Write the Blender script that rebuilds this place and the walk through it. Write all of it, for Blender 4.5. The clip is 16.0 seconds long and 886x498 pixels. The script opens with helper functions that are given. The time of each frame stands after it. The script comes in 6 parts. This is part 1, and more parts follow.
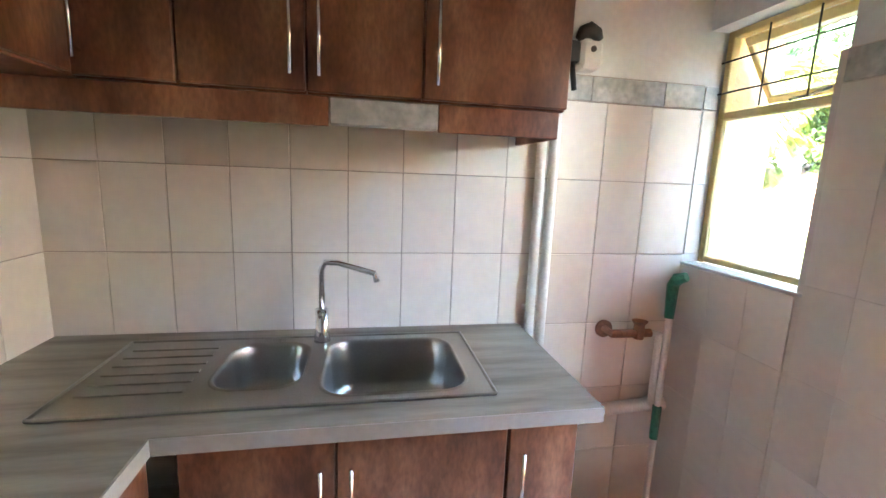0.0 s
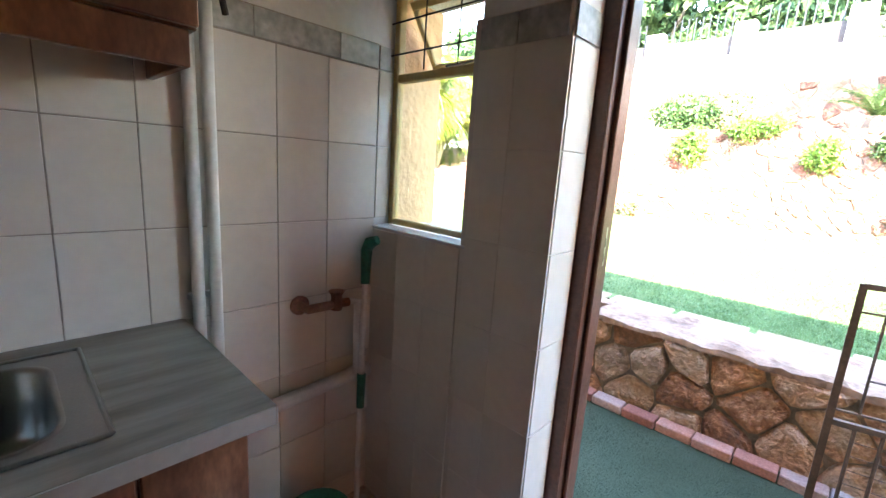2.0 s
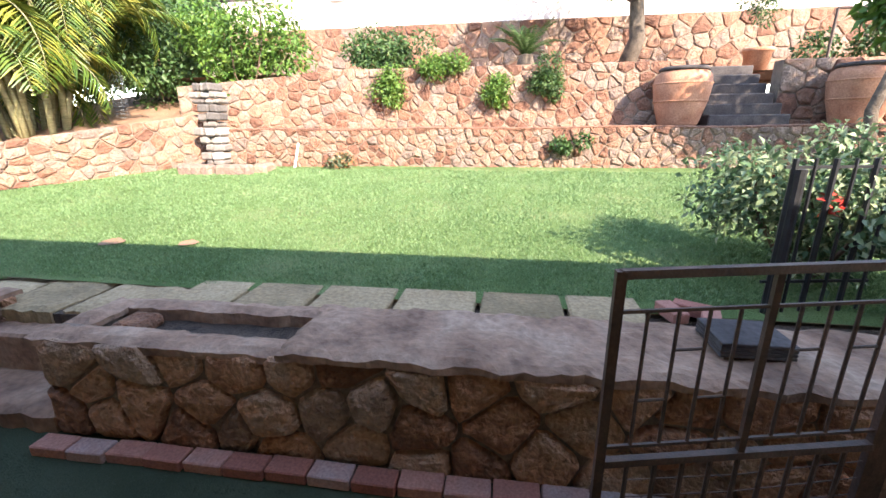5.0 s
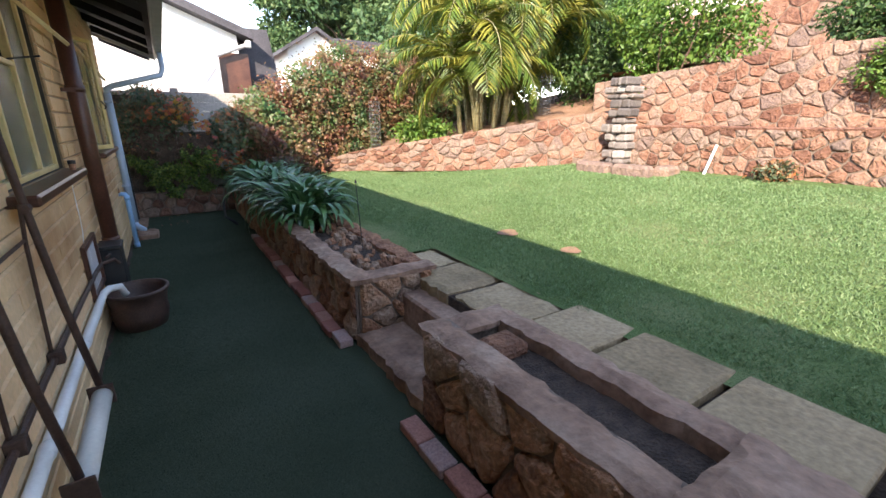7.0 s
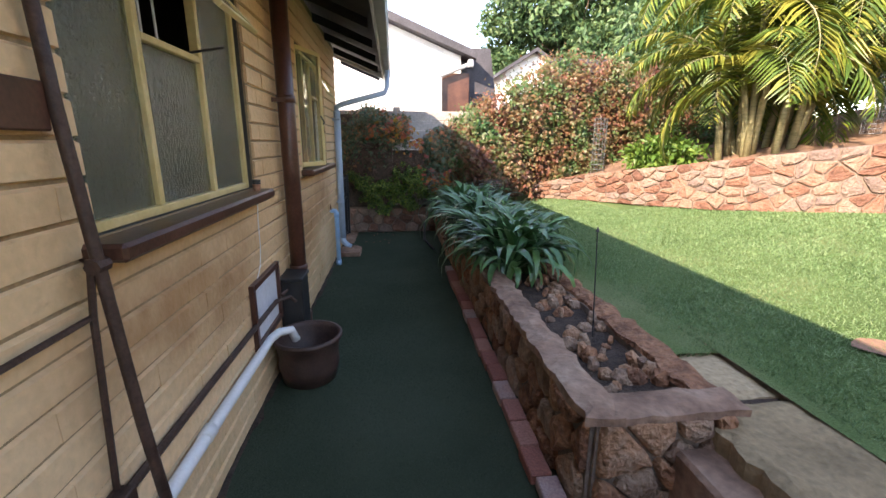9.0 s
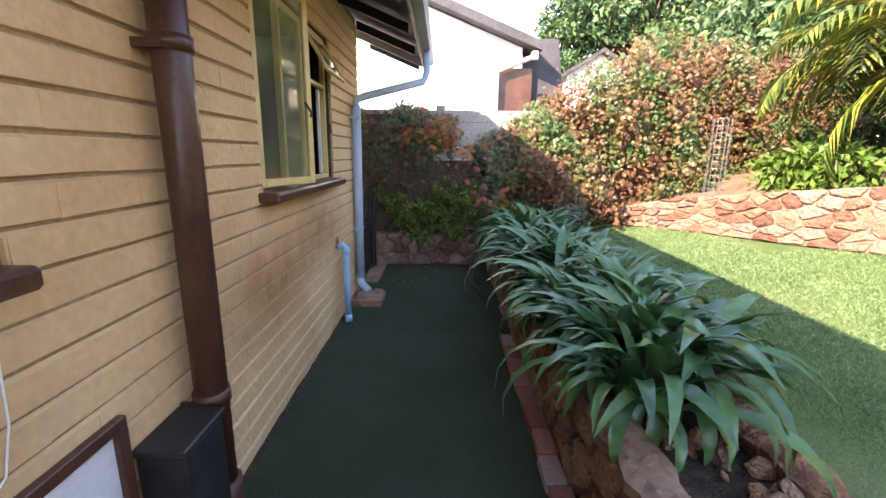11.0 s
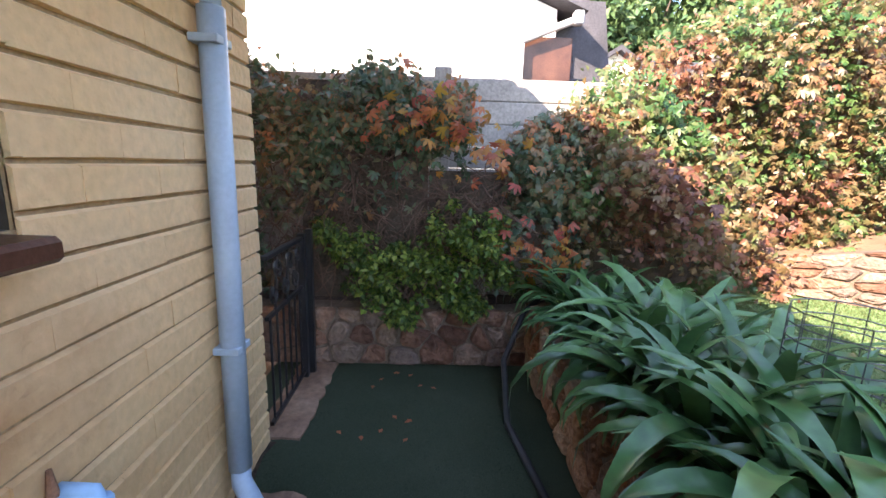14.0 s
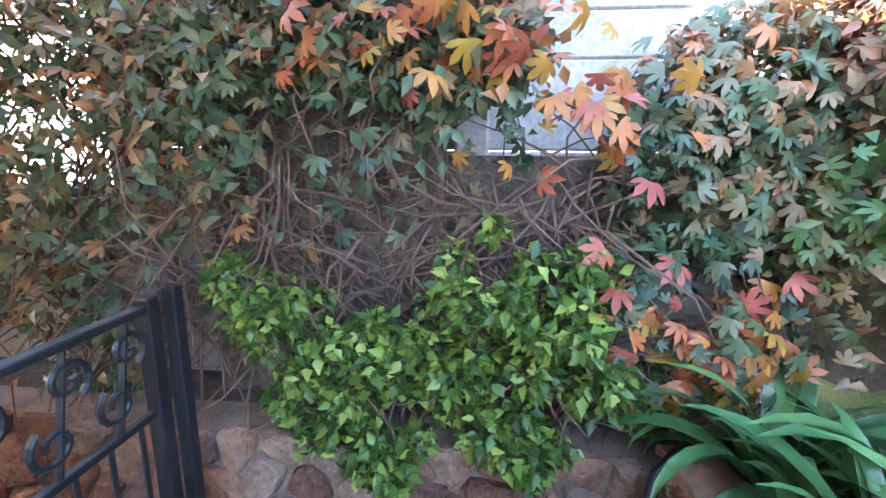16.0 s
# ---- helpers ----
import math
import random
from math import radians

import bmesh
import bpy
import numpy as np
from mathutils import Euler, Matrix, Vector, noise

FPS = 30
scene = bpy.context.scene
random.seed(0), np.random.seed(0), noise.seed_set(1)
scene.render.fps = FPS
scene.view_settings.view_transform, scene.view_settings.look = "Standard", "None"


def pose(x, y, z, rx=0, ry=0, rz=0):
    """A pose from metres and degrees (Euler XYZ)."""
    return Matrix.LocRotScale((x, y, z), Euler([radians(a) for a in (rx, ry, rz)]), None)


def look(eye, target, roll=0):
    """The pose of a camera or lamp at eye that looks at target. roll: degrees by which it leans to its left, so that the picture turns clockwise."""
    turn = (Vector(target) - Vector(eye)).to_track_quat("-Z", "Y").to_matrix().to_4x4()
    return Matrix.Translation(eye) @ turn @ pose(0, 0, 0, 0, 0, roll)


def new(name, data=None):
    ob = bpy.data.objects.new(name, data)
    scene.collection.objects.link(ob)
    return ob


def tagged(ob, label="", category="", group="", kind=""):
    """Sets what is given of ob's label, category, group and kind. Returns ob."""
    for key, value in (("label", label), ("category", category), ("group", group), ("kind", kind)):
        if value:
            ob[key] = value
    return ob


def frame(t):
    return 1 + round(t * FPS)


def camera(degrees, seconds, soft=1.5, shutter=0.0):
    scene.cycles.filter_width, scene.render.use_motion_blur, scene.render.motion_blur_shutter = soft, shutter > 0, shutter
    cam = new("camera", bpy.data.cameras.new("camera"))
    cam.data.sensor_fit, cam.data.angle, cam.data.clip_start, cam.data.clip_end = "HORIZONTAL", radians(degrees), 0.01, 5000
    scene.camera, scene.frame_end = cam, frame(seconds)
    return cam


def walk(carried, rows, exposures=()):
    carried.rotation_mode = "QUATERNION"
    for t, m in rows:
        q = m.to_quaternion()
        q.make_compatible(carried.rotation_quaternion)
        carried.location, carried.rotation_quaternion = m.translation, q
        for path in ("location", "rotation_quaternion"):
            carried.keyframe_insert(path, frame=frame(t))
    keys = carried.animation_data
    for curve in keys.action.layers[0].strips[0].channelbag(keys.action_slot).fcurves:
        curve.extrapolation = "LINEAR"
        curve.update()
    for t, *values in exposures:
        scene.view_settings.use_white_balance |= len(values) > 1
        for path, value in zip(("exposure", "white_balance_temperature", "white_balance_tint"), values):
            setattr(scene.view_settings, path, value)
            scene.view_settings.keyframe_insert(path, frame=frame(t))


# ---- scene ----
cam = camera(92.8, 16.0)
PATH = [
    (0, (0.029, 0.078, 1.468), (0.4, 2.014, 1.132), 2.2),
    (0.5, (0.073, 0.083, 1.454), (0.704, 1.95, 1.111), 3.4),
    (1, (0.111, 0.082, 1.441), (1.001, 1.839, 1.095), 4.8),
    (1.5, (0.145, 0.093, 1.442), (1.359, 1.642, 1.082), 5.9),
    (2, (0.265, 0.189, 1.418), (1.695, 1.534, 1.034), 3.8),
    (2.5, (0.515, 0.298, 1.413), (2.141, 1.395, 1.024), 2.7),
    (3, (0.684, 0.41, 1.424), (2.553, 0.981, 0.997), 1.2),
    (3.5, (0.947, 0.402, 1.394), (2.851, 0.71, 0.867), 0.3),
    (3.7, (1.076, 0.391, 1.398), (2.982, 0.662, 0.857), 0.4),
    (5.8, (1.924, 0.425, 1.439), (3.784, 0.812, 0.816), -2.7),
    (6, (2.0, 0.495, 1.409), (3.819, 1.045, 0.787), -3.0),
    (6.5, (2.152, 0.739, 1.445), (3.716, 1.816, 0.818), -2.2),
    (7, (2.251, 0.99, 1.468), (3.281, 2.604, 0.89), -0.3),
    (7.5, (2.271, 1.313, 1.439), (2.98, 3.094, 0.868), -1.2),
    (8, (2.311, 1.66, 1.432), (2.891, 3.488, 0.863), -2.1),
    (8.5, (2.447, 2.048, 1.42), (2.752, 3.947, 0.872), -2.0),
    (8.7, (2.463, 2.181, 1.432), (2.731, 4.096, 0.92), -0.8),
    (10.8, (2.609, 4.084, 1.421), (2.632, 6.034, 0.979), 0.8),
    (11, (2.607, 4.301, 1.4), (2.608, 6.252, 0.96), 0.8),
    (11.5, (2.551, 4.832, 1.393), (2.544, 6.786, 0.967), 1.6),
    (12, (2.529, 5.336, 1.391), (2.537, 7.291, 0.97), 1.6),
    (12.5, (2.511, 5.85, 1.379), (2.503, 7.807, 0.966), 1.9),
    (13, (2.443, 6.343, 1.378), (2.463, 8.301, 0.973), 1.8),
    (13.5, (2.455, 6.833, 1.353), (2.506, 8.793, 0.955), 1.8),
    (14, (2.486, 7.297, 1.347), (2.544, 9.257, 0.955), 1.8),
    (14.5, (2.528, 7.739, 1.354), (2.591, 9.698, 0.958), 1.9),
    (15, (2.579, 8.167, 1.341), (2.551, 10.13, 0.957), 1.5),
    (15.5, (2.578, 8.594, 1.303), (2.532, 10.557, 0.927), 1.6),
    (16, (2.607, 9.03, 1.27), (2.422, 10.98, 0.869), 0.8),
]
EXPOSURES = [(0, 7.1, 6700, 10), (0.5, 6.85, 6700, 10), (1.0, 6.35, 6750, 10), (1.5, 5.75, 6800, 10), (2.0, 5.4, 6950, 10), (2.5, 5.0, 7050, 12), (3.0, 4.4, 7100, 12), (3.6, 4.05, 7200, 12), (5.8, 2.65, 7250, 13.5), (6.5, 2.6, 7300, 14.5), (7.1, 2.45, 7400, 15.5), (8.5, 2.55, 7750, 17.5), (11.0, 3.1, 7900, 21), (13.0, 3.2, 7800, 20), (14.5, 3.45, 7400, 18), (15.3, 3.85, 7100, 16), (15.6, 4.1, 6950, 16), (16.0, 4.9, 6600, 15)]
walk(cam, [(t, look(eye, target, roll)) for t, eye, target, roll in PATH], EXPOSURES)

# ---- light ----
SUN_WAY = Vector((1.0, 0.9, -0.855)).normalized()
world = bpy.data.worlds.new("sky")
scene.world = world
world.use_nodes = True
sky = world.node_tree.nodes.new("ShaderNodeTexSky")
sky.sky_type, sky.sun_disc = "NISHITA", False
sky.altitude, sky.dust_density, sky.air_density, sky.ozone_density = 800, 0.6, 1.0, 1.0
sky.sun_elevation = math.asin(-SUN_WAY.z)
sky.sun_rotation = math.atan2(-SUN_WAY.x, -SUN_WAY.y)
world.node_tree.links.new(sky.outputs[0], world.node_tree.nodes["Background"].inputs[0])
world.node_tree.nodes["Background"].inputs[1].default_value = 0.15
sun = bpy.data.lights.new("sun", "SUN")
sun.energy, sun.angle, sun.color = 2.75, radians(0.55), (1.0, 0.93, 0.82)
sun_ob = new("sun", sun)
sun_ob.matrix_world = look((0, 0, 30), Vector((0, 0, 30)) + SUN_WAY)

# ---- materials ----
def mat(name, stops, scale=6.0, fine=60.0, rough=0.7, bump=0.3, metal=0.0, by=None, mix=0.5, spec=0.4, thin=0.0, stretch=(1, 1, 1), depth=0.01, vary=0.28, own=1.0, coarse=0.0):
    """A two-scale surface. stops: colours from low to high; by: 'island' or 'object' picks the stop per piece."""
    m = bpy.data.materials.new(name)
    m.use_nodes = True
    nt = m.node_tree
    n, ln = nt.nodes, nt.links
    b = n["Principled BSDF"]
    tc = n.new("ShaderNodeTexCoord")
    mp = n.new("ShaderNodeMapping")
    mp.inputs["Scale"].default_value = stretch
    ge = n.new("ShaderNodeNewGeometry")
    ln.new(ge.outputs["Position"], mp.inputs["Vector"])
    big = n.new("ShaderNodeTexNoise")
    big.inputs["Scale"].default_value, big.inputs["Detail"].default_value = scale, 5
    small = n.new("ShaderNodeTexNoise")
    small.inputs["Scale"].default_value, small.inputs["Detail"].default_value = fine, 4
    for t in (big, small):
        ln.new(mp.outputs[0], t.inputs["Vector"])
    ramp = n.new("ShaderNodeValToRGB")
    e = ramp.color_ramp.elements
    while len(e) < len(stops):
        e.new(0.5)
    for i, c in enumerate(stops):
        e[i].position = (0.3 + 0.4 * i / max(1, len(stops) - 1)) if by is None else i / max(1, len(stops) - 1)
        e[i].color = (*c, 1)
    if by is None:
        ln.new(big.outputs["Fac"], ramp.inputs[0])
    else:
        if by == "island":
            src = ge.outputs["Random Per Island"]
        else:
            oi = n.new("ShaderNodeObjectInfo")
            src = oi.outputs["Random"]
        ad = n.new("ShaderNodeMath")
        ad.operation = "MULTIPLY_ADD"
        ln.new(big.outputs["Fac"], ad.inputs[0])
        ad.inputs[1].default_value, ad.inputs[2].default_value = mix, -mix / 2
        a2 = n.new("ShaderNodeMath")
        a2.operation = "ADD"
        ln.new(ad.outputs[0], a2.inputs[0])
        wt = n.new("ShaderNodeMath")
        wt.operation = "MULTIPLY_ADD"
        ln.new(src, wt.inputs[0])
        wt.inputs[1].default_value, wt.inputs[2].default_value = own, (1 - own) / 2
        ln.new(wt.outputs[0], a2.inputs[1])
        ln.new(a2.outputs[0], ramp.inputs[0])
    hsv = n.new("ShaderNodeHueSaturation")
    ln.new(ramp.outputs[0], hsv.inputs["Color"])
    mr = n.new("ShaderNodeMapRange")
    mr.inputs[3].default_value, mr.inputs[4].default_value = 1 - vary, 1 + vary
    mr.inputs[1].default_value, mr.inputs[2].default_value = 0.25, 0.75
    ln.new(small.outputs["Fac"], mr.inputs[0])
    ln.new(mr.outputs[0], hsv.inputs["Value"])
    ln.new(hsv.outputs[0], b.inputs["Base Color"])
    b.inputs["Roughness"].default_value = rough
    b.inputs["Metallic"].default_value = metal
    b.inputs["Specular IOR Level"].default_value = spec
    if bump:
        bp = n.new("ShaderNodeBump")
        bp.inputs["Strength"].default_value, bp.inputs["Distance"].default_value = bump, depth
        if coarse:
            hs = n.new("ShaderNodeMath")
            hs.operation = "MULTIPLY_ADD"
            ln.new(big.outputs["Fac"], hs.inputs[0])
            hs.inputs[1].default_value = coarse
            ln.new(small.outputs["Fac"], hs.inputs[2])
            ln.new(hs.outputs[0], bp.inputs["Height"])
        else:
            ln.new(small.outputs["Fac"], bp.inputs["Height"])
        ln.new(bp.outputs[0], b.inputs["Normal"])
    if thin:
        tr = n.new("ShaderNodeBsdfTranslucent")
        ln.new(hsv.outputs[0], tr.inputs[0])
        mx = n.new("ShaderNodeMixShader")
        mx.inputs[0].default_value = thin
        ln.new(b.outputs[0], mx.inputs[1])
        ln.new(tr.outputs[0], mx.inputs[2])
        ln.new(mx.outputs[0], n["Material Output"].inputs[0])
    return m


def glass_mat(name, rough=0.02, tint=(0.9, 0.95, 0.93), bump=0.0, fine=40, film=0.0, dirt=(0.5, 0.48, 0.36)):
    m = bpy.data.materials.new(name)
    m.use_nodes = True
    b = m.node_tree.nodes["Principled BSDF"]
    b.inputs["Base Color"].default_value = (*tint, 1)
    b.inputs["Roughness"].default_value = rough
    b.inputs["Transmission Weight"].default_value = 1.0
    b.inputs["IOR"].default_value = 1.45
    if bump:
        v = m.node_tree.nodes.new("ShaderNodeTexVoronoi")
        v.inputs["Scale"].default_value = fine
        ge = m.node_tree.nodes.new("ShaderNodeNewGeometry")
        m.node_tree.links.new(ge.outputs["Position"], v.inputs["Vector"])
        bp = m.node_tree.nodes.new("ShaderNodeBump")
        bp.inputs["Strength"].default_value, bp.inputs["Distance"].default_value = bump, 0.004
        m.node_tree.links.new(v.outputs["Distance"], bp.inputs["Height"])
        m.node_tree.links.new(bp.outputs[0], b.inputs["Normal"])
    if film:
        nt = m.node_tree
        noi = nt.nodes.new("ShaderNodeTexNoise")
        noi.inputs["Scale"].default_value, noi.inputs["Detail"].default_value = 7.0, 6
        pos = nt.nodes.new("ShaderNodeNewGeometry")
        nt.links.new(pos.outputs["Position"], noi.inputs["Vector"])
        amount = nt.nodes.new("ShaderNodeMath")
        amount.operation = "MULTIPLY"
        nt.links.new(noi.outputs["Fac"], amount.inputs[0])
        amount.inputs[1].default_value = film * 2
        dust = nt.nodes.new("ShaderNodeBsdfDiffuse")
        dust.inputs["Color"].default_value = (*dirt, 1)
        mx = nt.nodes.new("ShaderNodeMixShader")
        nt.links.new(amount.outputs[0], mx.inputs[0])
        nt.links.new(b.outputs[0], mx.inputs[1])
        nt.links.new(dust.outputs[0], mx.inputs[2])
        nt.links.new(mx.outputs[0], nt.nodes["Material Output"].inputs[0])
    return m


M = {}
M["tile"] = mat("cream_tile", [(0.66, 0.61, 0.55), (0.74, 0.69, 0.63)], 2, 30, 0.32, 0.02, by="object", mix=0.2, vary=0.035)
M["pale_grout"] = mat("pale_grout", [(0.62, 0.57, 0.51), (0.68, 0.63, 0.57)], 5, 80, 0.9, 0.1, vary=0.05)
M["grout"] = mat("grout", [(0.30, 0.26, 0.22), (0.42, 0.37, 0.32)], 5, 80, 0.9, 0.2)
M["marble"] = mat("grey_border_tile", [(0.34, 0.35, 0.33), (0.52, 0.52, 0.49)], 14, 40, 0.4, 0.05)
M["plaster"] = mat("white_plaster", [(0.70, 0.70, 0.68), (0.78, 0.78, 0.76)], 1.5, 40, 0.85, 0.1, vary=0.05)
M["greyfloor"] = mat("floor_tile", [(0.34, 0.31, 0.28), (0.44, 0.41, 0.37)], 3, 50, 0.5, 0.05)
M["dark_wood"] = mat("dark_cabinet_wood", [(0.075, 0.028, 0.016), (0.19, 0.080, 0.042), (0.30, 0.145, 0.080)], 2.4, 30, 0.34, 0.05, stretch=(3.5, 3.5, 1.4))
M["counter"] = mat("grey_wood_laminate", [(0.15, 0.13, 0.098), (0.265, 0.235, 0.185), (0.35, 0.315, 0.255)], 2.2, 40, 0.42, 0.04, stretch=(1.2, 9, 5), vary=0.07)
M["edge"] = mat("laminate_edge", [(0.33, 0.31, 0.275), (0.39, 0.36, 0.32)], 4, 50, 0.5, 0.03, vary=0.06)
M["steel"] = mat("brushed_steel", [(0.312, 0.3, 0.277), (0.39, 0.374, 0.351)], 5, 200, 0.30, 0.02, metal=1.0, vary=0.07)
M["chrome"] = mat("chrome", [(0.75, 0.75, 0.76), (0.82, 0.82, 0.83)], 5, 90, 0.12, 0.0, metal=1.0, vary=0.07)
M["pvc"] = mat("white_pvc", [(0.66, 0.66, 0.64), (0.76, 0.76, 0.74)], 6, 60, 0.4, 0.02, vary=0.07)
M["rust"] = mat("rusty_copper", [(0.16, 0.07, 0.04), (0.30, 0.15, 0.09)], 20, 120, 0.6, 0.2)
M["green_plastic"] = mat("green_plastic", [(0.01, 0.14, 0.09), (0.02, 0.20, 0.13)], 8, 90, 0.4, 0.05)
M["black"] = mat("black_plastic", [(0.012, 0.012, 0.013), (0.03, 0.03, 0.03)], 8, 90, 0.5, 0.05)
M["orange_wood"] = mat("varnished_orange_wood", [(0.413, 0.101, 0.014), (0.591, 0.16, 0.026), (0.715, 0.226, 0.045)], 3.5, 25, 0.35, 0.06, stretch=(6, 6, 0.8))
M["frame_brown"] = mat("brown_gloss_paint", [(0.058, 0.023, 0.016), (0.111, 0.047, 0.031)], 5, 70, 0.35, 0.1)
M["yellow_paint"] = mat("cream_yellow_window_paint", [(0.58, 0.43, 0.17), (0.70, 0.55, 0.27)], 6, 60, 0.45, 0.1, vary=0.07)
M["brick_paint"] = mat("cream_painted_brick", [(0.606, 0.367, 0.179), (0.728, 0.48, 0.258), (0.76, 0.534, 0.315)], 0.9, 30, 0.68, 0.5, depth=0.016, vary=0.10)


def rust_stain(m, spots, colour):
    """Rusty run-off stains on the wall, ragged ellipses (y, z, half length, half height)."""
    nt = m.node_tree
    n, ln = nt.nodes, nt.links
    bsdf = n["Principled BSDF"]
    src = bsdf.inputs["Base Color"].links[0].from_socket
    ge = n.new("ShaderNodeNewGeometry")
    noi = n.new("ShaderNodeTexNoise")
    noi.inputs["Scale"].default_value, noi.inputs["Detail"].default_value = 5.0, 6
    ln.new(ge.outputs["Position"], noi.inputs["Vector"])
    for y, z, ry, rz in spots:
        mp = n.new("ShaderNodeMapping")
        mp.inputs["Location"].default_value = (0, -y / ry, -z / rz)
        mp.inputs["Scale"].default_value = (0, 1 / ry, 1 / rz)
        ln.new(ge.outputs["Position"], mp.inputs["Vector"])
        le = n.new("ShaderNodeVectorMath")
        le.operation = "LENGTH"
        ln.new(mp.outputs[0], le.inputs[0])
        mr = n.new("ShaderNodeMapRange")
        mr.inputs[1].default_value, mr.inputs[2].default_value, mr.inputs[3].default_value, mr.inputs[4].default_value = 0.1, 1.0, 1.35, 0.0
        ln.new(le.outputs["Value"], mr.inputs[0])
        mu = n.new("ShaderNodeMath")
        mu.operation = "MULTIPLY"
        ln.new(mr.outputs[0], mu.inputs[0])
        ln.new(noi.outputs["Fac"], mu.inputs[1])
        mx = n.new("ShaderNodeMix")
        mx.data_type = "RGBA"
        ln.new(mu.outputs[0], mx.inputs[0])
        ln.new(src, mx.inputs[6])
        mx.inputs[7].default_value = (*colour, 1)
        src = mx.outputs[2]
    ln.new(src, bsdf.inputs["Base Color"])


rust_stain(M["brick_paint"], [(7.7, 0.78, 1.0, 0.42), (6.7, 0.62, 1.0, 0.42), (4.6, 0.72, 0.85, 0.42), (3.9, 0.80, 0.6, 0.3)], (0.30, 0.125, 0.035))
M["joint_paint"] = mat("painted_joint", [(0.281, 0.191, 0.105), (0.367, 0.261, 0.156)], 4, 60, 0.85, 0.3)
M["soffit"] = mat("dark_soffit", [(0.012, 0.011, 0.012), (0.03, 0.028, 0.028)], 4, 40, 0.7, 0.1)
M["fascia"] = mat("grey_fascia_paint", [(0.30, 0.31, 0.33), (0.40, 0.41, 0.42)], 5, 50, 0.5, 0.05, vary=0.07)
M["rooftile"] = mat("grey_roof_tile", [(0.042, 0.04, 0.047), (0.078, 0.074, 0.086)], 3, 30, 0.8, 0.3)
M["whitewash"] = mat("white_house_wall", [(0.76, 0.76, 0.75), (0.82, 0.82, 0.81)], 1, 20, 0.8, 0.1, vary=0.07)
M["pipe_blue"] = mat("grey_blue_downpipe_paint", [(0.31, 0.41, 0.53), (0.40, 0.50, 0.61)], 3, 50, 0.4, 0.03, vary=0.07)
M["tap_blue"] = mat("light_blue_pipe", [(0.25, 0.48, 0.75), (0.34, 0.56, 0.80)], 8, 50, 0.45, 0.03, vary=0.07)
M["turf"] = mat("artificial_turf", [(0.044, 0.059, 0.036), (0.056, 0.073, 0.046), (0.067, 0.084, 0.055)], 1.6, 330, 0.95, 0.9, depth=0.012, spec=0.1)
M["stone"] = mat("red_field_stone", [(0.12, 0.054, 0.036), (0.20, 0.096, 0.062), (0.25, 0.138, 0.095), (0.235, 0.160, 0.122), (0.165, 0.112, 0.092)], 7, 34, 0.88, 0.8, by="object", mix=0.9, depth=0.03, coarse=3.0)
M["stone_near"] = mat("brown_field_stone", [(0.15, 0.065, 0.036), (0.28, 0.125, 0.066), (0.37, 0.19, 0.105), (0.33, 0.215, 0.145), (0.21, 0.125, 0.085)], 9, 36, 0.85, 0.9, by="object", mix=1.0, depth=0.03, coarse=2.5)
M["mortar"] = mat("grey_brown_mortar", [(0.13, 0.092, 0.070), (0.22, 0.16, 0.122)], 8, 60, 0.95, 0.6)
M["concrete"] = mat("rough_cast_concrete", [(0.14, 0.078, 0.052), (0.26, 0.152, 0.102), (0.34, 0.225, 0.160)], 3.2, 22, 0.9, 0.6, depth=0.025, coarse=2.5)
M["slab"] = mat("weathered_paving_slab", [(0.15, 0.105, 0.055), (0.27, 0.190, 0.105), (0.35, 0.255, 0.150)], 3.5, 30, 0.9, 0.7, by="object", mix=1.1, depth=0.02, coarse=3.0)
M["paver"] = mat("clay_paver", [(0.22, 0.075, 0.055), (0.31, 0.125, 0.095), (0.36, 0.17, 0.13), (0.30, 0.27, 0.27)], 10, 70, 0.85, 0.4, by="object", mix=0.25)
M["soil"] = mat("dark_soil", [(0.035, 0.022, 0.016), (0.09, 0.058, 0.042)], 14, 70, 0.95, 1.0, depth=0.03)
M["lawn"] = mat("lawn_ground", [(0.070, 0.115, 0.040), (0.110, 0.165, 0.060), (0.17, 0.20, 0.09)], 1.3, 90, 0.95, 0.9, depth=0.03, spec=0.1)
M["blade"] = mat("grass_blade", [(0.085, 0.155, 0.058), (0.135, 0.225, 0.092), (0.22, 0.30, 0.15)], 1.1, 20, 0.6, 0, by="island", mix=0.6, thin=0.3, spec=0.25)
M["agap"] = mat("strap_leaf", [(0.032, 0.094, 0.034), (0.055, 0.144, 0.048), (0.092, 0.19, 0.06)], 3, 25, 0.30, 0.06, by="object", mix=0.6, thin=0.12, spec=0.55)
M["vine"] = mat("creeper_leaf", [(0.023, 0.065, 0.021), (0.04, 0.104, 0.03), (0.066, 0.125, 0.034), (0.093, 0.108, 0.038), (0.133, 0.086, 0.042), (0.173, 0.108, 0.046), (0.192, 0.073, 0.042), (0.133, 0.051, 0.038), (0.087, 0.043, 0.034)], 1.9, 18, 0.45, 0.05, by="island", mix=2.2, thin=0.2, own=0.38)
M["vine_dark"] = mat("dark_creeper_leaf", [(0.029, 0.062, 0.04), (0.049, 0.095, 0.052), (0.068, 0.112, 0.056), (0.088, 0.118, 0.062), (0.129, 0.118, 0.062), (0.235, 0.134, 0.062), (0.4, 0.146, 0.056), (0.494, 0.123, 0.056)], 1.6, 18, 0.42, 0.05, by="island", mix=1.1, thin=0.25, own=0.6)
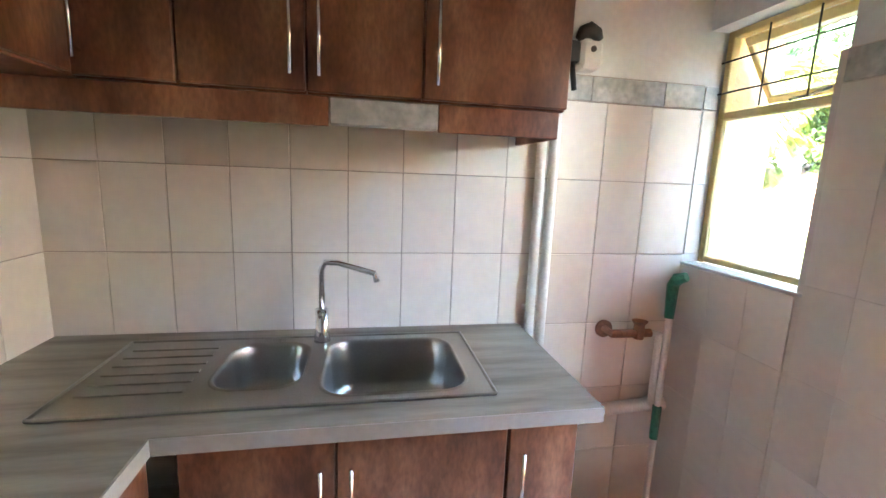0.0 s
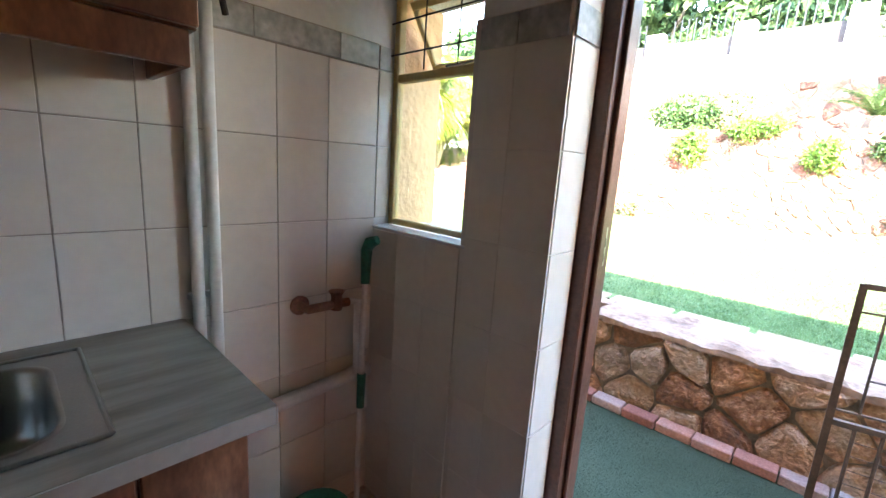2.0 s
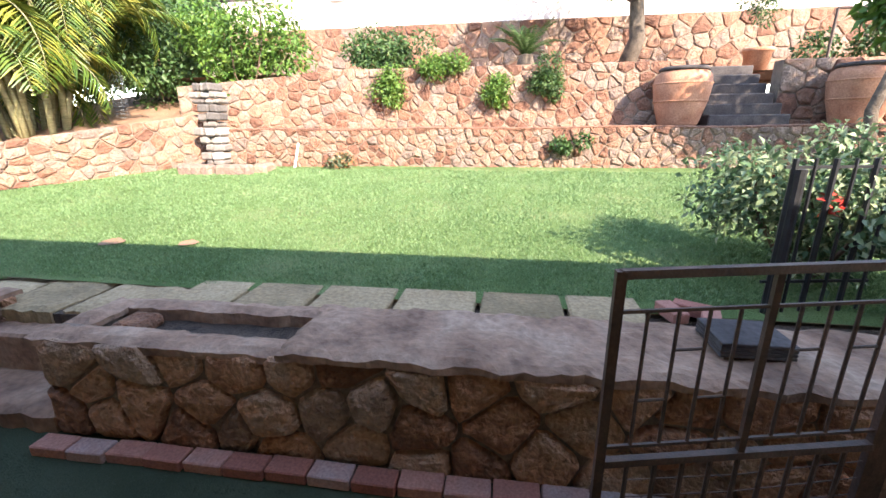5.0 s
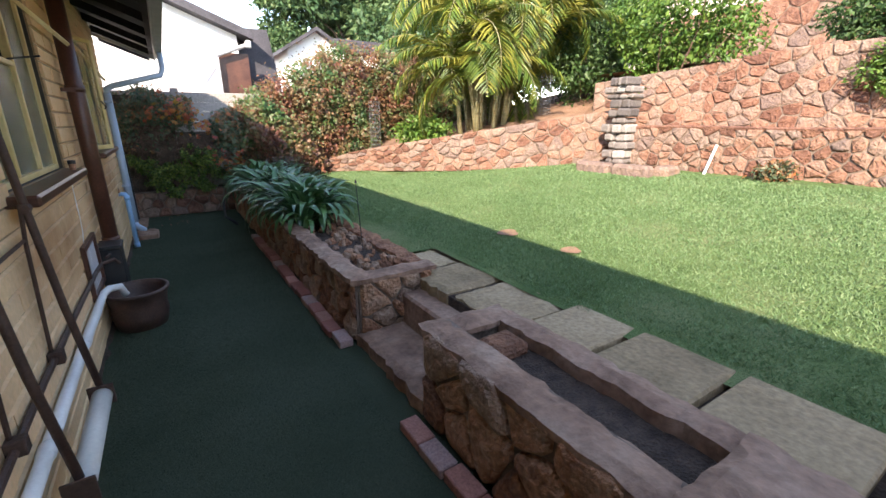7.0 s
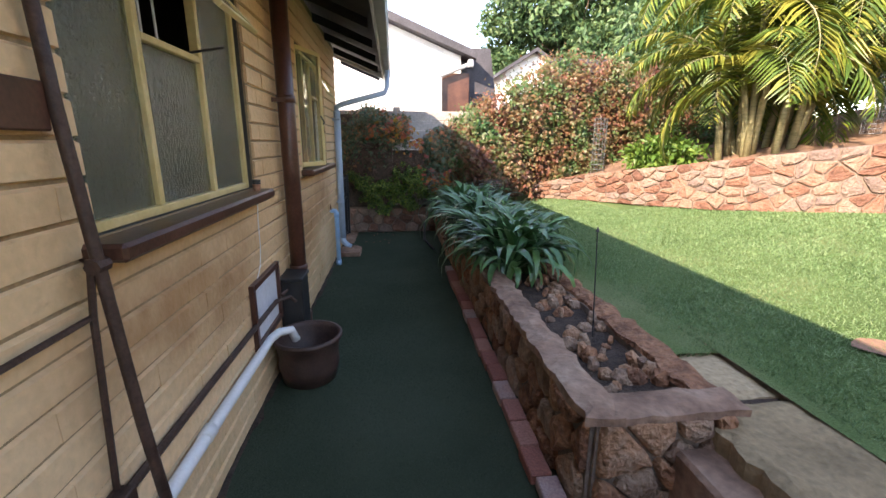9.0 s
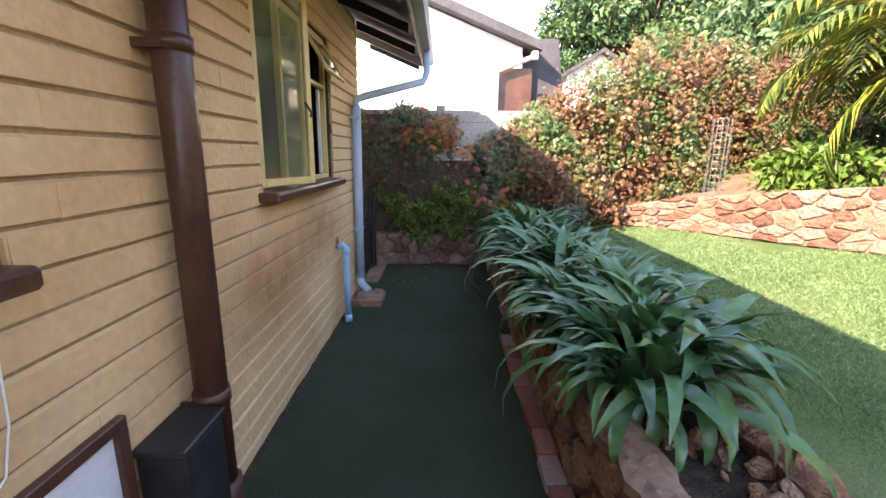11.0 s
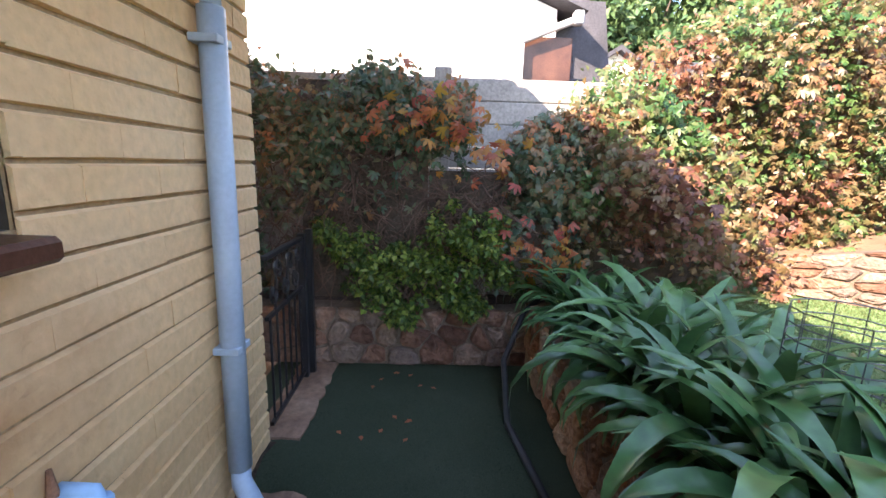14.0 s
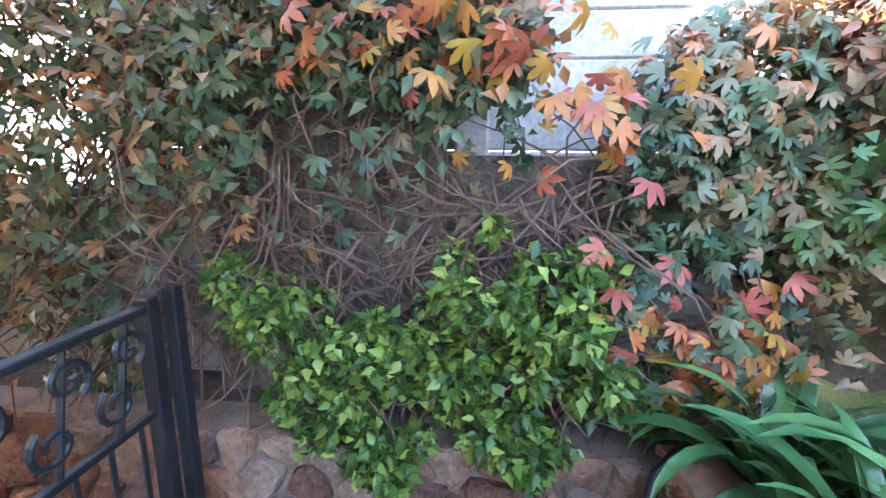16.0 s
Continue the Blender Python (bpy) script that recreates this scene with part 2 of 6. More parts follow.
M["autumn"] = mat("autumn_creeper_leaf", [(0.36, 0.22, 0.04), (0.40, 0.155, 0.045), (0.40, 0.105, 0.055), (0.33, 0.075, 0.06)], 3, 18, 0.42, 0.05, by="island", mix=0.4, thin=0.35)
M["shrub"] = mat("bright_shrub_leaf", [(0.026, 0.060, 0.016), (0.060, 0.125, 0.026), (0.13, 0.21, 0.038), (0.28, 0.34, 0.075)], 3, 20, 0.4, 0.05, by="island", mix=0.5, thin=0.3)
M["twig"] = mat("grey_brown_twig", [(0.080, 0.046, 0.034), (0.16, 0.098, 0.075)], 9, 60, 0.85, 0.4)
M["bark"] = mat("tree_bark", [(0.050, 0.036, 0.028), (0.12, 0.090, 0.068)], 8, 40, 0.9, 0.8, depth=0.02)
M["tree_leaf"] = mat("tree_leaf", [(0.022, 0.055, 0.016), (0.042, 0.090, 0.024), (0.075, 0.125, 0.035)], 0.8, 12, 0.5, 0, by="island", mix=0.7, thin=0.3)
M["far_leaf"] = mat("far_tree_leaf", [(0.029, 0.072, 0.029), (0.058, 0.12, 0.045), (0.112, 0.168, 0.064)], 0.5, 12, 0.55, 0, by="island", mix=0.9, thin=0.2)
M["lime_leaf"] = mat("lime_bush_leaf", [(0.045, 0.105, 0.018), (0.085, 0.17, 0.028), (0.15, 0.23, 0.045)], 1.0, 12, 0.45, 0, by="island", mix=0.6, thin=0.35)
M["rose_leaf"] = mat("pale_rose_leaf", [(0.040, 0.090, 0.040), (0.090, 0.15, 0.070), (0.30, 0.34, 0.20)], 1.6, 12, 0.45, 0, by="island", mix=0.5, thin=0.3)
M["palm_leaf"] = mat("palm_leaflet", [(0.055, 0.105, 0.018), (0.13, 0.18, 0.026), (0.27, 0.25, 0.045)], 0.7, 12, 0.4, 0, by="island", mix=0.5, thin=0.3)
M["palm_stem"] = mat("palm_cane", [(0.17, 0.16, 0.075), (0.30, 0.27, 0.15)], 6, 40, 0.6, 0.2, stretch=(1, 1, 4))
M["iron"] = mat("brown_iron", [(0.035, 0.018, 0.013), (0.075, 0.042, 0.032)], 12, 90, 0.55, 0.25)
M["black_iron"] = mat("black_iron", [(0.010, 0.010, 0.012), (0.022, 0.022, 0.025)], 10, 90, 0.4, 0.1)
M["terracotta"] = mat("terracotta", [(0.30, 0.125, 0.07), (0.42, 0.21, 0.13)], 5, 40, 0.85, 0.3)
M["potbrown"] = mat("brown_glazed_pot", [(0.040, 0.022, 0.018), (0.085, 0.048, 0.038)], 8, 60, 0.5, 0.2)
# darkened so that the tree shade on the garden steps is in the colour
M["stone_with_shade"] = mat("slate_darkened_for_shade", [(0.035, 0.028, 0.028), (0.075, 0.062, 0.060)], 5, 40, 0.9, 0.5)
M["white_stone"] = mat("pale_fountain_stone", [(0.08, 0.068, 0.064), (0.176, 0.152, 0.136), (0.304, 0.28, 0.256)], 8, 40, 0.85, 0.6, by="object", mix=0.6)
M["cream_pvc"] = mat("cream_roller_cover", [(0.58, 0.56, 0.50), (0.68, 0.66, 0.60)], 5, 60, 0.45, 0.05, vary=0.07)
M["precast"] = mat("grey_precast_panel", [(0.25, 0.225, 0.205), (0.33, 0.30, 0.275)], 3, 50, 0.85, 0.2)
M["pinkwall"] = mat("pale_pink_wall", [(0.60, 0.49, 0.45), (0.70, 0.60, 0.56)], 1, 20, 0.8, 0.1, vary=0.07)
M["mesh_wire"] = mat("galvanised_wire", [(0.112, 0.115, 0.119), (0.154, 0.158, 0.161)], 9, 60, 0.45, 0.0, metal=0.7)
M["glass"] = glass_mat("clear_glass")
M["obscure"] = glass_mat("obscure_glass", 0.22, (0.72, 0.76, 0.70), 0.9, 55, 0.10, (0.45, 0.47, 0.34))
M["dusty"] = glass_mat("dusty_glass", 0.012, (0.78, 0.79, 0.68), 0.015, 30, 0.09)
# near-black colour stands in for the lack of light inside the rooms
M["room_shade"] = mat("room_shade_paint", [(0.035, 0.033, 0.030), (0.06, 0.056, 0.05)], 2, 30, 0.9, 0.05)
M["red_flower"] = mat("red_flower", [(0.35, 0.02, 0.015), (0.48, 0.06, 0.04)], 8, 30, 0.5, 0, by="island")
M["earth"] = mat("bare_red_earth", [(0.17, 0.095, 0.06), (0.26, 0.155, 0.10)], 4, 50, 0.95, 0.6)
M["ledge_white"] = mat("white_glazed_sill", [(0.66, 0.67, 0.69), (0.74, 0.75, 0.77)], 3, 40, 0.25, 0.02, vary=0.07)


# ---- mesh helpers ----
def link_bm(name, bm, material, smooth=False):
    me = bpy.data.meshes.new(name)
    bmesh.ops.recalc_face_normals(bm, faces=bm.faces)
    bm.to_mesh(me)
    bm.free()
    me.materials.append(material)
    if smooth:
        for p in me.polygons:
            p.use_smooth = True
    return new(name, me)


def part(name, bm, material, parent, label="", smooth=False):
    ob = link_bm(name, bm, material, smooth)
    ob.parent = parent
    return tagged(ob, label)


def thing(name, label, category, group="", kind=""):
    return tagged(new(name), label, category, group, kind)


def solid(name, bm, material, label, category, kind="", group="", smooth=False):
    return tagged(link_bm(name, bm, material, smooth), label, category, group, kind)


def box(bm, x0, x1, y0, y1, z0, z1, bevel=0.0, m=None):
    vs = [bm.verts.new((x, y, z)) for x in (x0, x1) for y in (y0, y1) for z in (z0, z1)]
    fs = [bm.faces.new([vs[i] for i in f]) for f in ((0, 1, 3, 2), (4, 6, 7, 5), (0, 4, 5, 1), (2, 3, 7, 6), (0, 2, 6, 4), (1, 5, 7, 3))]
    if bevel:
        es = list({e for f in fs for e in f.edges})
        bevelled = bmesh.ops.bevel(bm, geom=es, offset=bevel, segments=1, affect="EDGES", profile=0.5)
        vs = list({v for v in vs if v.is_valid} | set(bevelled["verts"]))
    if m is not None:
        bmesh.ops.transform(bm, matrix=m, verts=vs)
    return bm


def B(x0, x1, y0, y1, z0, z1, bevel=0.0, m=None):
    return box(bmesh.new(), x0, x1, y0, y1, z0, z1, bevel, m)


def tube(bm, pts, radii, seg=8, cap=True):
    pts = [Vector(p) for p in pts]
    if not isinstance(radii, (list, tuple)):
        radii = [radii] * len(pts)
    rings = []
    side = None
    for i, p in enumerate(pts):
        d = (pts[min(i + 1, len(pts) - 1)] - pts[max(i - 1, 0)]).normalized()
        if side is None:
            side = d.orthogonal().normalized()
        else:
            side = (side - d * side.dot(d))
            side = side.normalized() if side.length > 1e-6 else d.orthogonal().normalized()
        up = d.cross(side)
        rings.append([bm.verts.new(p + (side * math.cos(a) + up * math.sin(a)) * radii[i]) for a in (2 * math.pi * k / seg for k in range(seg))])
    for a, b in zip(rings, rings[1:]):
        for k in range(seg):
            bm.faces.new((a[k], a[(k + 1) % seg], b[(k + 1) % seg], b[k]))
    if cap:
        bm.faces.new(rings[0][::-1])
        bm.faces.new(rings[-1])
    return bm


def T(pts, radii, seg=8):
    return tube(bmesh.new(), pts, radii, seg)


def lathe(bm, prof, c, seg=24):
    rings = [[bm.verts.new((c[0] + r * math.cos(2 * math.pi * k / seg), c[1] + r * math.sin(2 * math.pi * k / seg), c[2] + z)) for k in range(seg)] for r, z in prof]
    for a, b in zip(rings, rings[1:]):
        for k in range(seg):
            bm.faces.new((a[k], a[(k + 1) % seg], b[(k + 1) % seg], b[k]))
    bm.faces.new(rings[0][::-1])
    bm.faces.new(rings[-1])
    return bm


def fast_mesh(name, verts, faces, material):
    """A joined mesh from numpy arrays of vertices and equal-sided faces."""
    me = bpy.data.meshes.new(name)
    k = faces.shape[1]
    me.vertices.add(len(verts))
    me.vertices.foreach_set("co", np.ascontiguousarray(verts, dtype=np.float32).ravel())
    me.loops.add(len(faces) * k)
    me.loops.foreach_set("vertex_index", np.ascontiguousarray(faces, dtype=np.int32).ravel())
    me.polygons.add(len(faces))
    me.polygons.foreach_set("loop_start", np.arange(0, len(faces) * k, k, dtype=np.int32))
    me.update(calc_edges=True)
    me.materials.append(material)
    return new(name, me)


def unit(a):
    return a / np.maximum(np.linalg.norm(a, axis=1, keepdims=True), 1e-9)


def leaf_cloud(name, P, D, N, length, width, material, fold=0.12, droop=0.25):
    """One pointed, folded leaf per point P along D, facing N."""
    D = unit(D)
    S = unit(np.cross(D, N))
    N = np.cross(S, D)
    l, w = length.reshape(-1, 1), width.reshape(-1, 1)
    v = np.stack([P, P + D * l * 0.42 + S * w * 0.5 + N * l * fold, P + D * l - N * l * droop, P + D * l * 0.42 - S * w * 0.5 + N * l * fold, P + D * l * 0.5 - N * l * droop * 0.2], axis=1).reshape(-1, 3)
    base = np.arange(len(P)).reshape(-1, 1, 1) * 5
    f = (np.array([[0, 1, 4], [0, 4, 3], [1, 2, 4], [4, 2, 3]]).reshape(1, 4, 3) + base).reshape(-1, 3)
    return fast_mesh(name, v, f, material)


def crown_points(rng, blobs, n, shell=0.55):
    """Points in the outer part of many lumps (centre, radii)."""
    out, nor = [], []
    vol = np.array([b[3] * b[4] * b[5] for b in blobs]) ** 0.667
    counts = rng.multinomial(n, vol / vol.sum())
    for b, k in zip(blobs, counts):
        d = unit(rng.normal(size=(k, 3)))
        r = shell + (1 - shell) * rng.random((k, 1)) ** 0.6
        r = r * (1 + 0.18 * np.sin(d[:, :1] * 7 + d[:, 1:2] * 9 + b[0] * 5))
        out.append(np.array(b[:3]) + d * r * np.array(b[3:6]))
        nor.append(d)
    return np.concatenate(out), np.concatenate(nor)


def lumps(rng, c, R, n, size):
    """Smaller lumps strewn through an ellipsoid of radii R about c."""
    res = []
    for _ in range(n):
        d = rng.normal(size=3)
        d /= np.linalg.norm(d)
        r = rng.random() ** 0.45
        s = size * (0.65 + 0.7 * rng.random())
        res.append((c[0] + d[0] * R[0] * r, c[1] + d[1] * R[1] * r, c[2] + d[2] * R[2] * r, s, s, s * 0.8))
    return res


def leaves(name, rng, blobs, n, size, material, parent=None, shell=0.5, aspect=0.5, droop=0.25):
    P, N = crown_points(rng, blobs, n, shell)
    D = unit(N + rng.normal(size=N.shape) * 0.9 + np.array([0, 0, -0.35]))
    U = unit(N + rng.normal(size=N.shape) * 0.7 + np.array([0, 0, 0.7]))
    l = size * (0.6 + 0.8 * rng.random(n))
    ob = leaf_cloud(name, P, D, U, l, l * aspect, material, droop=droop)
    if parent:
        ob.parent = parent
    tagged(ob, kind="stuff")
    return ob


def star_leaves(name, rng, P, N, size, material, parent):
    """Five leaflets fanned from one stalk, for each point."""
    n = len(P)
    U = unit(N + rng.normal(size=N.shape) * 0.55 + np.array([0, 0, 0.25]))
    A = unit(np.cross(U, rng.normal(size=N.shape)))
    A = unit(A + np.array([0, 0, -0.8]) - U * ((A + np.array([0, 0, -0.8])) * U).sum(1, keepdims=True))
    S = np.cross(U, A)
    s = size * (0.6 + 0.7 * rng.random((n, 1)))
    allv, allf = [], []
    for k, (ang, sc) in enumerate(((-74, 0.68), (-37, 0.9), (0, 1.0), (37, 0.9), (74, 0.68))):
        a = radians(ang)
        D = A * math.cos(a) + S * math.sin(a)
        Q = np.cross(U, D)
        l = s * sc
        allv.append(np.stack([P, P + D * l * 0.40 + Q * l * 0.135 + U * l * 0.05, P + D * l * 0.74 + Q * l * 0.155 - U * l * 0.05, P + D * l - U * l * 0.26, P + D * l * 0.74 - Q * l * 0.155 - U * l * 0.05, P + D * l * 0.40 - Q * l * 0.135 + U * l * 0.05], axis=1))
    v = np.stack(allv, axis=1).reshape(-1, 3)
    q = np.arange(n * 5).reshape(-1, 1) * 6
    # the five leaflets share the stalk's first vertex, so that one leaf is one island
    first = (np.arange(n * 5) // 5 * 5 * 6).reshape(-1, 1)
    f = np.concatenate([first, q + 1, q + 2, q + 3, q + 4, q + 5], axis=1)
    ob = fast_mesh(name, v, f, material)
    ob.parent = parent
    return tagged(ob, kind="stuff")


def twigs(rng, starts, ends, r=0.006, sag=0.15):
    bm = bmesh.new()
    for a, b in zip(starts, ends):
        a, b = Vector(a), Vector(b)
        mid = a.lerp(b, 0.5) + Vector(rng.normal(size=3)) * sag * (b - a).length
        tube(bm, [a, a.lerp(mid, 0.6), mid.lerp(b, 0.4), b], [r, r * 0.85, r * 0.65, r * 0.35], 4, cap=False)
    return bm


# ---- stonework ----
def clip_poly(poly, a, b, c):
    """The part of poly where a*x + b*y <= c."""
    out = []
    for i in range(len(poly)):
        p, q = poly[i], poly[(i + 1) % len(poly)]
        dp, dq = a * p[0] + b * p[1] - c, a * q[0] + b * q[1] - c
        if dp <= 0:
            out.append(p)
        if dp * dq < 0:
            t = dp / (dp - dq)
            out.append((p[0] + (q[0] - p[0]) * t, p[1] + (q[1] - p[1]) * t))
    return out


def stone_cells(rng, L, H, cell, squash=0.66):
    nu, nv = max(1, round(L / cell)), max(1, round(H / (cell * squash)))
    seeds = [((i + 0.5 + rng.uniform(-0.42, 0.42) + (0.5 if j % 2 else 0)) * L / nu, (j + 0.5 + rng.uniform(-0.38, 0.38)) * H / nv) for i in range(nu) for j in range(nv)]
    cells = []
    for i, s in enumerate(seeds):
        near = sorted((q for k, q in enumerate(seeds) if k != i), key=lambda q: (q[0] - s[0]) ** 2 + (q[1] - s[1]) ** 2)[:14]
        poly = [(max(0, s[0] - 2 * cell), 0), (min(L, s[0] + 2 * cell), 0), (min(L, s[0] + 2 * cell), H), (max(0, s[0] - 2 * cell), H)]
        for q in near:
            a, b = q[0] - s[0], q[1] - s[1]
            poly = clip_poly(poly, a, b, (q[0] ** 2 + q[1] ** 2 - s[0] ** 2 - s[1] ** 2) / 2)
            if len(poly) < 3:
                break
        if len(poly) >= 3:
            cells.append(poly)
    return cells


def line_frame(path):
    """A function of the distance along a polyline: the place and the outward side (to its right)."""
    pts = [Vector((*p, 0)) for p in path]
    lens = [(b - a).length for a, b in zip(pts, pts[1:])]
    total = sum(lens)
    nors = [Vector(((b - a).y, -(b - a).x, 0)).normalized() for a, b in zip(pts, pts[1:])]

    def at(u):
        u = min(max(u, 0), total)
        for i, l in enumerate(lens):
            if u <= l or i == len(lens) - 1:
                t = u / l
                nb = nors[i + 1] if t > 0.5 and i + 1 < len(nors) else nors[i - 1] if t < 0.5 and i > 0 else nors[i]
                return pts[i].lerp(pts[i + 1], t), nors[i].lerp(nb, abs(t - 0.5)).normalized()
            u -= l
    return at, total


def stone_wall(name, label, path, bottom, top, cell, material, thick=0.3, gap=0.007, proud=0.035, seed=1, cap=None, kind="structure", parent=None):
    """A wall of separate, rough stones along path, seen from its right side. bottom, top: heights by distance."""
    rng = random.Random(seed)
    at, L = line_frame(path)
    H = max(top(u * L / 20) - bottom(u * L / 20) for u in range(21))
    bm = bmesh.new()
    n = max(2, round(L / 0.25))
    rows = []
    for i in range(n + 1):
        u = L * i / n
        p, nr = at(u)
        zb, zt = bottom(u), top(u) - 0.012 + 0.01 * noise.noise(p * 5)
        rows.append([bm.verts.new((p - nr * d) + Vector((0, 0, z))) for d, z in ((0, zb), (0, zt), (thick, zt), (thick, zb))])
    for a, b in zip(rows, rows[1:]):
        for k in range(4):
            bm.faces.new((a[k], a[(k + 1) % 4], b[(k + 1) % 4], b[k]))
    bm.faces.new(rows[0])
    bm.faces.new(rows[-1][::-1])
    wall = solid(name, bm, M["mortar"], label, "stone wall", kind)
    for poly in stone_cells(rng, L, H, cell):
        cu, cv = sum(p[0] for p in poly) / len(poly), sum(p[1] for p in poly) / len(poly)
        rad = min(math.hypot(p[0] - cu, p[1] - cv) for p in poly)
        if rad < 0.02:
            continue
        cut = []
        for (ax, ay), (bx, by) in zip(poly, poly[1:] + poly[:1]):
            j = 0.05 * rad
            cut.append((ax * 0.85 + bx * 0.15 + rng.uniform(-j, j), ay * 0.85 + by * 0.15 + rng.uniform(-j, j)))
            cut.append((ax * 0.15 + bx * 0.85 + rng.uniform(-j, j), ay * 0.15 + by * 0.85 + rng.uniform(-j, j)))
        poly = [(min(max(q[0], 0.0), L), min(max(q[1], 0.0), H)) for q in cut]
        bm = bmesh.new()
        lift = proud * rng.uniform(0.55, 1.35)
        rings = []
        for shrink, d in ((gap, -0.01), (gap + 0.004, lift * 0.55), (gap + 0.10 * rad + 0.004, lift * 0.92), (gap + 0.34 * rad, lift * 1.08)):
            ring = []
            for pu, pv in poly:
                r = math.hypot(pu - cu, pv - cv)
                k = max(0.2, (r - shrink * 1.25) / r)
                uu, vv = cu + (pu - cu) * k, cv + (pv - cv) * k
                p, nr = at(uu)
                zb = bottom(uu)
                z = zb + vv * (top(uu) - zb) / H
                ring.append(bm.verts.new(p + nr * (d + (rng.uniform(-0.007, 0.007) if d > 0 else 0)) + Vector((0, 0, z))))
            rings.append(ring)
        m = len(poly)
        for a, b in zip(rings, rings[1:]):
            for k in range(m):
                bm.faces.new((a[k], a[(k + 1) % m], b[(k + 1) % m], b[k]))
        p, nr = at(cu)
        zb = bottom(cu)
        mid = bm.verts.new(p + nr * (lift * rng.uniform(0.95, 1.3)) + Vector((0, 0, zb + cv * (top(cu) - zb) / H)))
        for k in range(m):
            bm.faces.new((rings[-1][k], rings[-1][(k + 1) % m], mid))
        part("stone", bm, material, wall)
    if cap:
        bm = bmesh.new()
        rows = []
        n = max(2, round(L / 0.12))
        for i in range(n + 1):
            u = L * i / n
            p, nr = at(u)
            z = top(u)
            o = cap[0] + 0.022 * noise.noise(p * 6) + 0.014 * noise.noise(p * 17)
            rows.append([bm.verts.new(p + nr * d + Vector((0, 0, zz))) for d, zz in ((o - 0.01, z - 0.03), (o, z + 0.005), (o - 0.03, z + 0.022 + 0.008 * noise.noise(p * 9)), (-thick + cap[1], z + 0.020 + 0.006 * noise.noise(p * 11)), (-thick + cap[1] - 0.01 + 0.02 * noise.noise(p * 8), z - 0.03))])
        for a, b in zip(rows, rows[1:]):
            for k in range(5):
                bm.faces.new((a[k], a[(k + 1) % 5], b[(k + 1) % 5], b[k]))
        bm.faces.new(rows[0])
        bm.faces.new(rows[-1][::-1])
        part("cap", bm, cap[2], wall, "rough weathered concrete coping")
    return wall


def rough_block(x0, x1, y0, y1, z0, z1, amp=0.012, step=0.06):
    """A block with an uneven, weathered top and ragged edges."""
    bm = bmesh.new()
    nx, ny = max(2, round((x1 - x0) / step)), max(2, round((y1 - y0) / step))
    g = []
    for i in range(nx + 1):
        row = []
        for j in range(ny + 1):
            x, y = x0 + (x1 - x0) * i / nx, y0 + (y1 - y0) * j / ny
            q = Vector((x * 7, y * 7, z1 * 3))
            rim = i in (0, nx) or j in (0, ny)
            z = z1 + amp * noise.noise(q) + 0.5 * amp * noise.noise(q * 3.1) - (0.016 if rim else 0)
            row.append(bm.verts.new((x + (0.034 * noise.noise(q * 1.7) if i in (0, nx) else 0), y + (0.018 * noise.noise(q * 1.3) if j in (0, ny) else 0), z)))
        g.append(row)
    for i in range(nx):
        for j in range(ny):
            bm.faces.new((g[i][j], g[i + 1][j], g[i + 1][j + 1], g[i][j + 1]))
    rim = [g[i][0] for i in range(nx)] + [g[nx][j] for j in range(ny)] + [g[i][ny] for i in range(nx, 0, -1)] + [g[0][j] for j in range(ny, 0, -1)]
    low = [bm.verts.new((v.co.x, v.co.y, z0)) for v in rim]
    for k in range(len(rim)):
        bm.faces.new((rim[k], low[k], low[(k + 1) % len(rim)], rim[(k + 1) % len(rim)]))
    return bm


def flat(z):
    return lambda u: z


# ---- ground ----
PATIO, LAWN0 = -0.22, 0.24


def lawn_z(x, y):
    return LAWN0 + 0.095 * max(0.0, x - 4.4) + 0.004 * y


def sheet(name, x0, x1, y0, y1, step, f, material, label, category):
    nx, ny = max(1, round((x1 - x0) / step)), max(1, round((y1 - y0) / step))
    X, Y = np.meshgrid(np.linspace(x0, x1, nx + 1), np.linspace(y0, y1, ny + 1), indexing="ij")
    Z = np.vectorize(f)(X, Y)
    idx = np.arange((nx + 1) * (ny + 1)).reshape(nx + 1, ny + 1)
    fs = np.stack([idx[:-1, :-1], idx[1:, :-1], idx[1:, 1:], idx[:-1, 1:]], axis=-1).reshape(-1, 4)
    ob = fast_mesh(name, np.stack([X, Y, Z], -1).reshape(-1, 3), fs, material)
    return tagged(ob, label, category, kind="structure")


sheet("ground", -300, 300, -300, 300, 100, lambda x, y: -0.40, M["earth"], "bare reddish earth reaching the horizon", "ground")
solid("patio", B(1.3, 3.9, -2.6, 10.6, PATIO - 0.12, PATIO), M["turf"], "patio strip covered in dark green artificial turf", "patio", "structure")
sheet("lawn_edge", 3.97, 4.34, 4.45, 12.6, 0.2, lambda x, y: lawn_z(x, y), M["lawn"], "green lawn strip beside the planter", "lawn")
sheet("lawn", 4.34, 10.6, -8, 12.6, 0.25, lambda x, y: lawn_z(x, y) + 0.012 * noise.noise(Vector((x * 1.5, y * 1.5, 0))), M["lawn"], "sloping green lawn beside the patio", "lawn")

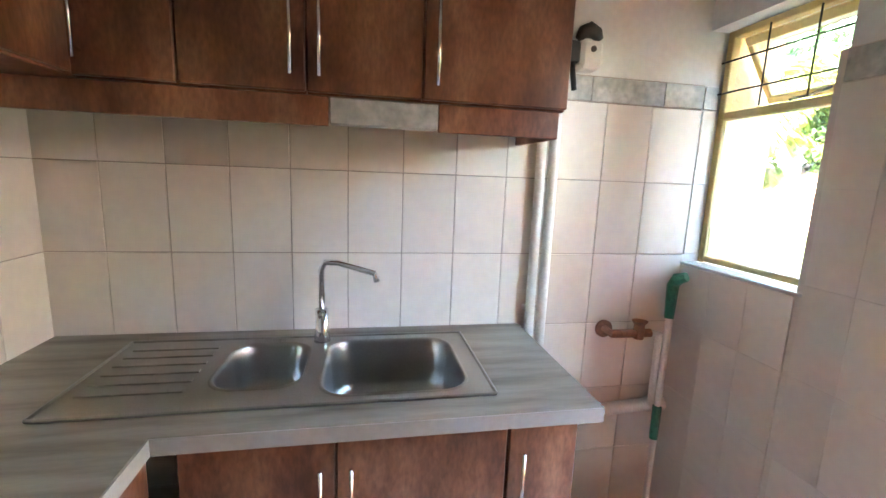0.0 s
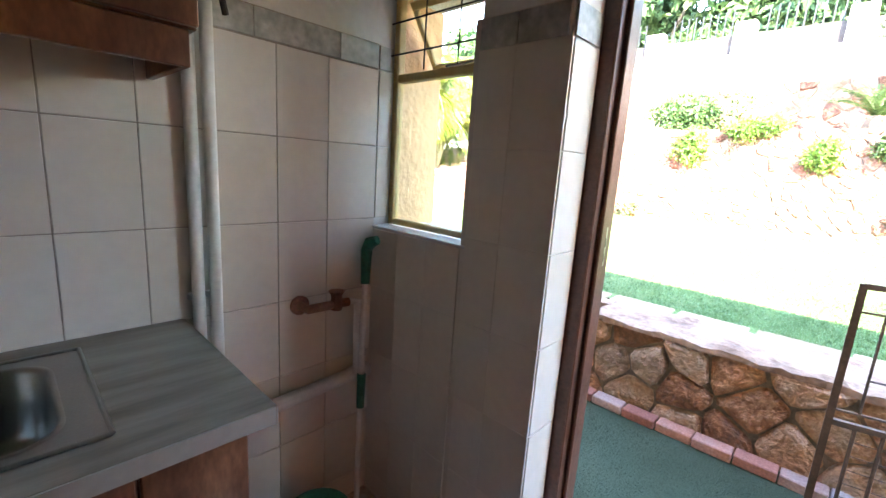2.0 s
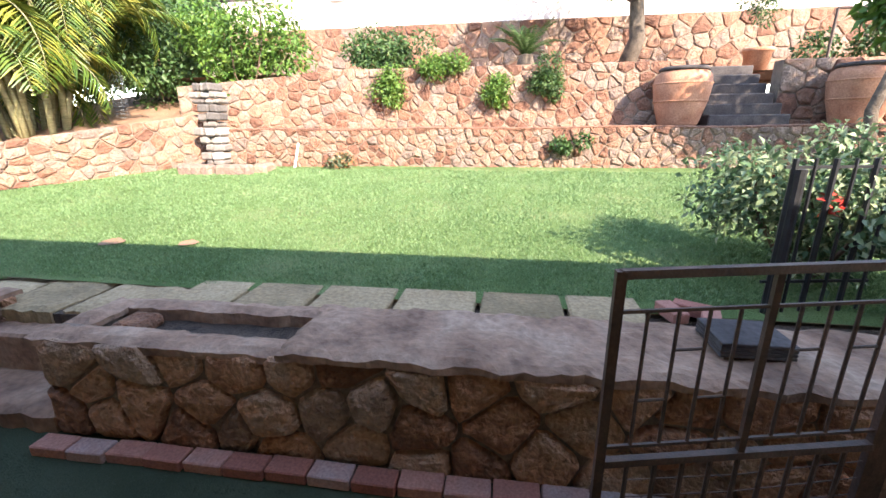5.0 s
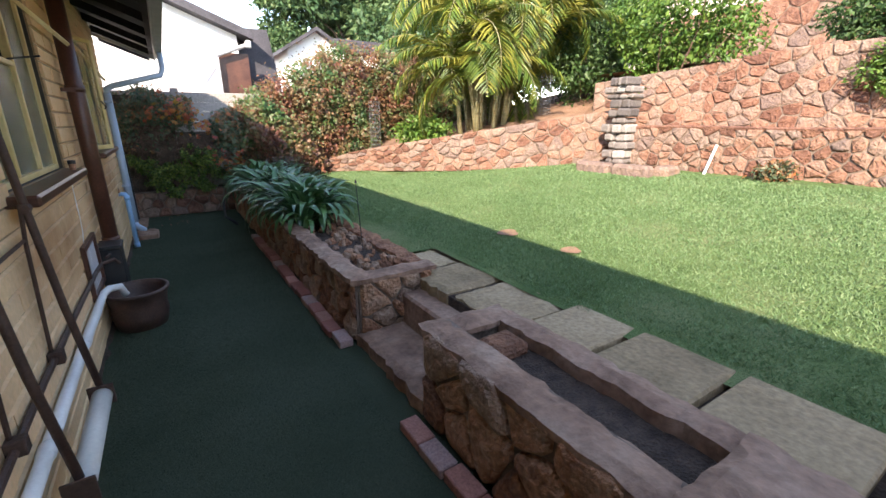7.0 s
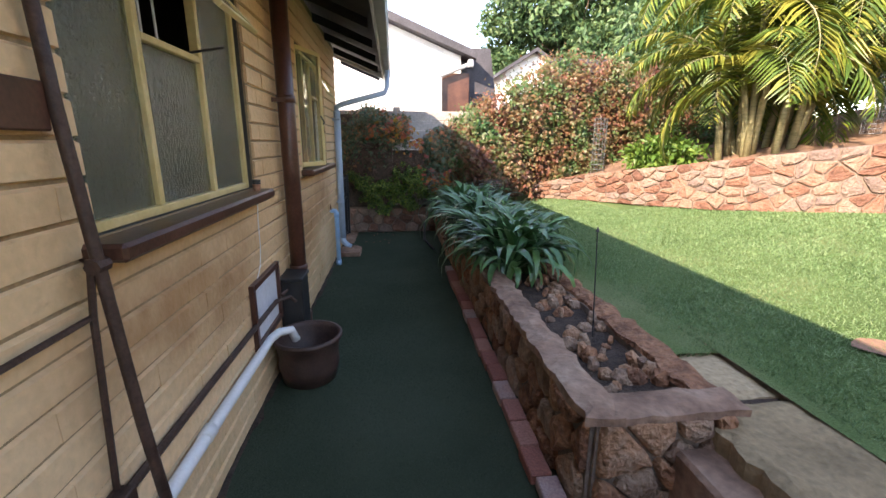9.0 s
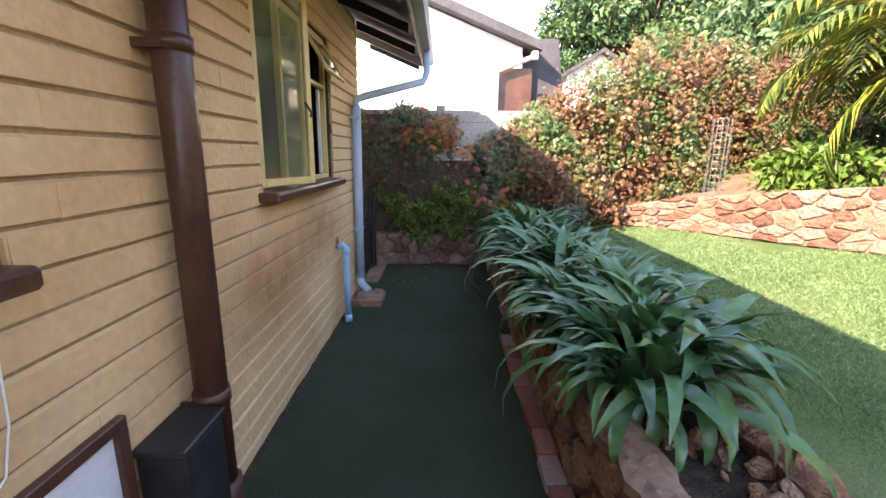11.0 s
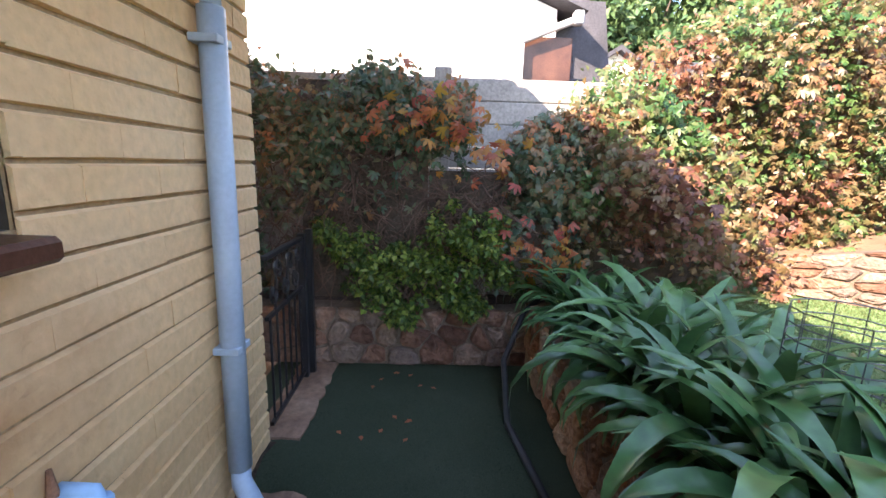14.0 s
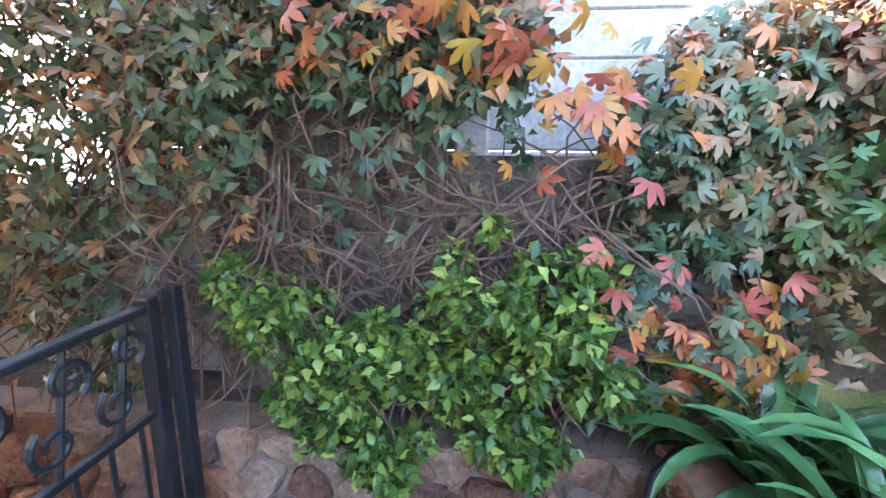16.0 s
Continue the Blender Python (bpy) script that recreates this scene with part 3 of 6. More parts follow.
rng = np.random.default_rng(5)
G = 330000
gx = 4.0 + 5.5 * rng.random(G) ** 1.6
gy = -3.2 + 13.6 * rng.random(G)
keep = ~((gx > 8.9)) & ~((gx < 4.4) & (gy < 4.45)) & ~((gx < 4.5) & (gy < 2.6)) & ~((gy > 8.6) & (gx > 6.0))
gx, gy = gx[keep], gy[keep]
gz = LAWN0 + 0.095 * (gx - 4.4) + 0.004 * gy - 0.004
gp = np.stack([gx, gy, gz], 1)
lean = np.stack([rng.normal(size=len(gx)), rng.normal(size=len(gx)), np.full(len(gx), 1.1)], 1)
lean = unit(lean)
side = unit(np.cross(lean, rng.normal(size=lean.shape)))
hl = (0.022 + 0.026 * rng.random(len(gx)))[:, None]
hw = (0.0034 + 0.004 * (gx - 4.0) / 5)[:, None]
gv = np.stack([gp - side * hw, gp + side * hw, gp + lean * hl], 1).reshape(-1, 3)
tagged(fast_mesh("grass", gv, np.arange(len(gv)).reshape(-1, 3), M["blade"]), "short mown green grass on the lawn", "grass", kind="stuff")

M["fibre"] = mat("turf_fibre", [(0.038, 0.055, 0.035), (0.057, 0.077, 0.052), (0.075, 0.097, 0.069)], 2, 20, 0.8, 0, by="island", mix=0.5, spec=0.15)
F = 150000
fx, fy = 1.62 + 1.5 * rng.random(F), -1.2 + 11.5 * rng.random(F)
fp0 = np.stack([fx, fy, np.full(F, PATIO - 0.001)], 1)
fl = unit(np.stack([rng.normal(size=F), rng.normal(size=F), np.full(F, 1.2)], 1))
fs = unit(np.cross(fl, rng.normal(size=fl.shape)))
fh = (0.007 + 0.007 * rng.random(F))[:, None]
fv = np.stack([fp0 - fs * 0.0022, fp0 + fs * 0.0022, fp0 + fl * fh], 1).reshape(-1, 3)
tagged(fast_mesh("turf_pile", fv, np.arange(len(fv)).reshape(-1, 3), M["fibre"]), "short plastic pile of the artificial turf", "turf", kind="stuff")
for px0, py0, rr0 in ((5.15, 4.25, 0.10), (5.2, 3.45, 0.08)):
    bm = bmesh.new()
    ring = [bm.verts.new((px0 + rr0 * (1 + 0.3 * math.sin(3 * a)) * math.cos(a), py0 + rr0 * 1.2 * math.sin(a), lawn_z(px0 + rr0 * math.cos(a), py0) + 0.018)) for a in (2 * math.pi * k / 14 for k in range(14))]
    bm.faces.new(ring)
    solid("bare_patch", bm, M["earth"], "small bare reddish patch worn in the lawn", "patch", "structure")

# ---- kitchen ----
TW, TH = 0.1815, 0.274
KX0, KX1, KY0, KY1, KF, KC = -0.92, 1.275, -2.6, 1.53, 0.0, 2.45
HOUSE_X = 1.60
solid("floor", B(KX0 - 0.1, HOUSE_X - 0.02, KY0 - 0.1, KY1 + 0.1, -0.25, KF), M["greyfloor"], "plain grey-brown tiled kitchen floor", "floor", "structure")
solid("ceiling", B(KX0 - 0.1, HOUSE_X - 0.05, KY0 - 0.1, KY1 + 0.1, KC, KC + 0.1), M["plaster"], "white plastered kitchen ceiling", "ceiling", "structure")
wall_n = solid("wall_north", B(KX0 - 0.1, HOUSE_X - 0.15, KY1, KY1 + 0.12, -0.2, KC), M["plaster"], "white kitchen wall with cream tiles up to head height", "wall", "structure")
wall_w = solid("wall_west", B(KX0 - 0.12, KX0, KY0, KY1, -0.2, KC), M["plaster"], "white kitchen wall with cream tiles", "wall", "structure")
bm = B(KX0 - 0.1, HOUSE_X - 0.05, KY0 - 0.12, KY0, -0.2, KC)
solid("wall_south", bm, M["plaster"], "plain white plastered kitchen wall", "wall", "structure")


def pierced(name, label, x0, x1, y0, y1, z0, z1, holes, material, kind="structure"):
    """A wall along y with openings (y0, y1, z0, z1) through it."""
    bm = bmesh.new()
    ys = sorted({y0, y1, *(h[0] for h in holes), *(h[1] for h in holes)})
    for a, b in zip(ys, ys[1:]):
        inside = sorted((h[2], h[3]) for h in holes if h[0] <= a and h[1] >= b)
        z = z0
        for lo, hi in inside:
            if lo > z:
                box(bm, x0, x1, a, b, z, lo)
            z = hi
        if z < z1:
            box(bm, x0, x1, a, b, z, z1)
    bmesh.ops.remove_doubles(bm, verts=bm.verts, dist=1e-5)
    return solid(name, bm, material, label, "wall", kind)


DOOR = (-0.08, 0.75, 0.0, 2.08)
KWIN = (1.04, 1.536, 1.165, 2.03)
SWIN = (1.80, 2.50, 1.13, 1.40)
WIN_A = (3.72, 5.24, 1.15, 2.30)
WIN_B = (6.66, 8.22, 1.18, 2.34)
HOLES = [DOOR, KWIN, SWIN, WIN_A, WIN_B]
wall_e = pierced("wall_east", "thick outer house wall, white inside, cream brick outside", KX1, 1.575, -9.0, 1.66, -0.45, 2.85, HOLES[:2], M["plaster"])
# coloured near-black so that the openings read as unlit
pierced("wall_east_rooms", "outer wall of the dim rooms behind the windows", 1.475, 1.575, 1.661, 9.43, -0.45, 2.85, HOLES[2:], M["room_shade"])
joint = pierced("brick_backing", "recessed painted joints of the brick wall", 1.577, 1.590, -9.0, 9.44, -0.45, 2.85, HOLES, M["joint_paint"])


def tile_mesh(w, h, d=0.006, gap=0.0015):
    bm = B(-w / 2 + gap, w / 2 - gap, -d, 0, -h / 2 + gap, h / 2 - gap, min(0.0012, gap))
    me = bpy.data.meshes.new("tile")
    bm.to_mesh(me)
    bm.free()
    me.materials.append(M["tile"])
    return me


MESHES = {}


def lay_tile(parent, w, h, m, material=None, gap=0.0015):
    key = (round(w, 3), round(h, 3), material, gap)
    if key not in MESHES:
        MESHES[key] = tile_mesh(w, h, gap=gap)
        if material:
            MESHES[key].materials[0] = M[material]
    ob = new("tile", MESHES[key])
    ob.matrix_basis = m
    ob.parent = parent


# north wall tiles
grout = part("grout", B(KX0 + 0.001, KX1 - 0.001, KY1 - 0.004, KY1 + 0.001, -0.0, 1.84), M["grout"], wall_n)
z_lines = [0.0, 0.106, 0.380, 0.654, 0.928, 1.202, 1.476, 1.750]
x_first = -0.022 - 5 * TW
cols = [max(KX0, x_first)] + [x_first + TW * k for k in range(1, 13) if x_first + TW * k < KX1 - 0.03] + [KX1]
for xa, xb in zip(cols, cols[1:]):
    for za, zb in zip(z_lines, z_lines[1:]):
        if xb - xa > 0.02 and zb > 0.05:
            lay_tile(wall_n, xb - xa, zb - za, pose((xa + xb) / 2, KY1 - 0.003, (za + zb) / 2))
for k in range(8):
    xa, xb = KX0 + k * 0.29, min(KX0 + (k + 1) * 0.29, KX1)
    if xb > xa:
        lay_tile(wall_n, xb - xa, 0.085, pose((xa + xb) / 2, KY1 - 0.003, 1.795), "marble")
# the north tiles run on into the window recess
for za, zb in ((1.202, 1.476), (1.476, 1.750)):
    lay_tile(wall_n, 0.066, zb - za, pose(KX1 + 0.034, KY1 - 0.003, (za + zb) / 2))
lay_tile(wall_n, 0.066, 0.085, pose(KX1 + 0.034, KY1 - 0.003, 1.795), "marble")
# west wall tiles
part("grout", B(KX0 - 0.001, KX0 + 0.004, -1.0, KY1 - 0.01, 0.0, 1.76), M["grout"], wall_w)
for k in range(13):
    for za, zb in zip(z_lines[3:], z_lines[4:]):
        lay_tile(wall_w, TW, zb - za, pose(KX0 + 0.003, KY1 - 0.012 - TW * (k + 0.5), (za + zb) / 2, 0, 0, 90))
# east wall pier tiles and the door reveal
part("grout", B(KX1 - 0.004, KX1 + 0.001, 0.756, 1.06, 0.0, 1.84), M["pale_grout"], wall_e)
part("grout", B(KX1 - 0.004, KX1 + 0.001, 1.06, KY1 - 0.01, 0.0, 1.16), M["pale_grout"], wall_e)
for za, zb in zip(z_lines, z_lines[1:]):
    lay_tile(wall_e, 0.166, zb - za, pose(KX1 - 0.003, 0.826, (za + zb) / 2, 0, 0, -90), None, 0.0004)
    lay_tile(wall_e, 0.130, zb - za, pose(KX1 - 0.003, 0.974, (za + zb) / 2, 0, 0, -90), None, 0.0004)
    if zb < 1.21:
        for k in range(3):
            lay_tile(wall_e, 0.152, zb - za - (0.04 if zb > 1.1 else 0), pose(KX1 - 0.003, 1.137 + 0.152 * k, (za + zb) / 2 - (0.02 if zb > 1.1 else 0), 0, 0, -90), None, 0.0004)
    lay_tile(wall_e, 0.140, zb - za, pose(1.345, 0.747, (za + zb) / 2, 0, 0, 0))
lay_tile(wall_e, 0.152, 0.085, pose(KX1 - 0.003, 0.833, 1.795, 0, 0, -90), "marble")
lay_tile(wall_e, 0.130, 0.085, pose(KX1 - 0.003, 0.974, 1.795, 0, 0, -90), "marble")
lay_tile(wall_e, 0.140, 0.085, pose(1.345, 0.747, 1.795), "marble")
part("sill_tile", B(KX1 - 0.008, 1.344, 1.043, 1.27, 1.165, 1.175, 0.002), M["ledge_white"], wall_e)
part("sill_tile", B(KX1 - 0.008, 1.344, 1.272, 1.524, 1.165, 1.175, 0.002), M["ledge_white"], wall_e)

# kitchen window: yellow steel frame with an open top hopper and bars
kw = thing("window_1", "yellow painted steel kitchen window with open top hopper", "window", kind="structure")
for a in ((1.04, 1.065, 1.175, 2.03), (1.497, 1.525, 1.175, 2.03), (1.065, 1.497, 1.178, 1.20), (1.065, 1.497, 2.005, 2.03), (1.065, 1.497, 1.715, 1.745)):
    part("frame", B(1.345, 1.38, *a, 0.004), M["yellow_paint"], kw)
for a in ((1.04, 1.047), (1.523, 1.53)):
    part("reveal", B(1.382, 1.60, *a, 1.17, 2.03), M["brick_paint"], kw, "yellow painted outer reveal")
part("pane", B(1.36, 1.364, 1.065, 1.497, 1.20, 1.715), M["glass"], kw).visible_shadow = False
hop = pose(1.385, 1.285, 2.005, 0, -34, 0)
for a in ((-0.012, 0.012, -0.2, 0.2, -0.03, 0.0), (-0.012, 0.012, -0.2, 0.2, -0.26, -0.235), (-0.012, 0.012, -0.2, -0.18, -0.235, -0.03), (-0.012, 0.012, 0.18, 0.2, -0.235, -0.03)):
    part("hopper", B(*a, 0.003, hop), M["yellow_paint"], kw)
part("pane", B(-0.002, 0.002, -0.18, 0.18, -0.235, -0.03, 0, hop), M["glass"], kw).visible_shadow = False
for z in (1.81, 1.92):
    part("burglar_bar", T([(1.33, 1.05, z), (1.33, 1.52, z)], 0.0032, 6), M["black_iron"], kw)
for y in (1.18, 1.34):
    part("burglar_bar", T([(1.33, y, 1.745), (1.33, y, 2.005)], 0.0032, 6), M["black_iron"], kw)
part("stay", T([(1.35, 1.25, 1.75), (1.42, 1.25, 1.77), (1.50, 1.25, 1.80)], 0.005, 6), M["black_iron"], kw)

# cabinets
def bar_handle(parent, x, y, z0, z1):
    h = part("handle", T([(x, y - 0.028, z0), (x, y - 0.028, z1)], 0.005, 8), M["chrome"], parent, "slim chrome bar handle", True)
    for z in (z0 + 0.02, z1 - 0.02):
        part("stud", T([(x, y, z), (x, y - 0.028, z)], 0.004, 6), M["chrome"], h)


def wall_cabinet(x0, x1, y, y1, z0, z1, handle_x, group):
    c = thing("wall_cabinet", "dark stained wooden wall cabinet above the sink", "cabinet", group)
    part("body", B(x0 + 0.001, x1 - 0.001, y + 0.02, y1, z0, z1, 0.002), M["dark_wood"], c)
    d = part("door", B(x0 + 0.002, x1 - 0.002, y, y + 0.018, z0 + 0.004, z1, 0.003), M["dark_wood"], c)
    bar_handle(d, handle_x, y, z0 + 0.035, z0 + 0.235)


for x0, x1, hx in ((-0.62, -0.402, -0.595), (-0.402, -0.112, -0.145), (-0.112, 0.178, -0.078), (0.178, 0.582, 0.212)):
    wall_cabinet(x0, x1, 1.21, KY1 - 0.008, 1.66, 2.40, hx, "wall cabinets over the sink")
corner_cab = thing("corner_cabinet", "dark wooden corner wall cabinet", "cabinet")
part("body", B(KX0 + 0.008, -0.622, 0.75, KY1 - 0.008, 1.66, 2.40, 0.002), M["dark_wood"], corner_cab)
part("door", B(-0.620, -0.602, 0.76, 1.19, 1.665, 2.40, 0.003), M["dark_wood"], corner_cab)
pel = thing("pelmet", "dark wooden pelmet strip holding a pale light fitting", "pelmet")
part("board", B(-0.90, -0.06, 1.225, 1.243, 1.585, 1.658, 0.002), M["dark_wood"], pel)
part("light_fitting", B(-0.058, 0.222, 1.222, 1.262, 1.590, 1.657, 0.004), M["marble"], pel, "pale plastic strip light fitting")
part("board", B(0.224, 0.565, 1.225, 1.243, 1.585, 1.658, 0.002), M["dark_wood"], pel)
part("return", B(0.547, 0.565, 1.245, KY1 - 0.01, 1.585, 1.658, 0.002), M["dark_wood"], pel)


def base_cabinet(x0, x1, y, y1, handle_x, label):
    c = thing("base_cabinet", label, "cabinet", "base cabinets")
    part("body", B(x0 + 0.001, x1 - 0.001, y + 0.02, y1, 0.10, 0.74), M["dark_wood"], c)
    part("rail", B(x0 + 0.001, x1 - 0.001, y + 0.02, y + 0.036, 0.74, 0.895), M["dark_wood"], c)
    part("plinth", B(x0 + 0.001, x1 - 0.001, y + 0.06, y + 0.075, 0.0, 0.10), M["dark_wood"], c)
    d = part("door", B(x0 + 0.003, x1 - 0.003, y, y + 0.018, 0.11, 0.89, 0.003), M["dark_wood"], c)
    bar_handle(d, handle_x, y, 0.62, 0.82)


base_cabinet(-0.36, -0.03, 0.965, KY1 - 0.012, -0.062, "dark stained wooden base cabinet under the sink")
base_cabinet(-0.03, 0.38, 0.965, KY1 - 0.012, 0.005, "dark stained wooden base cabinet under the sink")
base_cabinet(0.38, 0.565, 0.965, KY1 - 0.012, 0.412, "narrow dark wooden base cabinet beside the sink")
leg_cab = thing("base_cabinet", "dark wooden base cabinet under the side worktop", "cabinet", "base cabinets")
part("body", B(KX0 + 0.008, -0.42, -0.8, 0.925, 0.10, 0.895), M["dark_wood"], leg_cab)
part("door", B(-0.418, -0.40, -0.3, 0.94, 0.11, 0.89, 0.003), M["dark_wood"], leg_cab)
part("plinth", B(KX0 + 0.06, -0.47, -0.8, 0.96, 0.0, 0.10), M["dark_wood"], leg_cab)

SX0, SX1, SY0, SY1, CT = -0.655, 0.36, 1.01, 1.435, 0.935
top = thing("worktop", "grey wood-effect laminate worktop, L-shaped, with a pale edge", "worktop")
for a in ((KX0 + 0.008, SX0 + 0.03, 0.93, KY1 - 0.009), (SX1 - 0.03, 0.60, 0.93, KY1 - 0.009), (SX0 + 0.03, SX1 - 0.03, 0.93, SY0 + 0.02), (SX0 + 0.03, SX1 - 0.03, SY1 - 0.02, KY1 - 0.009), (KX0 + 0.008, -0.39, -0.85, 0.93)):
    part("board", B(*a, 0.897, CT), M["counter"], top)
part("edge_strip", B(-0.388, 0.602, 0.926, 0.9295, 0.897, 0.934), M["edge"], top)
part("edge_strip", B(-0.3895, -0.386, -0.85, 0.926, 0.897, 0.934), M["edge"], top)
part("edge_strip", B(0.6005, 0.604, 0.926, KY1 - 0.01, 0.897, 0.934), M["counter"], top)


def round_rect(x0, x1, y0, y1, r, seg=6):
    pts = []
    for cx, cy, a0 in ((x1 - r, y1 - r, 0), (x0 + r, y1 - r, 90), (x0 + r, y0 + r, 180), (x1 - r, y0 + r, 270)):
        pts += [(cx + r * math.cos(radians(a0 + 90 * k / seg)), cy + r * math.sin(radians(a0 + 90 * k / seg))) for k in range(seg + 1)]
    return pts


def bowl(x0, x1, y0, y1, z, depth):
    """A rounded steel basin, open at the top, with a rolled lip and a curved foot."""
    bm = bmesh.new()
    rings = []
    for shrink, dz in ((-0.008, 0.0015), (-0.003, 0.004), (0.001, 0.001), (0.004, -0.008), (0.009, -depth * 0.5), (0.014, -depth * 0.80), (0.022, -depth * 0.92), (0.038, -depth * 0.985), (0.060, -depth)):
        rings.append([bm.verts.new((x, y, z + dz)) for x, y in round_rect(x0 + shrink, x1 - shrink, y0 + shrink, y1 - shrink, max(0.03, 0.072 - 0.4 * max(shrink, 0)))])
    n = len(rings[0])
    for a, b in zip(rings, rings[1:]):
        for k in range(n):
            bm.faces.new((a[k], a[(k + 1) % n], b[(k + 1) % n], b[k]))
    bm.faces.new(rings[-1])
    return bm


sink = thing("kitchen_sink", "stainless steel sink with two bowls and a ribbed drainer", "sink")
bl, br = (-0.345, -0.125, 1.10, 1.385), (-0.072, 0.300, 1.045, 1.388)
bm = bmesh.new()
for loop in (round_rect(SX0, SX1, SY0, SY1, 0.03), round_rect(*bl, 0.072), round_rect(*br, 0.072)):
    vs = [bm.verts.new((x, y, CT + 0.005)) for x, y in loop]
    for k in range(len(vs)):
        bm.edges.new((vs[k], vs[(k + 1) % len(vs)]))
bmesh.ops.triangle_fill(bm, use_beauty=True, use_dissolve=False, edges=bm.edges[:])
part("deck", bm, M["steel"], sink)
for b4, d in ((bl, 0.13), (br, 0.17)):
    part("bowl", bowl(*b4, CT + 0.005, d), M["steel"], sink, "", True)
for k in range(6):
    part("drainer_rib", B(-0.62, -0.39, 1.10 + 0.052 * k, 1.118 + 0.052 * k, CT + 0.004, CT + 0.009, 0.002), M["steel"], sink)
for a in ((SX0, SX1, SY0 - 0.003, SY0 + 0.006), (SX0, SX1, SY1 - 0.006, SY1 + 0.003), (SX0 - 0.003, SX0 + 0.006, SY0, SY1), (SX1 - 0.006, SX1 + 0.003, SY0, SY1)):
    part("rim", B(*a, CT + 0.001, CT + 0.010, 0.003), M["steel"], sink)
for b4 in (bl, br):
    cx, cy = (b4[0] + b4[1]) / 2, (b4[2] + b4[3]) / 2
    part("drain", lathe(bmesh.new(), [(0.0301, 0), (0.030, 0.004), (0.018, 0.002), (0.005, 0.002)], (cx, cy, CT - (0.124 if b4 is bl else 0.164)), 14), M["chrome"], sink)

tap = thing("kitchen_tap", "chrome mixer tap with a thin swan-neck spout", "tap")
tx, ty = -0.098, 1.40
part("body", T([(tx, ty, CT + 0.004), (tx, ty, CT + 0.03), (tx, ty, CT + 0.11)], [0.026, 0.022, 0.020], 14), M["chrome"], tap, "", True)
part("spout", T([(tx, ty, CT + 0.11), (tx, ty, CT + 0.235), (tx + 0.012, ty - 0.005, CT + 0.26), (tx + 0.05, ty - 0.02, CT + 0.262), (tx + 0.16, ty - 0.06, CT + 0.238), (tx + 0.168, ty - 0.063, CT + 0.212)], 0.0095, 10), M["chrome"], tap, "", True)
part("lever", T([(tx, ty - 0.02, CT + 0.10), (tx + 0.005, ty - 0.09, CT + 0.118)], [0.009, 0.006], 8), M["chrome"], tap, "", True)

for x in (0.635, 0.682):
    p = thing("water_pipe", "white painted vertical pipe running up the tiled wall", "pipe", "wall pipes")
    part("tube", T([(x, 1.492, 0.0), (x, 1.492, 2.44)], 0.017, 10), M["pvc"], p, "", True)
    for z in (0.99, 1.78):
        part("clip", B(x - 0.022, x + 0.022, 1.505, 1.524, z, z + 0.02, 0.003), M["pvc"], p)
waste = thing("waste_pipe", "white horizontal waste pipe along the tiled wall", "pipe")
part("tube", T([(0.605, 1.485, 0.56), (1.20, 1.485, 0.59), (1.20, 1.485, 0.68)], 0.026, 10), M["pvc"], waste, "", True)
part("elbow", T([(1.165, 1.485, 0.588), (1.235, 1.485, 0.592)], 0.031, 10), M["pvc"], waste, "", True)
stop = thing("wall_tap", "rusty brown stop tap sticking out of the tiled wall", "tap")
part("pipe", T([(0.96, 1.52, 0.905), (0.96, 1.46, 0.905), (1.12, 1.455, 0.905)], 0.016, 8), M["rust"], stop)
part("valve", T([(1.07, 1.455, 0.885), (1.07, 1.455, 0.94), (1.07, 1.455, 0.955)], [0.02, 0.02, 0.03], 10), M["rust"], stop)
part("flange", T([(0.96, 1.524, 0.905), (0.96, 1.512, 0.905)], 0.035, 14), M["rust"], stop)
part("pipe", T([(1.12, 1.455, 0.905), (1.165, 1.46, 0.90), (1.168, 1.46, 0.60)], 0.015, 8), M["pvc"], stop, "white hose from the tap")
mop = thing("squeegee_mop", "upside-down mop with green head and grip, leaning in the corner", "mop")
b0, b1 = Vector((1.09, 1.33, 0.03)), Vector((1.205, 1.47, 1.09))
part("pole", T([b0, b1], 0.011, 8), M["pvc"], mop, "white metal pole")
part("grip", T([b0.lerp(b1, 0.44), b0.lerp(b1, 0.56)], [0.015, 0.017], 8), M["green_plastic"], mop, "green plastic grip")
part("head", T([b0.lerp(b1, 0.88), b1, b1 + Vector((0.0, -0.02, 0.03)), b1 + Vector((0.012, -0.05, 0.045))], [0.017, 0.022, 0.024, 0.018], 8), M["green_plastic"], mop, "green plastic head")
part("foot", T([b0 + Vector((-0.1, -0.0, 0.0)), b0 + Vector((0.1, 0.0, 0.0))], 0.02, 8), M["green_plastic"], mop)
alarm = thing("wall_device", "small white plastic wall box with a black domed top", "device")
part("case", B(0.735, 0.815, 1.455, 1.526, 1.845, 1.935, 0.012), M["pvc"], alarm)
part("dome", T([(0.735, 1.49, 1.945), (0.75, 1.49, 1.965), (0.775, 1.49, 1.975), (0.80, 1.49, 1.965), (0.815, 1.49, 1.945)], [0.012, 0.022, 0.026, 0.022, 0.012], 10), M["black"], alarm, "black domed cover", True)
part("button", T([(0.775, 1.456, 1.905), (0.775, 1.451, 1.905)], 0.010, 12), M["black"], alarm)
part("socket", B(0.685, 0.734, 1.46, 1.526, 1.86, 1.93, 0.006), M["black"], alarm)
part("cable", T([(0.71, 1.47, 1.86), (0.715, 1.46, 1.80), (0.725, 1.47, 1.775)], 0.009, 8), M["black"], alarm)
bucket = thing("bucket", "dark green plastic bucket standing in the corner on the floor", "bucket")
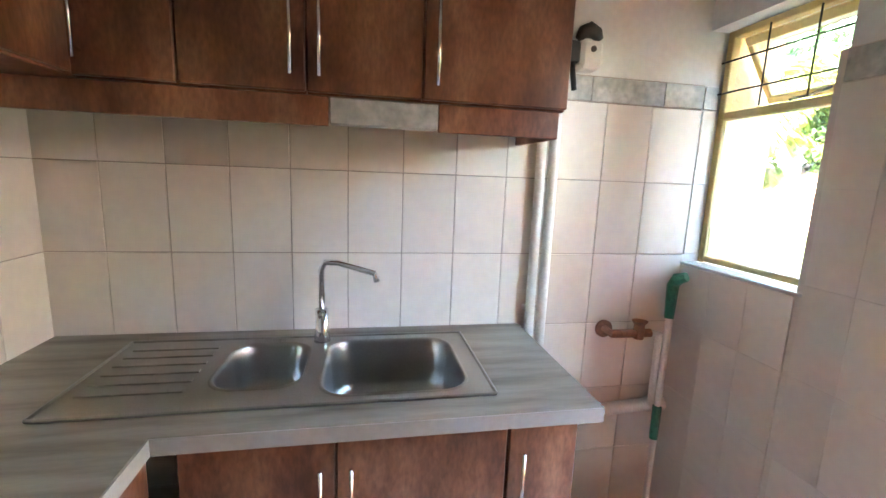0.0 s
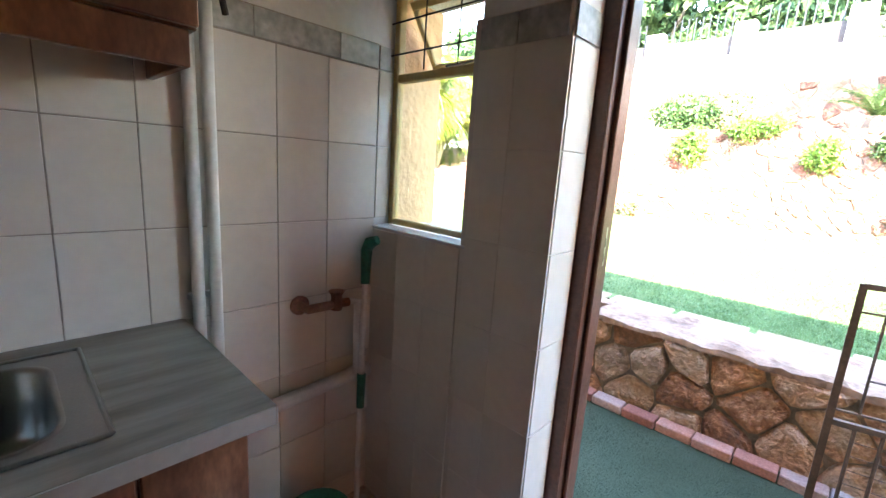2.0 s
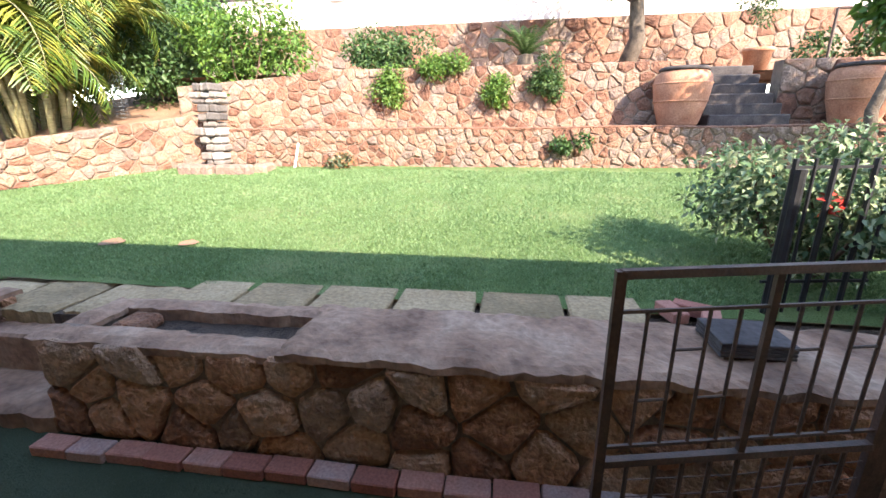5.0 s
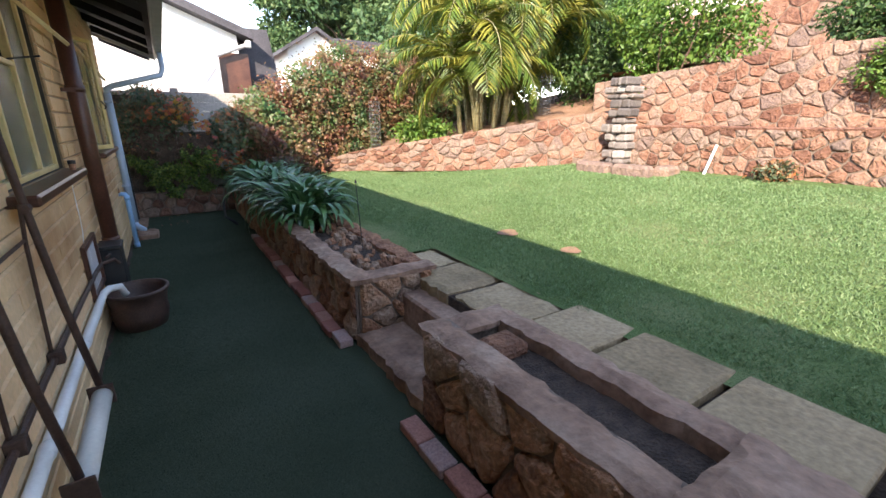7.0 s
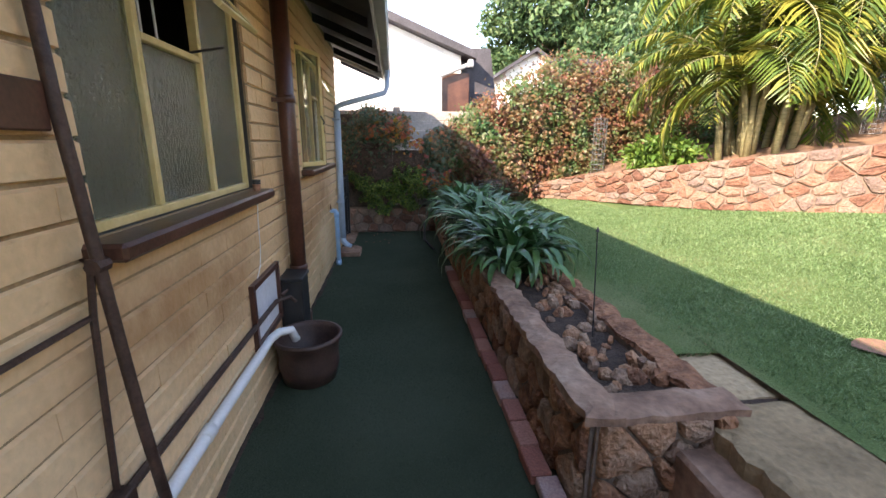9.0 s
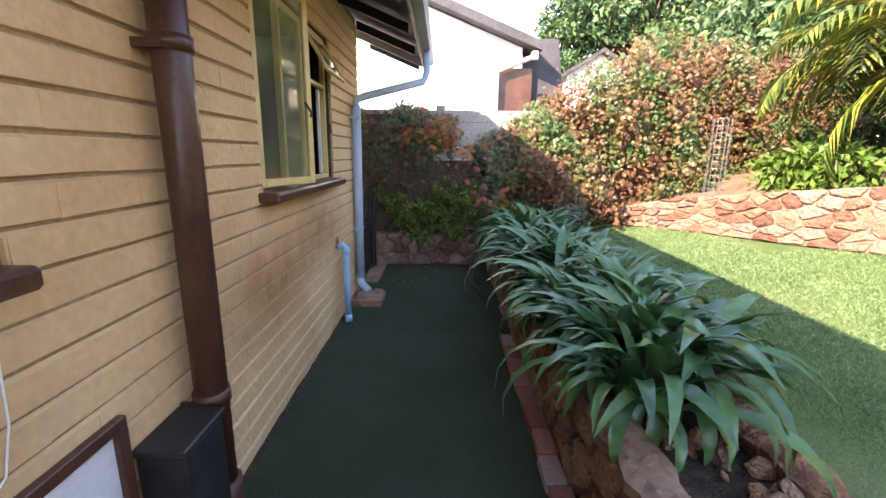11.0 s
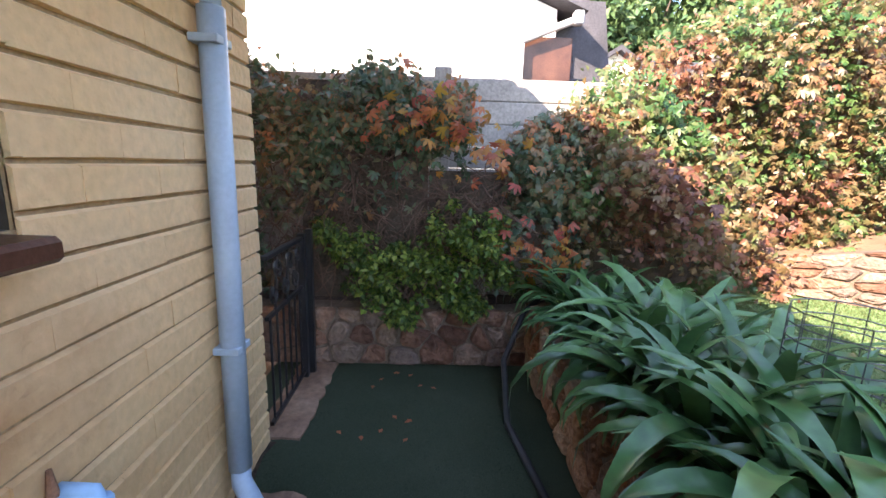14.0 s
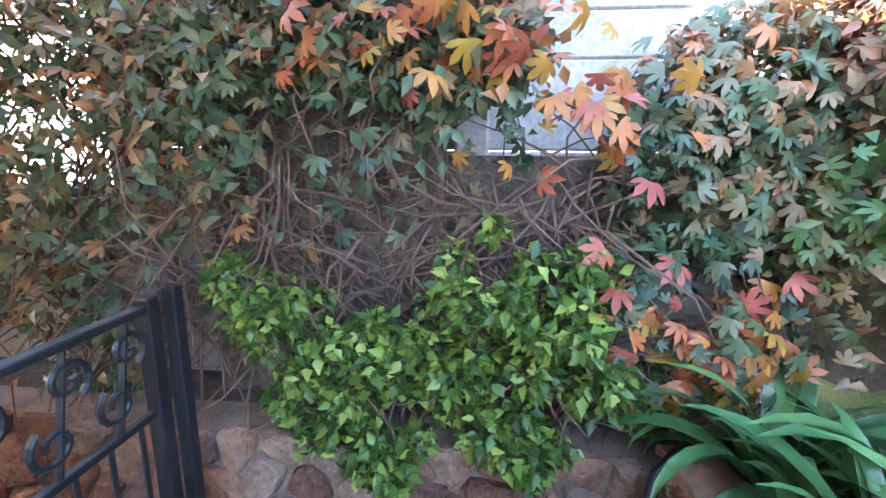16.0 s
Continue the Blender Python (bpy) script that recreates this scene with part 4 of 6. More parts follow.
part("tub", lathe(bmesh.new(), [(0.085, 0), (0.11, 0.2), (0.115, 0.205), (0.105, 0.2), (0.082, 0.012)], (0.93, 1.33, 0.001), 20), M["green_plastic"], bucket, "", True)

# back door frame and leaf
fr = thing("door_1", "brown wooden back door frame with an open orange timber door", "door", kind="structure")
part("jamb", B(1.42, 1.56, 0.70, 0.748, 0.0, 2.08, 0.004), M["frame_brown"], fr)
part("stop", B(1.455, 1.49, 0.685, 0.70, 0.0, 2.04, 0.003), M["frame_brown"], fr)
part("jamb", B(1.500, 1.585, -0.078, -0.024, 0.0, 2.08, 0.004), M["frame_brown"], fr)
part("lintel", B(1.42, 1.56, -0.024, 0.70, 2.03, 2.078, 0.004), M["frame_brown"], fr)
part("threshold", B(1.27, 1.63, -0.078, 0.748, -0.03, 0.006, 0.004), M["concrete"], fr)
strike = part("strike_plate", B(1.495, 1.525, 0.6965, 0.6995, 1.15, 1.27, 0.001), M["steel"], fr)
part("latch_hole", B(1.503, 1.517, 0.695, 0.6968, 1.21, 1.24), M["black"], strike)
part("latch_hole", B(1.503, 1.517, 0.695, 0.6968, 1.165, 1.19), M["black"], strike)
leafm = pose(1.494, -0.035, 0.0, 0, 0, 178)
leaf = part("door_leaf", B(0.0, 0.70, -0.04, 0.0, 0.012, 2.02, 0.003, leafm), M["orange_wood"], fr, "varnished orange tongue-and-groove door leaf")
for k in range(6):
    part("groove_board", B(0.012 + 0.114 * k, 0.120 + 0.114 * k, -0.048, -0.0405, 0.03, 2.0, 0.003, leafm), M["orange_wood"], leaf)
    part("groove_board", B(0.012 + 0.114 * k, 0.120 + 0.114 * k, 0.0005, 0.008, 0.03, 2.0, 0.003, leafm), M["orange_wood"], leaf)
for z in (0.25, 0.99, 1.75):
    part("hinge", B(1.455, 1.499, -0.0265, -0.021, z, z + 0.11, 0.001), M["black_iron"], fr)

# ---- house exterior ----
rb = random.Random(11)
CH, CL = 0.1125, 0.30
BX0, BX1 = 1.586, 1.604


def spans(y0, y1, z0, z1):
    """What is left of y0..y1 beside the openings that the course touches."""
    res = [(y0, y1)]
    for h in HOLES:
        if h[2] < z1 - 0.01 and h[3] > z0 + 0.01:
            nxt = []
            for a, b in res:
                if h[1] <= a or h[0] >= b:
                    nxt.append((a, b))
                else:
                    if h[0] - a > 0.03:
                        nxt.append((a, h[0]))
                    if b - h[1] > 0.03:
                        nxt.append((h[1], b))
            res = nxt
    return res


rest = bmesh.new()
near_bricks = 0
house_wall = thing("painted_brick_wall", "cream-yellow painted brick house wall with rust-coloured stains", "wall", kind="structure")
for j in range(40):
    z0 = -0.36 + CH * j
    if z0 > 2.76:
        break
    for a, b in spans(-9.0, 9.45, z0, z0 + CH):
        y = a
        first = True
        while y < b - 0.01:
            e = min(b, (math.floor((y - (0.5 * CL if j % 2 else 0)) / CL + 1e-6) + 1) * CL + (0.5 * CL if j % 2 else 0))
            if b - e < 0.05:
                e = b
            out = rb.uniform(-0.002, 0.0025)
            near = 6.0 < y < 9.2 and 0.0 < z0 < 1.9 and near_bricks < 300
            bm = bmesh.new() if near else rest
            near_bricks += near
            v = [bm.verts.new(p) for p in ((BX0, y, z0 + 0.004), (BX0, e, z0 + 0.004), (BX0, e, z0 + CH - 0.004), (BX0, y, z0 + CH - 0.004))]
            w = [bm.verts.new((BX1 + out + rb.uniform(-0.002, 0.002), yy, zz + rb.uniform(-0.0025, 0.0025))) for yy, zz in ((y, z0 + 0.010), (e, z0 + 0.010), (e, z0 + CH - 0.014), (y, z0 + CH - 0.014))]
            bm.faces.new(w)
            for k in range(4):
                bm.faces.new((v[k], v[(k + 1) % 4], w[(k + 1) % 4], w[k]))
            if near:
                part("brick", bm, M["brick_paint"], house_wall)
            y = e
tagged(part("brick_courses", rest, M["brick_paint"], house_wall), kind="stuff")
solid("house_end_wall", B(-5.0, 1.572, 9.30, 9.452, -0.45, 2.85), M["brick_paint"], "cream painted end wall of the house", "wall", "structure")
# room shell with the indoor gloom put into its colour
solid("room_wall", B(-1.6, -1.5, 1.66, 9.3, -0.2, 2.6), M["room_shade"], "plain dim inner wall of the rooms behind the windows", "wall", "structure")
solid("room_floor", B(-1.5, 1.47, 1.66, 9.3, -0.2, 0.0), M["room_shade"], "dim room floor behind the windows", "floor", "structure")
solid("room_ceiling", B(-1.6, 1.47, 1.66, 9.3, 2.6, 2.7), M["room_shade"], "dim room ceiling behind the windows", "ceiling", "structure")
solid("room_end_wall", B(-1.5, 1.47, 9.2, 9.298, 0.0, 2.6), M["room_shade"], "dim end wall of the room", "wall", "structure")
solid("room_partition", B(-1.5, 1.47, 1.662, 1.70, 0.0, 2.6), M["room_shade"], "dim partition beside the kitchen", "wall", "structure")

# roof, soffit boards, gutter
EX, EZ, SL = 2.32, 2.58, 0.40
bm = bmesh.new()
pr = [(EX, EZ), (EX, EZ + 0.08), (-2.6, EZ + 0.08 + SL * (EX + 2.6)), (-7.5, EZ - 0.2), (-7.5, EZ - 0.28), (-2.6, EZ + SL * (EX + 2.6))]
ra = [bm.verts.new((x, -9.5, z)) for x, z in pr]
rbv = [bm.verts.new((x, 10.12, z)) for x, z in pr]
for k in range(6):
    bm.faces.new((ra[k], ra[(k + 1) % 6], rbv[(k + 1) % 6], rbv[k]))
bm.faces.new(ra)
bm.faces.new(rbv[::-1])
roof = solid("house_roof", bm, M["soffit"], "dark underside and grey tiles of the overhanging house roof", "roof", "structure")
for k in range(23):
    y = -8.82 + 0.87 * k
    bm = bmesh.new()
    v = [bm.verts.new(p) for p in ((EX - 0.06, y, EZ - 0.002), (EX - 0.06, y, EZ - 0.09), (1.605, y, EZ - 0.09 + SL * (EX - 1.665)), (1.605, y, EZ - 0.002 + SL * (EX - 1.665)))]
    w = [bm.verts.new(p.co + Vector((0, 0.045, 0))) for p in v]
    bm.faces.new(v)
    bm.faces.new(w[::-1])
    for i in range(4):
        bm.faces.new((v[i], v[(i + 1) % 4], w[(i + 1) % 4], w[i]))
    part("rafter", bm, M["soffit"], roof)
part("fascia", B(EX + 0.001, EX + 0.022, -9.5, 10.12, EZ - 0.12, EZ + 0.09, 0.003), M["fascia"], roof, "grey painted fascia board")
bm = bmesh.new()
v = [bm.verts.new(p) for p in ((EX + 0.02, 10.122, EZ - 0.10), (EX + 0.02, 10.122, EZ + 0.10), (-2.6, 10.122, EZ + 0.10 + SL * (EX + 2.62)), (-2.6, 10.122, EZ - 0.10 + SL * (EX + 2.62)))]
w = [bm.verts.new(p.co + Vector((0, 0.022, 0))) for p in v]
bm.faces.new(v)
bm.faces.new(w[::-1])
for i in range(4):
    bm.faces.new((v[i], v[(i + 1) % 4], w[(i + 1) % 4], w[i]))
part("bargeboard", bm, M["fascia"], roof, "grey painted bargeboard")
gut = thing("gutter", "grey square roof gutter along the eave", "gutter")
bm = bmesh.new()
prof = [(EX + 0.025, EZ + 0.045), (EX + 0.027, EZ - 0.065), (EX + 0.115, EZ - 0.065), (EX + 0.135, EZ + 0.05), (EX + 0.129, EZ + 0.05), (EX + 0.110, EZ - 0.058), (EX + 0.034, EZ - 0.058), (EX + 0.031, EZ + 0.045)]
a = [bm.verts.new((x, -9.5, z)) for x, z in prof]
b = [bm.verts.new((x, 10.16, z)) for x, z in prof]
for k in range(8):
    bm.faces.new((a[k], a[(k + 1) % 8], b[(k + 1) % 8], b[k]))
part("channel", bm, M["fascia"], gut)
part("stop_end", B(EX + 0.025, EX + 0.135, 10.152, 10.16, EZ - 0.06, EZ + 0.05), M["fascia"], gut)

dp = thing("downpipe", "grey-blue painted downpipe with a swan neck and angled shoe", "downpipe")
px = 1.665
part("swan_neck", T([(EX + 0.08, 9.35, EZ - 0.06), (EX + 0.08, 9.34, 2.28), (EX + 0.04, 9.29, 2.18), (px + 0.08, 9.04, 1.985), (px, 9.0, 1.94), (px, 8.99, 1.86)], 0.040, 12), M["pipe_blue"], dp, "", True)
part("tube", T([(px, 8.99, 1.88), (px, 8.97, 0.0)], 0.049, 14), M["pipe_blue"], dp, "", True)
part("shoe", T([(px, 8.97, 0.02), (px + 0.01, 8.95, -0.06), (px + 0.11, 8.86, -0.125)], 0.043, 12), M["pipe_blue"], dp, "", True)
for z in (0.55, 1.75):
    part("bracket", B(px - 0.06, px + 0.046, 8.925, 9.04, z, z + 0.03, 0.003), M["pipe_blue"], dp)
solid("splash_block", rough_block(1.63, 1.94, 8.60, 8.98, PATIO, PATIO + 0.085, 0.03, 0.05), M["concrete"], "rough pinkish concrete splash block under the downpipe", "block")
bt = thing("standpipe", "light blue capped waste pipe rising beside the wall", "pipe")
part("tube", T([(1.69, 8.2, PATIO), (1.69, 8.2, 0.50), (1.68, 8.2, 0.535), (1.61, 8.19, 0.545)], 0.030, 12), M["tap_blue"], bt, "", True)
part("collar", T([(1.69, 8.2, PATIO + 0.0), (1.69, 8.2, PATIO + 0.07)], 0.037, 12), M["tap_blue"], bt, "", True)
part("collar", T([(1.69, 8.2, 0.46), (1.69, 8.2, 0.52)], 0.036, 12), M["tap_blue"], bt, "", True)
part("valve", T([(1.62, 8.17, 0.56), (1.62, 8.17, 0.63)], [0.014, 0.006], 8), M["rust"], bt, "small rusty valve stem")
bp = thing("soil_pipe", "thick brown painted soil pipe up the house wall", "pipe")
part("tube", T([(1.69, 5.82, 0.0), (1.69, 5.82, 2.72)], 0.062, 14), M["frame_brown"], bp, "", True)
for z in (0.42, 1.72):
    part("collar", T([(1.69, 5.82, z), (1.69, 5.82, z + 0.05)], 0.070, 14), M["frame_brown"], bp, "", True)
    part("bracket", B(1.604, 1.70, 5.75, 5.765, z, z + 0.03), M["frame_brown"], bp)
part("foot", T([(1.69, 5.82, PATIO), (1.69, 5.82, 0.05)], 0.078, 14), M["frame_brown"], bp, "", True)
bb = thing("gully_box", "black painted metal box round the foot of the pipe", "box")
part("case", B(1.61, 1.775, 5.49, 5.735, PATIO, 0.42, 0.008), M["black"], bb)
part("lid", B(1.605, 1.785, 5.48, 5.74, 0.42, 0.45, 0.006), M["black"], bb)
pot = thing("half_barrel_pot", "low round brown pot standing under a waste pipe", "pot")
part("bowl", lathe(bmesh.new(), [(0.185, 0), (0.212, 0.12), (0.205, 0.19), (0.225, 0.30), (0.240, 0.31), (0.240, 0.335), (0.216, 0.335), (0.210, 0.30), (0.17, 0.06)], (1.845, 5.25, PATIO + 0.001), 32), M["potbrown"], pot, "", True)
part("foot_ring", lathe(bmesh.new(), [(0.18, 0), (0.185, 0.03), (0.17, 0.035)], (1.845, 5.25, PATIO), 28), M["potbrown"], pot)
vent = thing("wall_hatch", "brown timber frame round a cream tiled patch low on the wall", "hatch")
for a in ((4.88, 4.92, 0.17, 0.60), (5.42, 5.46, 0.17, 0.60), (4.92, 5.42, 0.56, 0.60), (4.92, 5.42, 0.17, 0.21)):
    part("frame", B(1.605, 1.635, *a, 0.003), M["frame_brown"], vent)
for a in ((4.92, 5.168), (5.172, 5.42)):
    part("tile", B(1.605, 1.615, *a, 0.21, 0.56, 0.002), M["ledge_white"], vent)
wp = thing("waste_pipe", "white plastic waste pipe along the wall into the pot", "pipe")
part("tube", T([(1.65, 2.1, 0.20), (1.65, 4.0, 0.195), (1.65, 5.06, 0.175), (1.68, 5.16, 0.175), (1.745, 5.21, 0.165), (1.77, 5.23, 0.08)], 0.029, 12), M["pvc"], wp, "", True)
for y in (3.0, 4.05):
    part("collar", T([(1.65, y, 0.197), (1.65, y + 0.07, 0.197)], 0.034, 10), M["pvc"], wp, "", True)
gp = thing("garden_tap", "brown water pipe along the wall ending in a garden tap", "tap")
part("pipe", T([(1.63, 2.1, 0.345), (1.63, 3.3, 0.37), (1.63, 4.2, 0.36), (1.63, 5.1, 0.34), (1.66, 5.25, 0.37)], 0.016, 8), M["iron"], gp)
part("spigot", T([(1.65, 5.22, 0.37), (1.74, 5.28, 0.385), (1.77, 5.30, 0.34)], 0.014, 8), M["iron"], gp)
part("handle", T([(1.70, 5.22, 0.42), (1.72, 5.29, 0.43)], 0.011, 6), M["iron"], gp)

solid("wall_foot_gap", rough_block(1.596, 1.635, 1.9, 9.44, PATIO - 0.05, PATIO + 0.020, 0.006, 0.12), M["soil"], "dark dirt line between the turf and the wall", "gap", "structure")

# fold-down clothes line
air = thing("clothes_airer", "folded brown iron wall clothes line with a cream roller", "clothes line")
for y in (2.90, 3.61):
    part("arm", T([(1.625, y, 2.02), (1.64, y, 1.52), (1.668, y, 1.09), (1.705, y - 0.005, 0.60), (1.757, y - 0.01, 0.12)], 0.017, 10), M["iron"], air, "", True)
    part("stay", T([(1.655, y - 0.012, 1.12), (1.640, y - 0.02, 0.95), (1.618, y - 0.04, 0.37)], 0.010, 6), M["iron"], air)
    part("joint", T([(1.668, y - 0.03, 1.10), (1.668, y + 0.024, 1.10)], 0.022, 8), M["iron"], air)
    part("wall_bracket", B(1.604, 1.665, y - 0.075, y - 0.02, 0.335, 0.40, 0.004), M["iron"], air)
part("crossbar", T([(1.636, 2.88, 0.955), (1.636, 3.60, 0.955)], 0.009, 6), M["iron"], air)
part("roller", T([(1.757, 2.86, 0.085), (1.757, 3.58, 0.085)], 0.046, 20), M["cream_pvc"], air, "cream plastic roller casing", True)
for y in (2.848, 3.58):
    part("end_plate", B(1.70, 1.812, y, y + 0.012, 0.03, 0.145, 0.003), M["iron"], air)
plank = solid("wall_board", B(1.606, 1.632, 2.25, 3.60, 1.455, 1.575, 0.005), M["frame_brown"], "brown painted board fixed along the brick wall", "board")


def house_window(name, hole, label, glass, mullions, transom, x=1.535):
    y0, y1, z0, z1 = hole
    w = thing(name, label, "window", kind="structure")
    part("sill", B(1.46, 1.72, y0 - 0.07, y1 - 0.03, z0 - 0.058, z0 - 0.002, 0.012), M["frame_brown"], w, "brown painted sill")
    for a in ((y0, y0 + 0.035, z0, z1), (y1 - 0.035, y1, z0, z1), (y0 + 0.035, y1 - 0.035, z0, z0 + 0.035), (y0 + 0.035, y1 - 0.035, z1 - 0.035, z1)):
        part("frame", B(x - 0.02, x + 0.02, *a, 0.004), M["yellow_paint"], w)
    ys = [y0 + 0.035] + list(mullions) + [y1 - 0.035]
    for m in mullions:
        part("mullion", B(x - 0.02, x + 0.024, m - 0.016, m + 0.016, z0 + 0.036, z1 - 0.036, 0.004), M["yellow_paint"], w)
    return w, ys


wa, ys = house_window("window_2", WIN_A, "yellow steel window with rippled glass and an open top hopper", "obscure", (4.20, 4.73), True)
for a, b in zip(ys, ys[1:]):
    part("pane", B(1.532, 1.536, a + 0.017, b - 0.017, 1.187, 2.264 if a != 4.20 else 1.80), M["obscure"], wa).visible_shadow = False
part("transom", B(1.515, 1.559, 4.217, 4.713, 1.80, 1.83, 0.004), M["yellow_paint"], wa)
hop = pose(1.555, 4.465, 2.255, 0, -42, 0)
for a in ((-0.012, 0.012, -0.22, 0.22, -0.03, 0.0), (-0.012, 0.012, -0.22, 0.22, -0.43, -0.40), (-0.012, 0.012, -0.22, -0.19, -0.40, -0.03), (-0.012, 0.012, 0.19, 0.22, -0.40, -0.03)):
    part("hopper", B(*a, 0.003, hop), M["yellow_paint"], wa)
part("pane", B(-0.002, 0.002, -0.19, 0.19, -0.40, -0.03, 0, hop), M["obscure"], wa).visible_shadow = False
for y in (4.30, 4.42, 4.54):
    part("burglar_bar", T([(1.46, y, 1.83), (1.46, y, 2.26)], 0.006, 6), M["pvc"], wa)
part("stay", T([(1.53, 4.63, 1.83), (1.70, 4.64, 1.86)], 0.006, 6), M["black_iron"], wa)

wb, ys = house_window("window_3", WIN_B, "yellow steel window with its dusty side sash swung open", "dusty", (7.18, 7.60), False)
part("pane", B(1.532, 1.536, 7.197, 7.583, 1.217, 2.304), M["dusty"], wb).visible_shadow = False
# white strip painted in place of a pane's sky reflection
part("jamb_lining", B(1.492, 1.514, 8.14, 8.184, 1.217, 1.929), M["pvc"], wb, "white strip standing in for sky reflected in a sash pane")
sash = pose(1.560, 6.70, 0, 0, 0, -21)
for a in ((0.0, 0.03, 0.0, 0.035, 1.20, 2.31), (0.0, 0.03, 0.43, 0.475, 1.20, 2.31), (0.0, 0.03, 0.035, 0.43, 1.20, 1.245), (0.0, 0.03, 0.035, 0.43, 2.27, 2.31)):
    part("sash", B(*a, 0.004, sash), M["yellow_paint"], wb)
part("pane", B(0.013, 0.017, 0.035, 0.43, 1.245, 2.27, 0, sash), M["dusty"], wb).visible_shadow = False
part("catch", T([sash @ Vector((0.035, 0.45, 1.62)), sash @ Vector((0.06, 0.43, 1.64)), sash @ Vector((0.05, 0.38, 1.70))], 0.008, 6), M["black_iron"], wb)
for y in (7.88, 8.09):
    part("burglar_bar", T([(1.455, y, 1.35), (1.455, y, 2.31)], 0.006, 6), M["pvc"], wb, "white burglar bar")
for ya, yb, z in ((7.63, 8.14, 1.50), (7.88, 8.09, 1.35), (7.88, 8.09, 1.66), (7.63, 8.14, 1.98)):
    part("burglar_bar", T([(1.455, ya, z), (1.455, yb, z)], 0.006, 6), M["pvc"], wb, "white burglar bar")
part("transom", B(1.515, 1.559, 7.617, 8.184, 1.93, 1.96, 0.004), M["yellow_paint"], wb)
hop = pose(1.56, 7.90, 2.30, 0, -30, 0)
for a in ((-0.012, 0.012, -0.27, 0.27, -0.03, 0.0), (-0.012, 0.012, -0.27, 0.27, -0.36, -0.33), (-0.012, 0.012, -0.27, -0.24, -0.33, -0.03), (-0.012, 0.012, 0.24, 0.27, -0.33, -0.03)):
    part("hopper", B(*a, 0.003, hop), M["yellow_paint"], wb)
part("pane", B(-0.002, 0.002, -0.24, 0.24, -0.33, -0.03, 0, hop), M["dusty"], wb).visible_shadow = False
part("catch", T([(1.56, 8.195, 1.66), (1.59, 8.19, 1.64), (1.60, 8.18, 1.56)], 0.008, 6), M["black_iron"], wb)
wc, ys = house_window("window_4", SWIN, "small low window with a brown sill", "obscure", (), False)
part("pane", B(1.532, 1.536, 1.835, 2.465, 1.165, 1.365), M["obscure"], wc).visible_shadow = False
cup = thing("small_pot", "tiny terracotta pot with a dark lid on the window sill", "pot")
part("cup", lathe(bmesh.new(), [(0.018, 0), (0.024, 0.04), (0.02, 0.042)], (1.66, 5.05, 1.148), 12), M["terracotta"], cup)
part("lid", T([(1.66, 5.05, 1.19), (1.66, 5.05, 1.215)], 0.024, 12), M["black"], cup)

# ---- retaining walls along the patio ----
trough = stone_wall("trough_wall", "rough brown stone retaining wall below a concrete coping and trough", [(3.32, 2.84), (3.31, 1.2), (3.30, -2.4)], flat(PATIO), flat(0.385), 0.30, M["stone_near"], 0.15, seed=3, proud=0.045)
stone_wall("trough_wall_end", "short stone end of the retaining wall beside the step", [(3.84, 2.85), (3.34, 2.85)], flat(PATIO), flat(0.35), 0.22, M["stone_near"], 0.14, seed=4, proud=0.035)
part("coping", rough_block(3.285, 3.47, 1.44, 2.88, 0.335, 0.39), M["concrete"], trough, "rough weathered concrete coping")
part("coping", rough_block(3.47, 3.86, 2.68, 2.87, 0.335, 0.385), M["concrete"], trough)
part("coping", rough_block(3.255, 3.84, -2.4, 1.45, 0.375, 0.425, 0.022, 0.05), M["concrete"], trough, "broad rough concrete wall top")
part("core", B(3.46, 3.80, -2.4, 1.44, 0.05, 0.384), M["mortar"], trough)
part("coping", rough_block(3.72, 3.87, 1.45, 2.70, 0.10, 0.385), M["concrete"], trough)
part("loose_stone", B(3.48, 3.70, 2.40, 2.60, 0.28, 0.37, 0.03, pose(0, 0, 0)), M["stone_near"], trough)
solid("trough_soil", B(3.46, 3.73, 1.46, 2.64, 0.1, 0.30), M["soil"], "dark bare soil in the stone trough", "soil", "structure")

planter = stone_wall("planter_wall", "long rough stone planter wall beside the patio", [(3.27, 10.40), (3.28, 7.0), (3.30, 3.89)], flat(PATIO), flat(0.30), 0.23, M["stone_near"], 0.15, seed=9, proud=0.04)
stone_wall("planter_wall_end", "stone end of the planter beside the step", [(3.32, 3.87), (3.96, 3.87)], flat(PATIO), flat(0.30), 0.20, M["stone_near"], 0.15, seed=10, proud=0.04)
stone_wall("planter_wall_back", "low stone back of the planter along the lawn", [(3.98, 3.89), (3.98, 10.3)], flat(0.10), flat(0.295), 0.22, M["stone_near"], 0.13, seed=11, proud=0.03)
part("coping", rough_block(3.25, 3.43, 3.84, 10.4, 0.285, 0.34, 0.02), M["concrete"], planter, "rough grey concrete coping")
part("coping", rough_block(3.43, 4.01, 3.84, 4.02, 0.285, 0.335), M["concrete"], planter)
part("coping", rough_block(3.85, 4.01, 4.02, 10.3, 0.28, 0.325, 0.03), M["stone_near"], planter, "uneven red stone edge")
solid("planter_soil", B(3.40, 3.85, 4.0, 10.42, 0.0, 0.24), M["soil"], "dark soil filling the stone planter", "soil", "structure")
rs = random.Random(4)
rubble = thing("rubble", "loose reddish stones lying in the planter", "stones", kind="stuff")
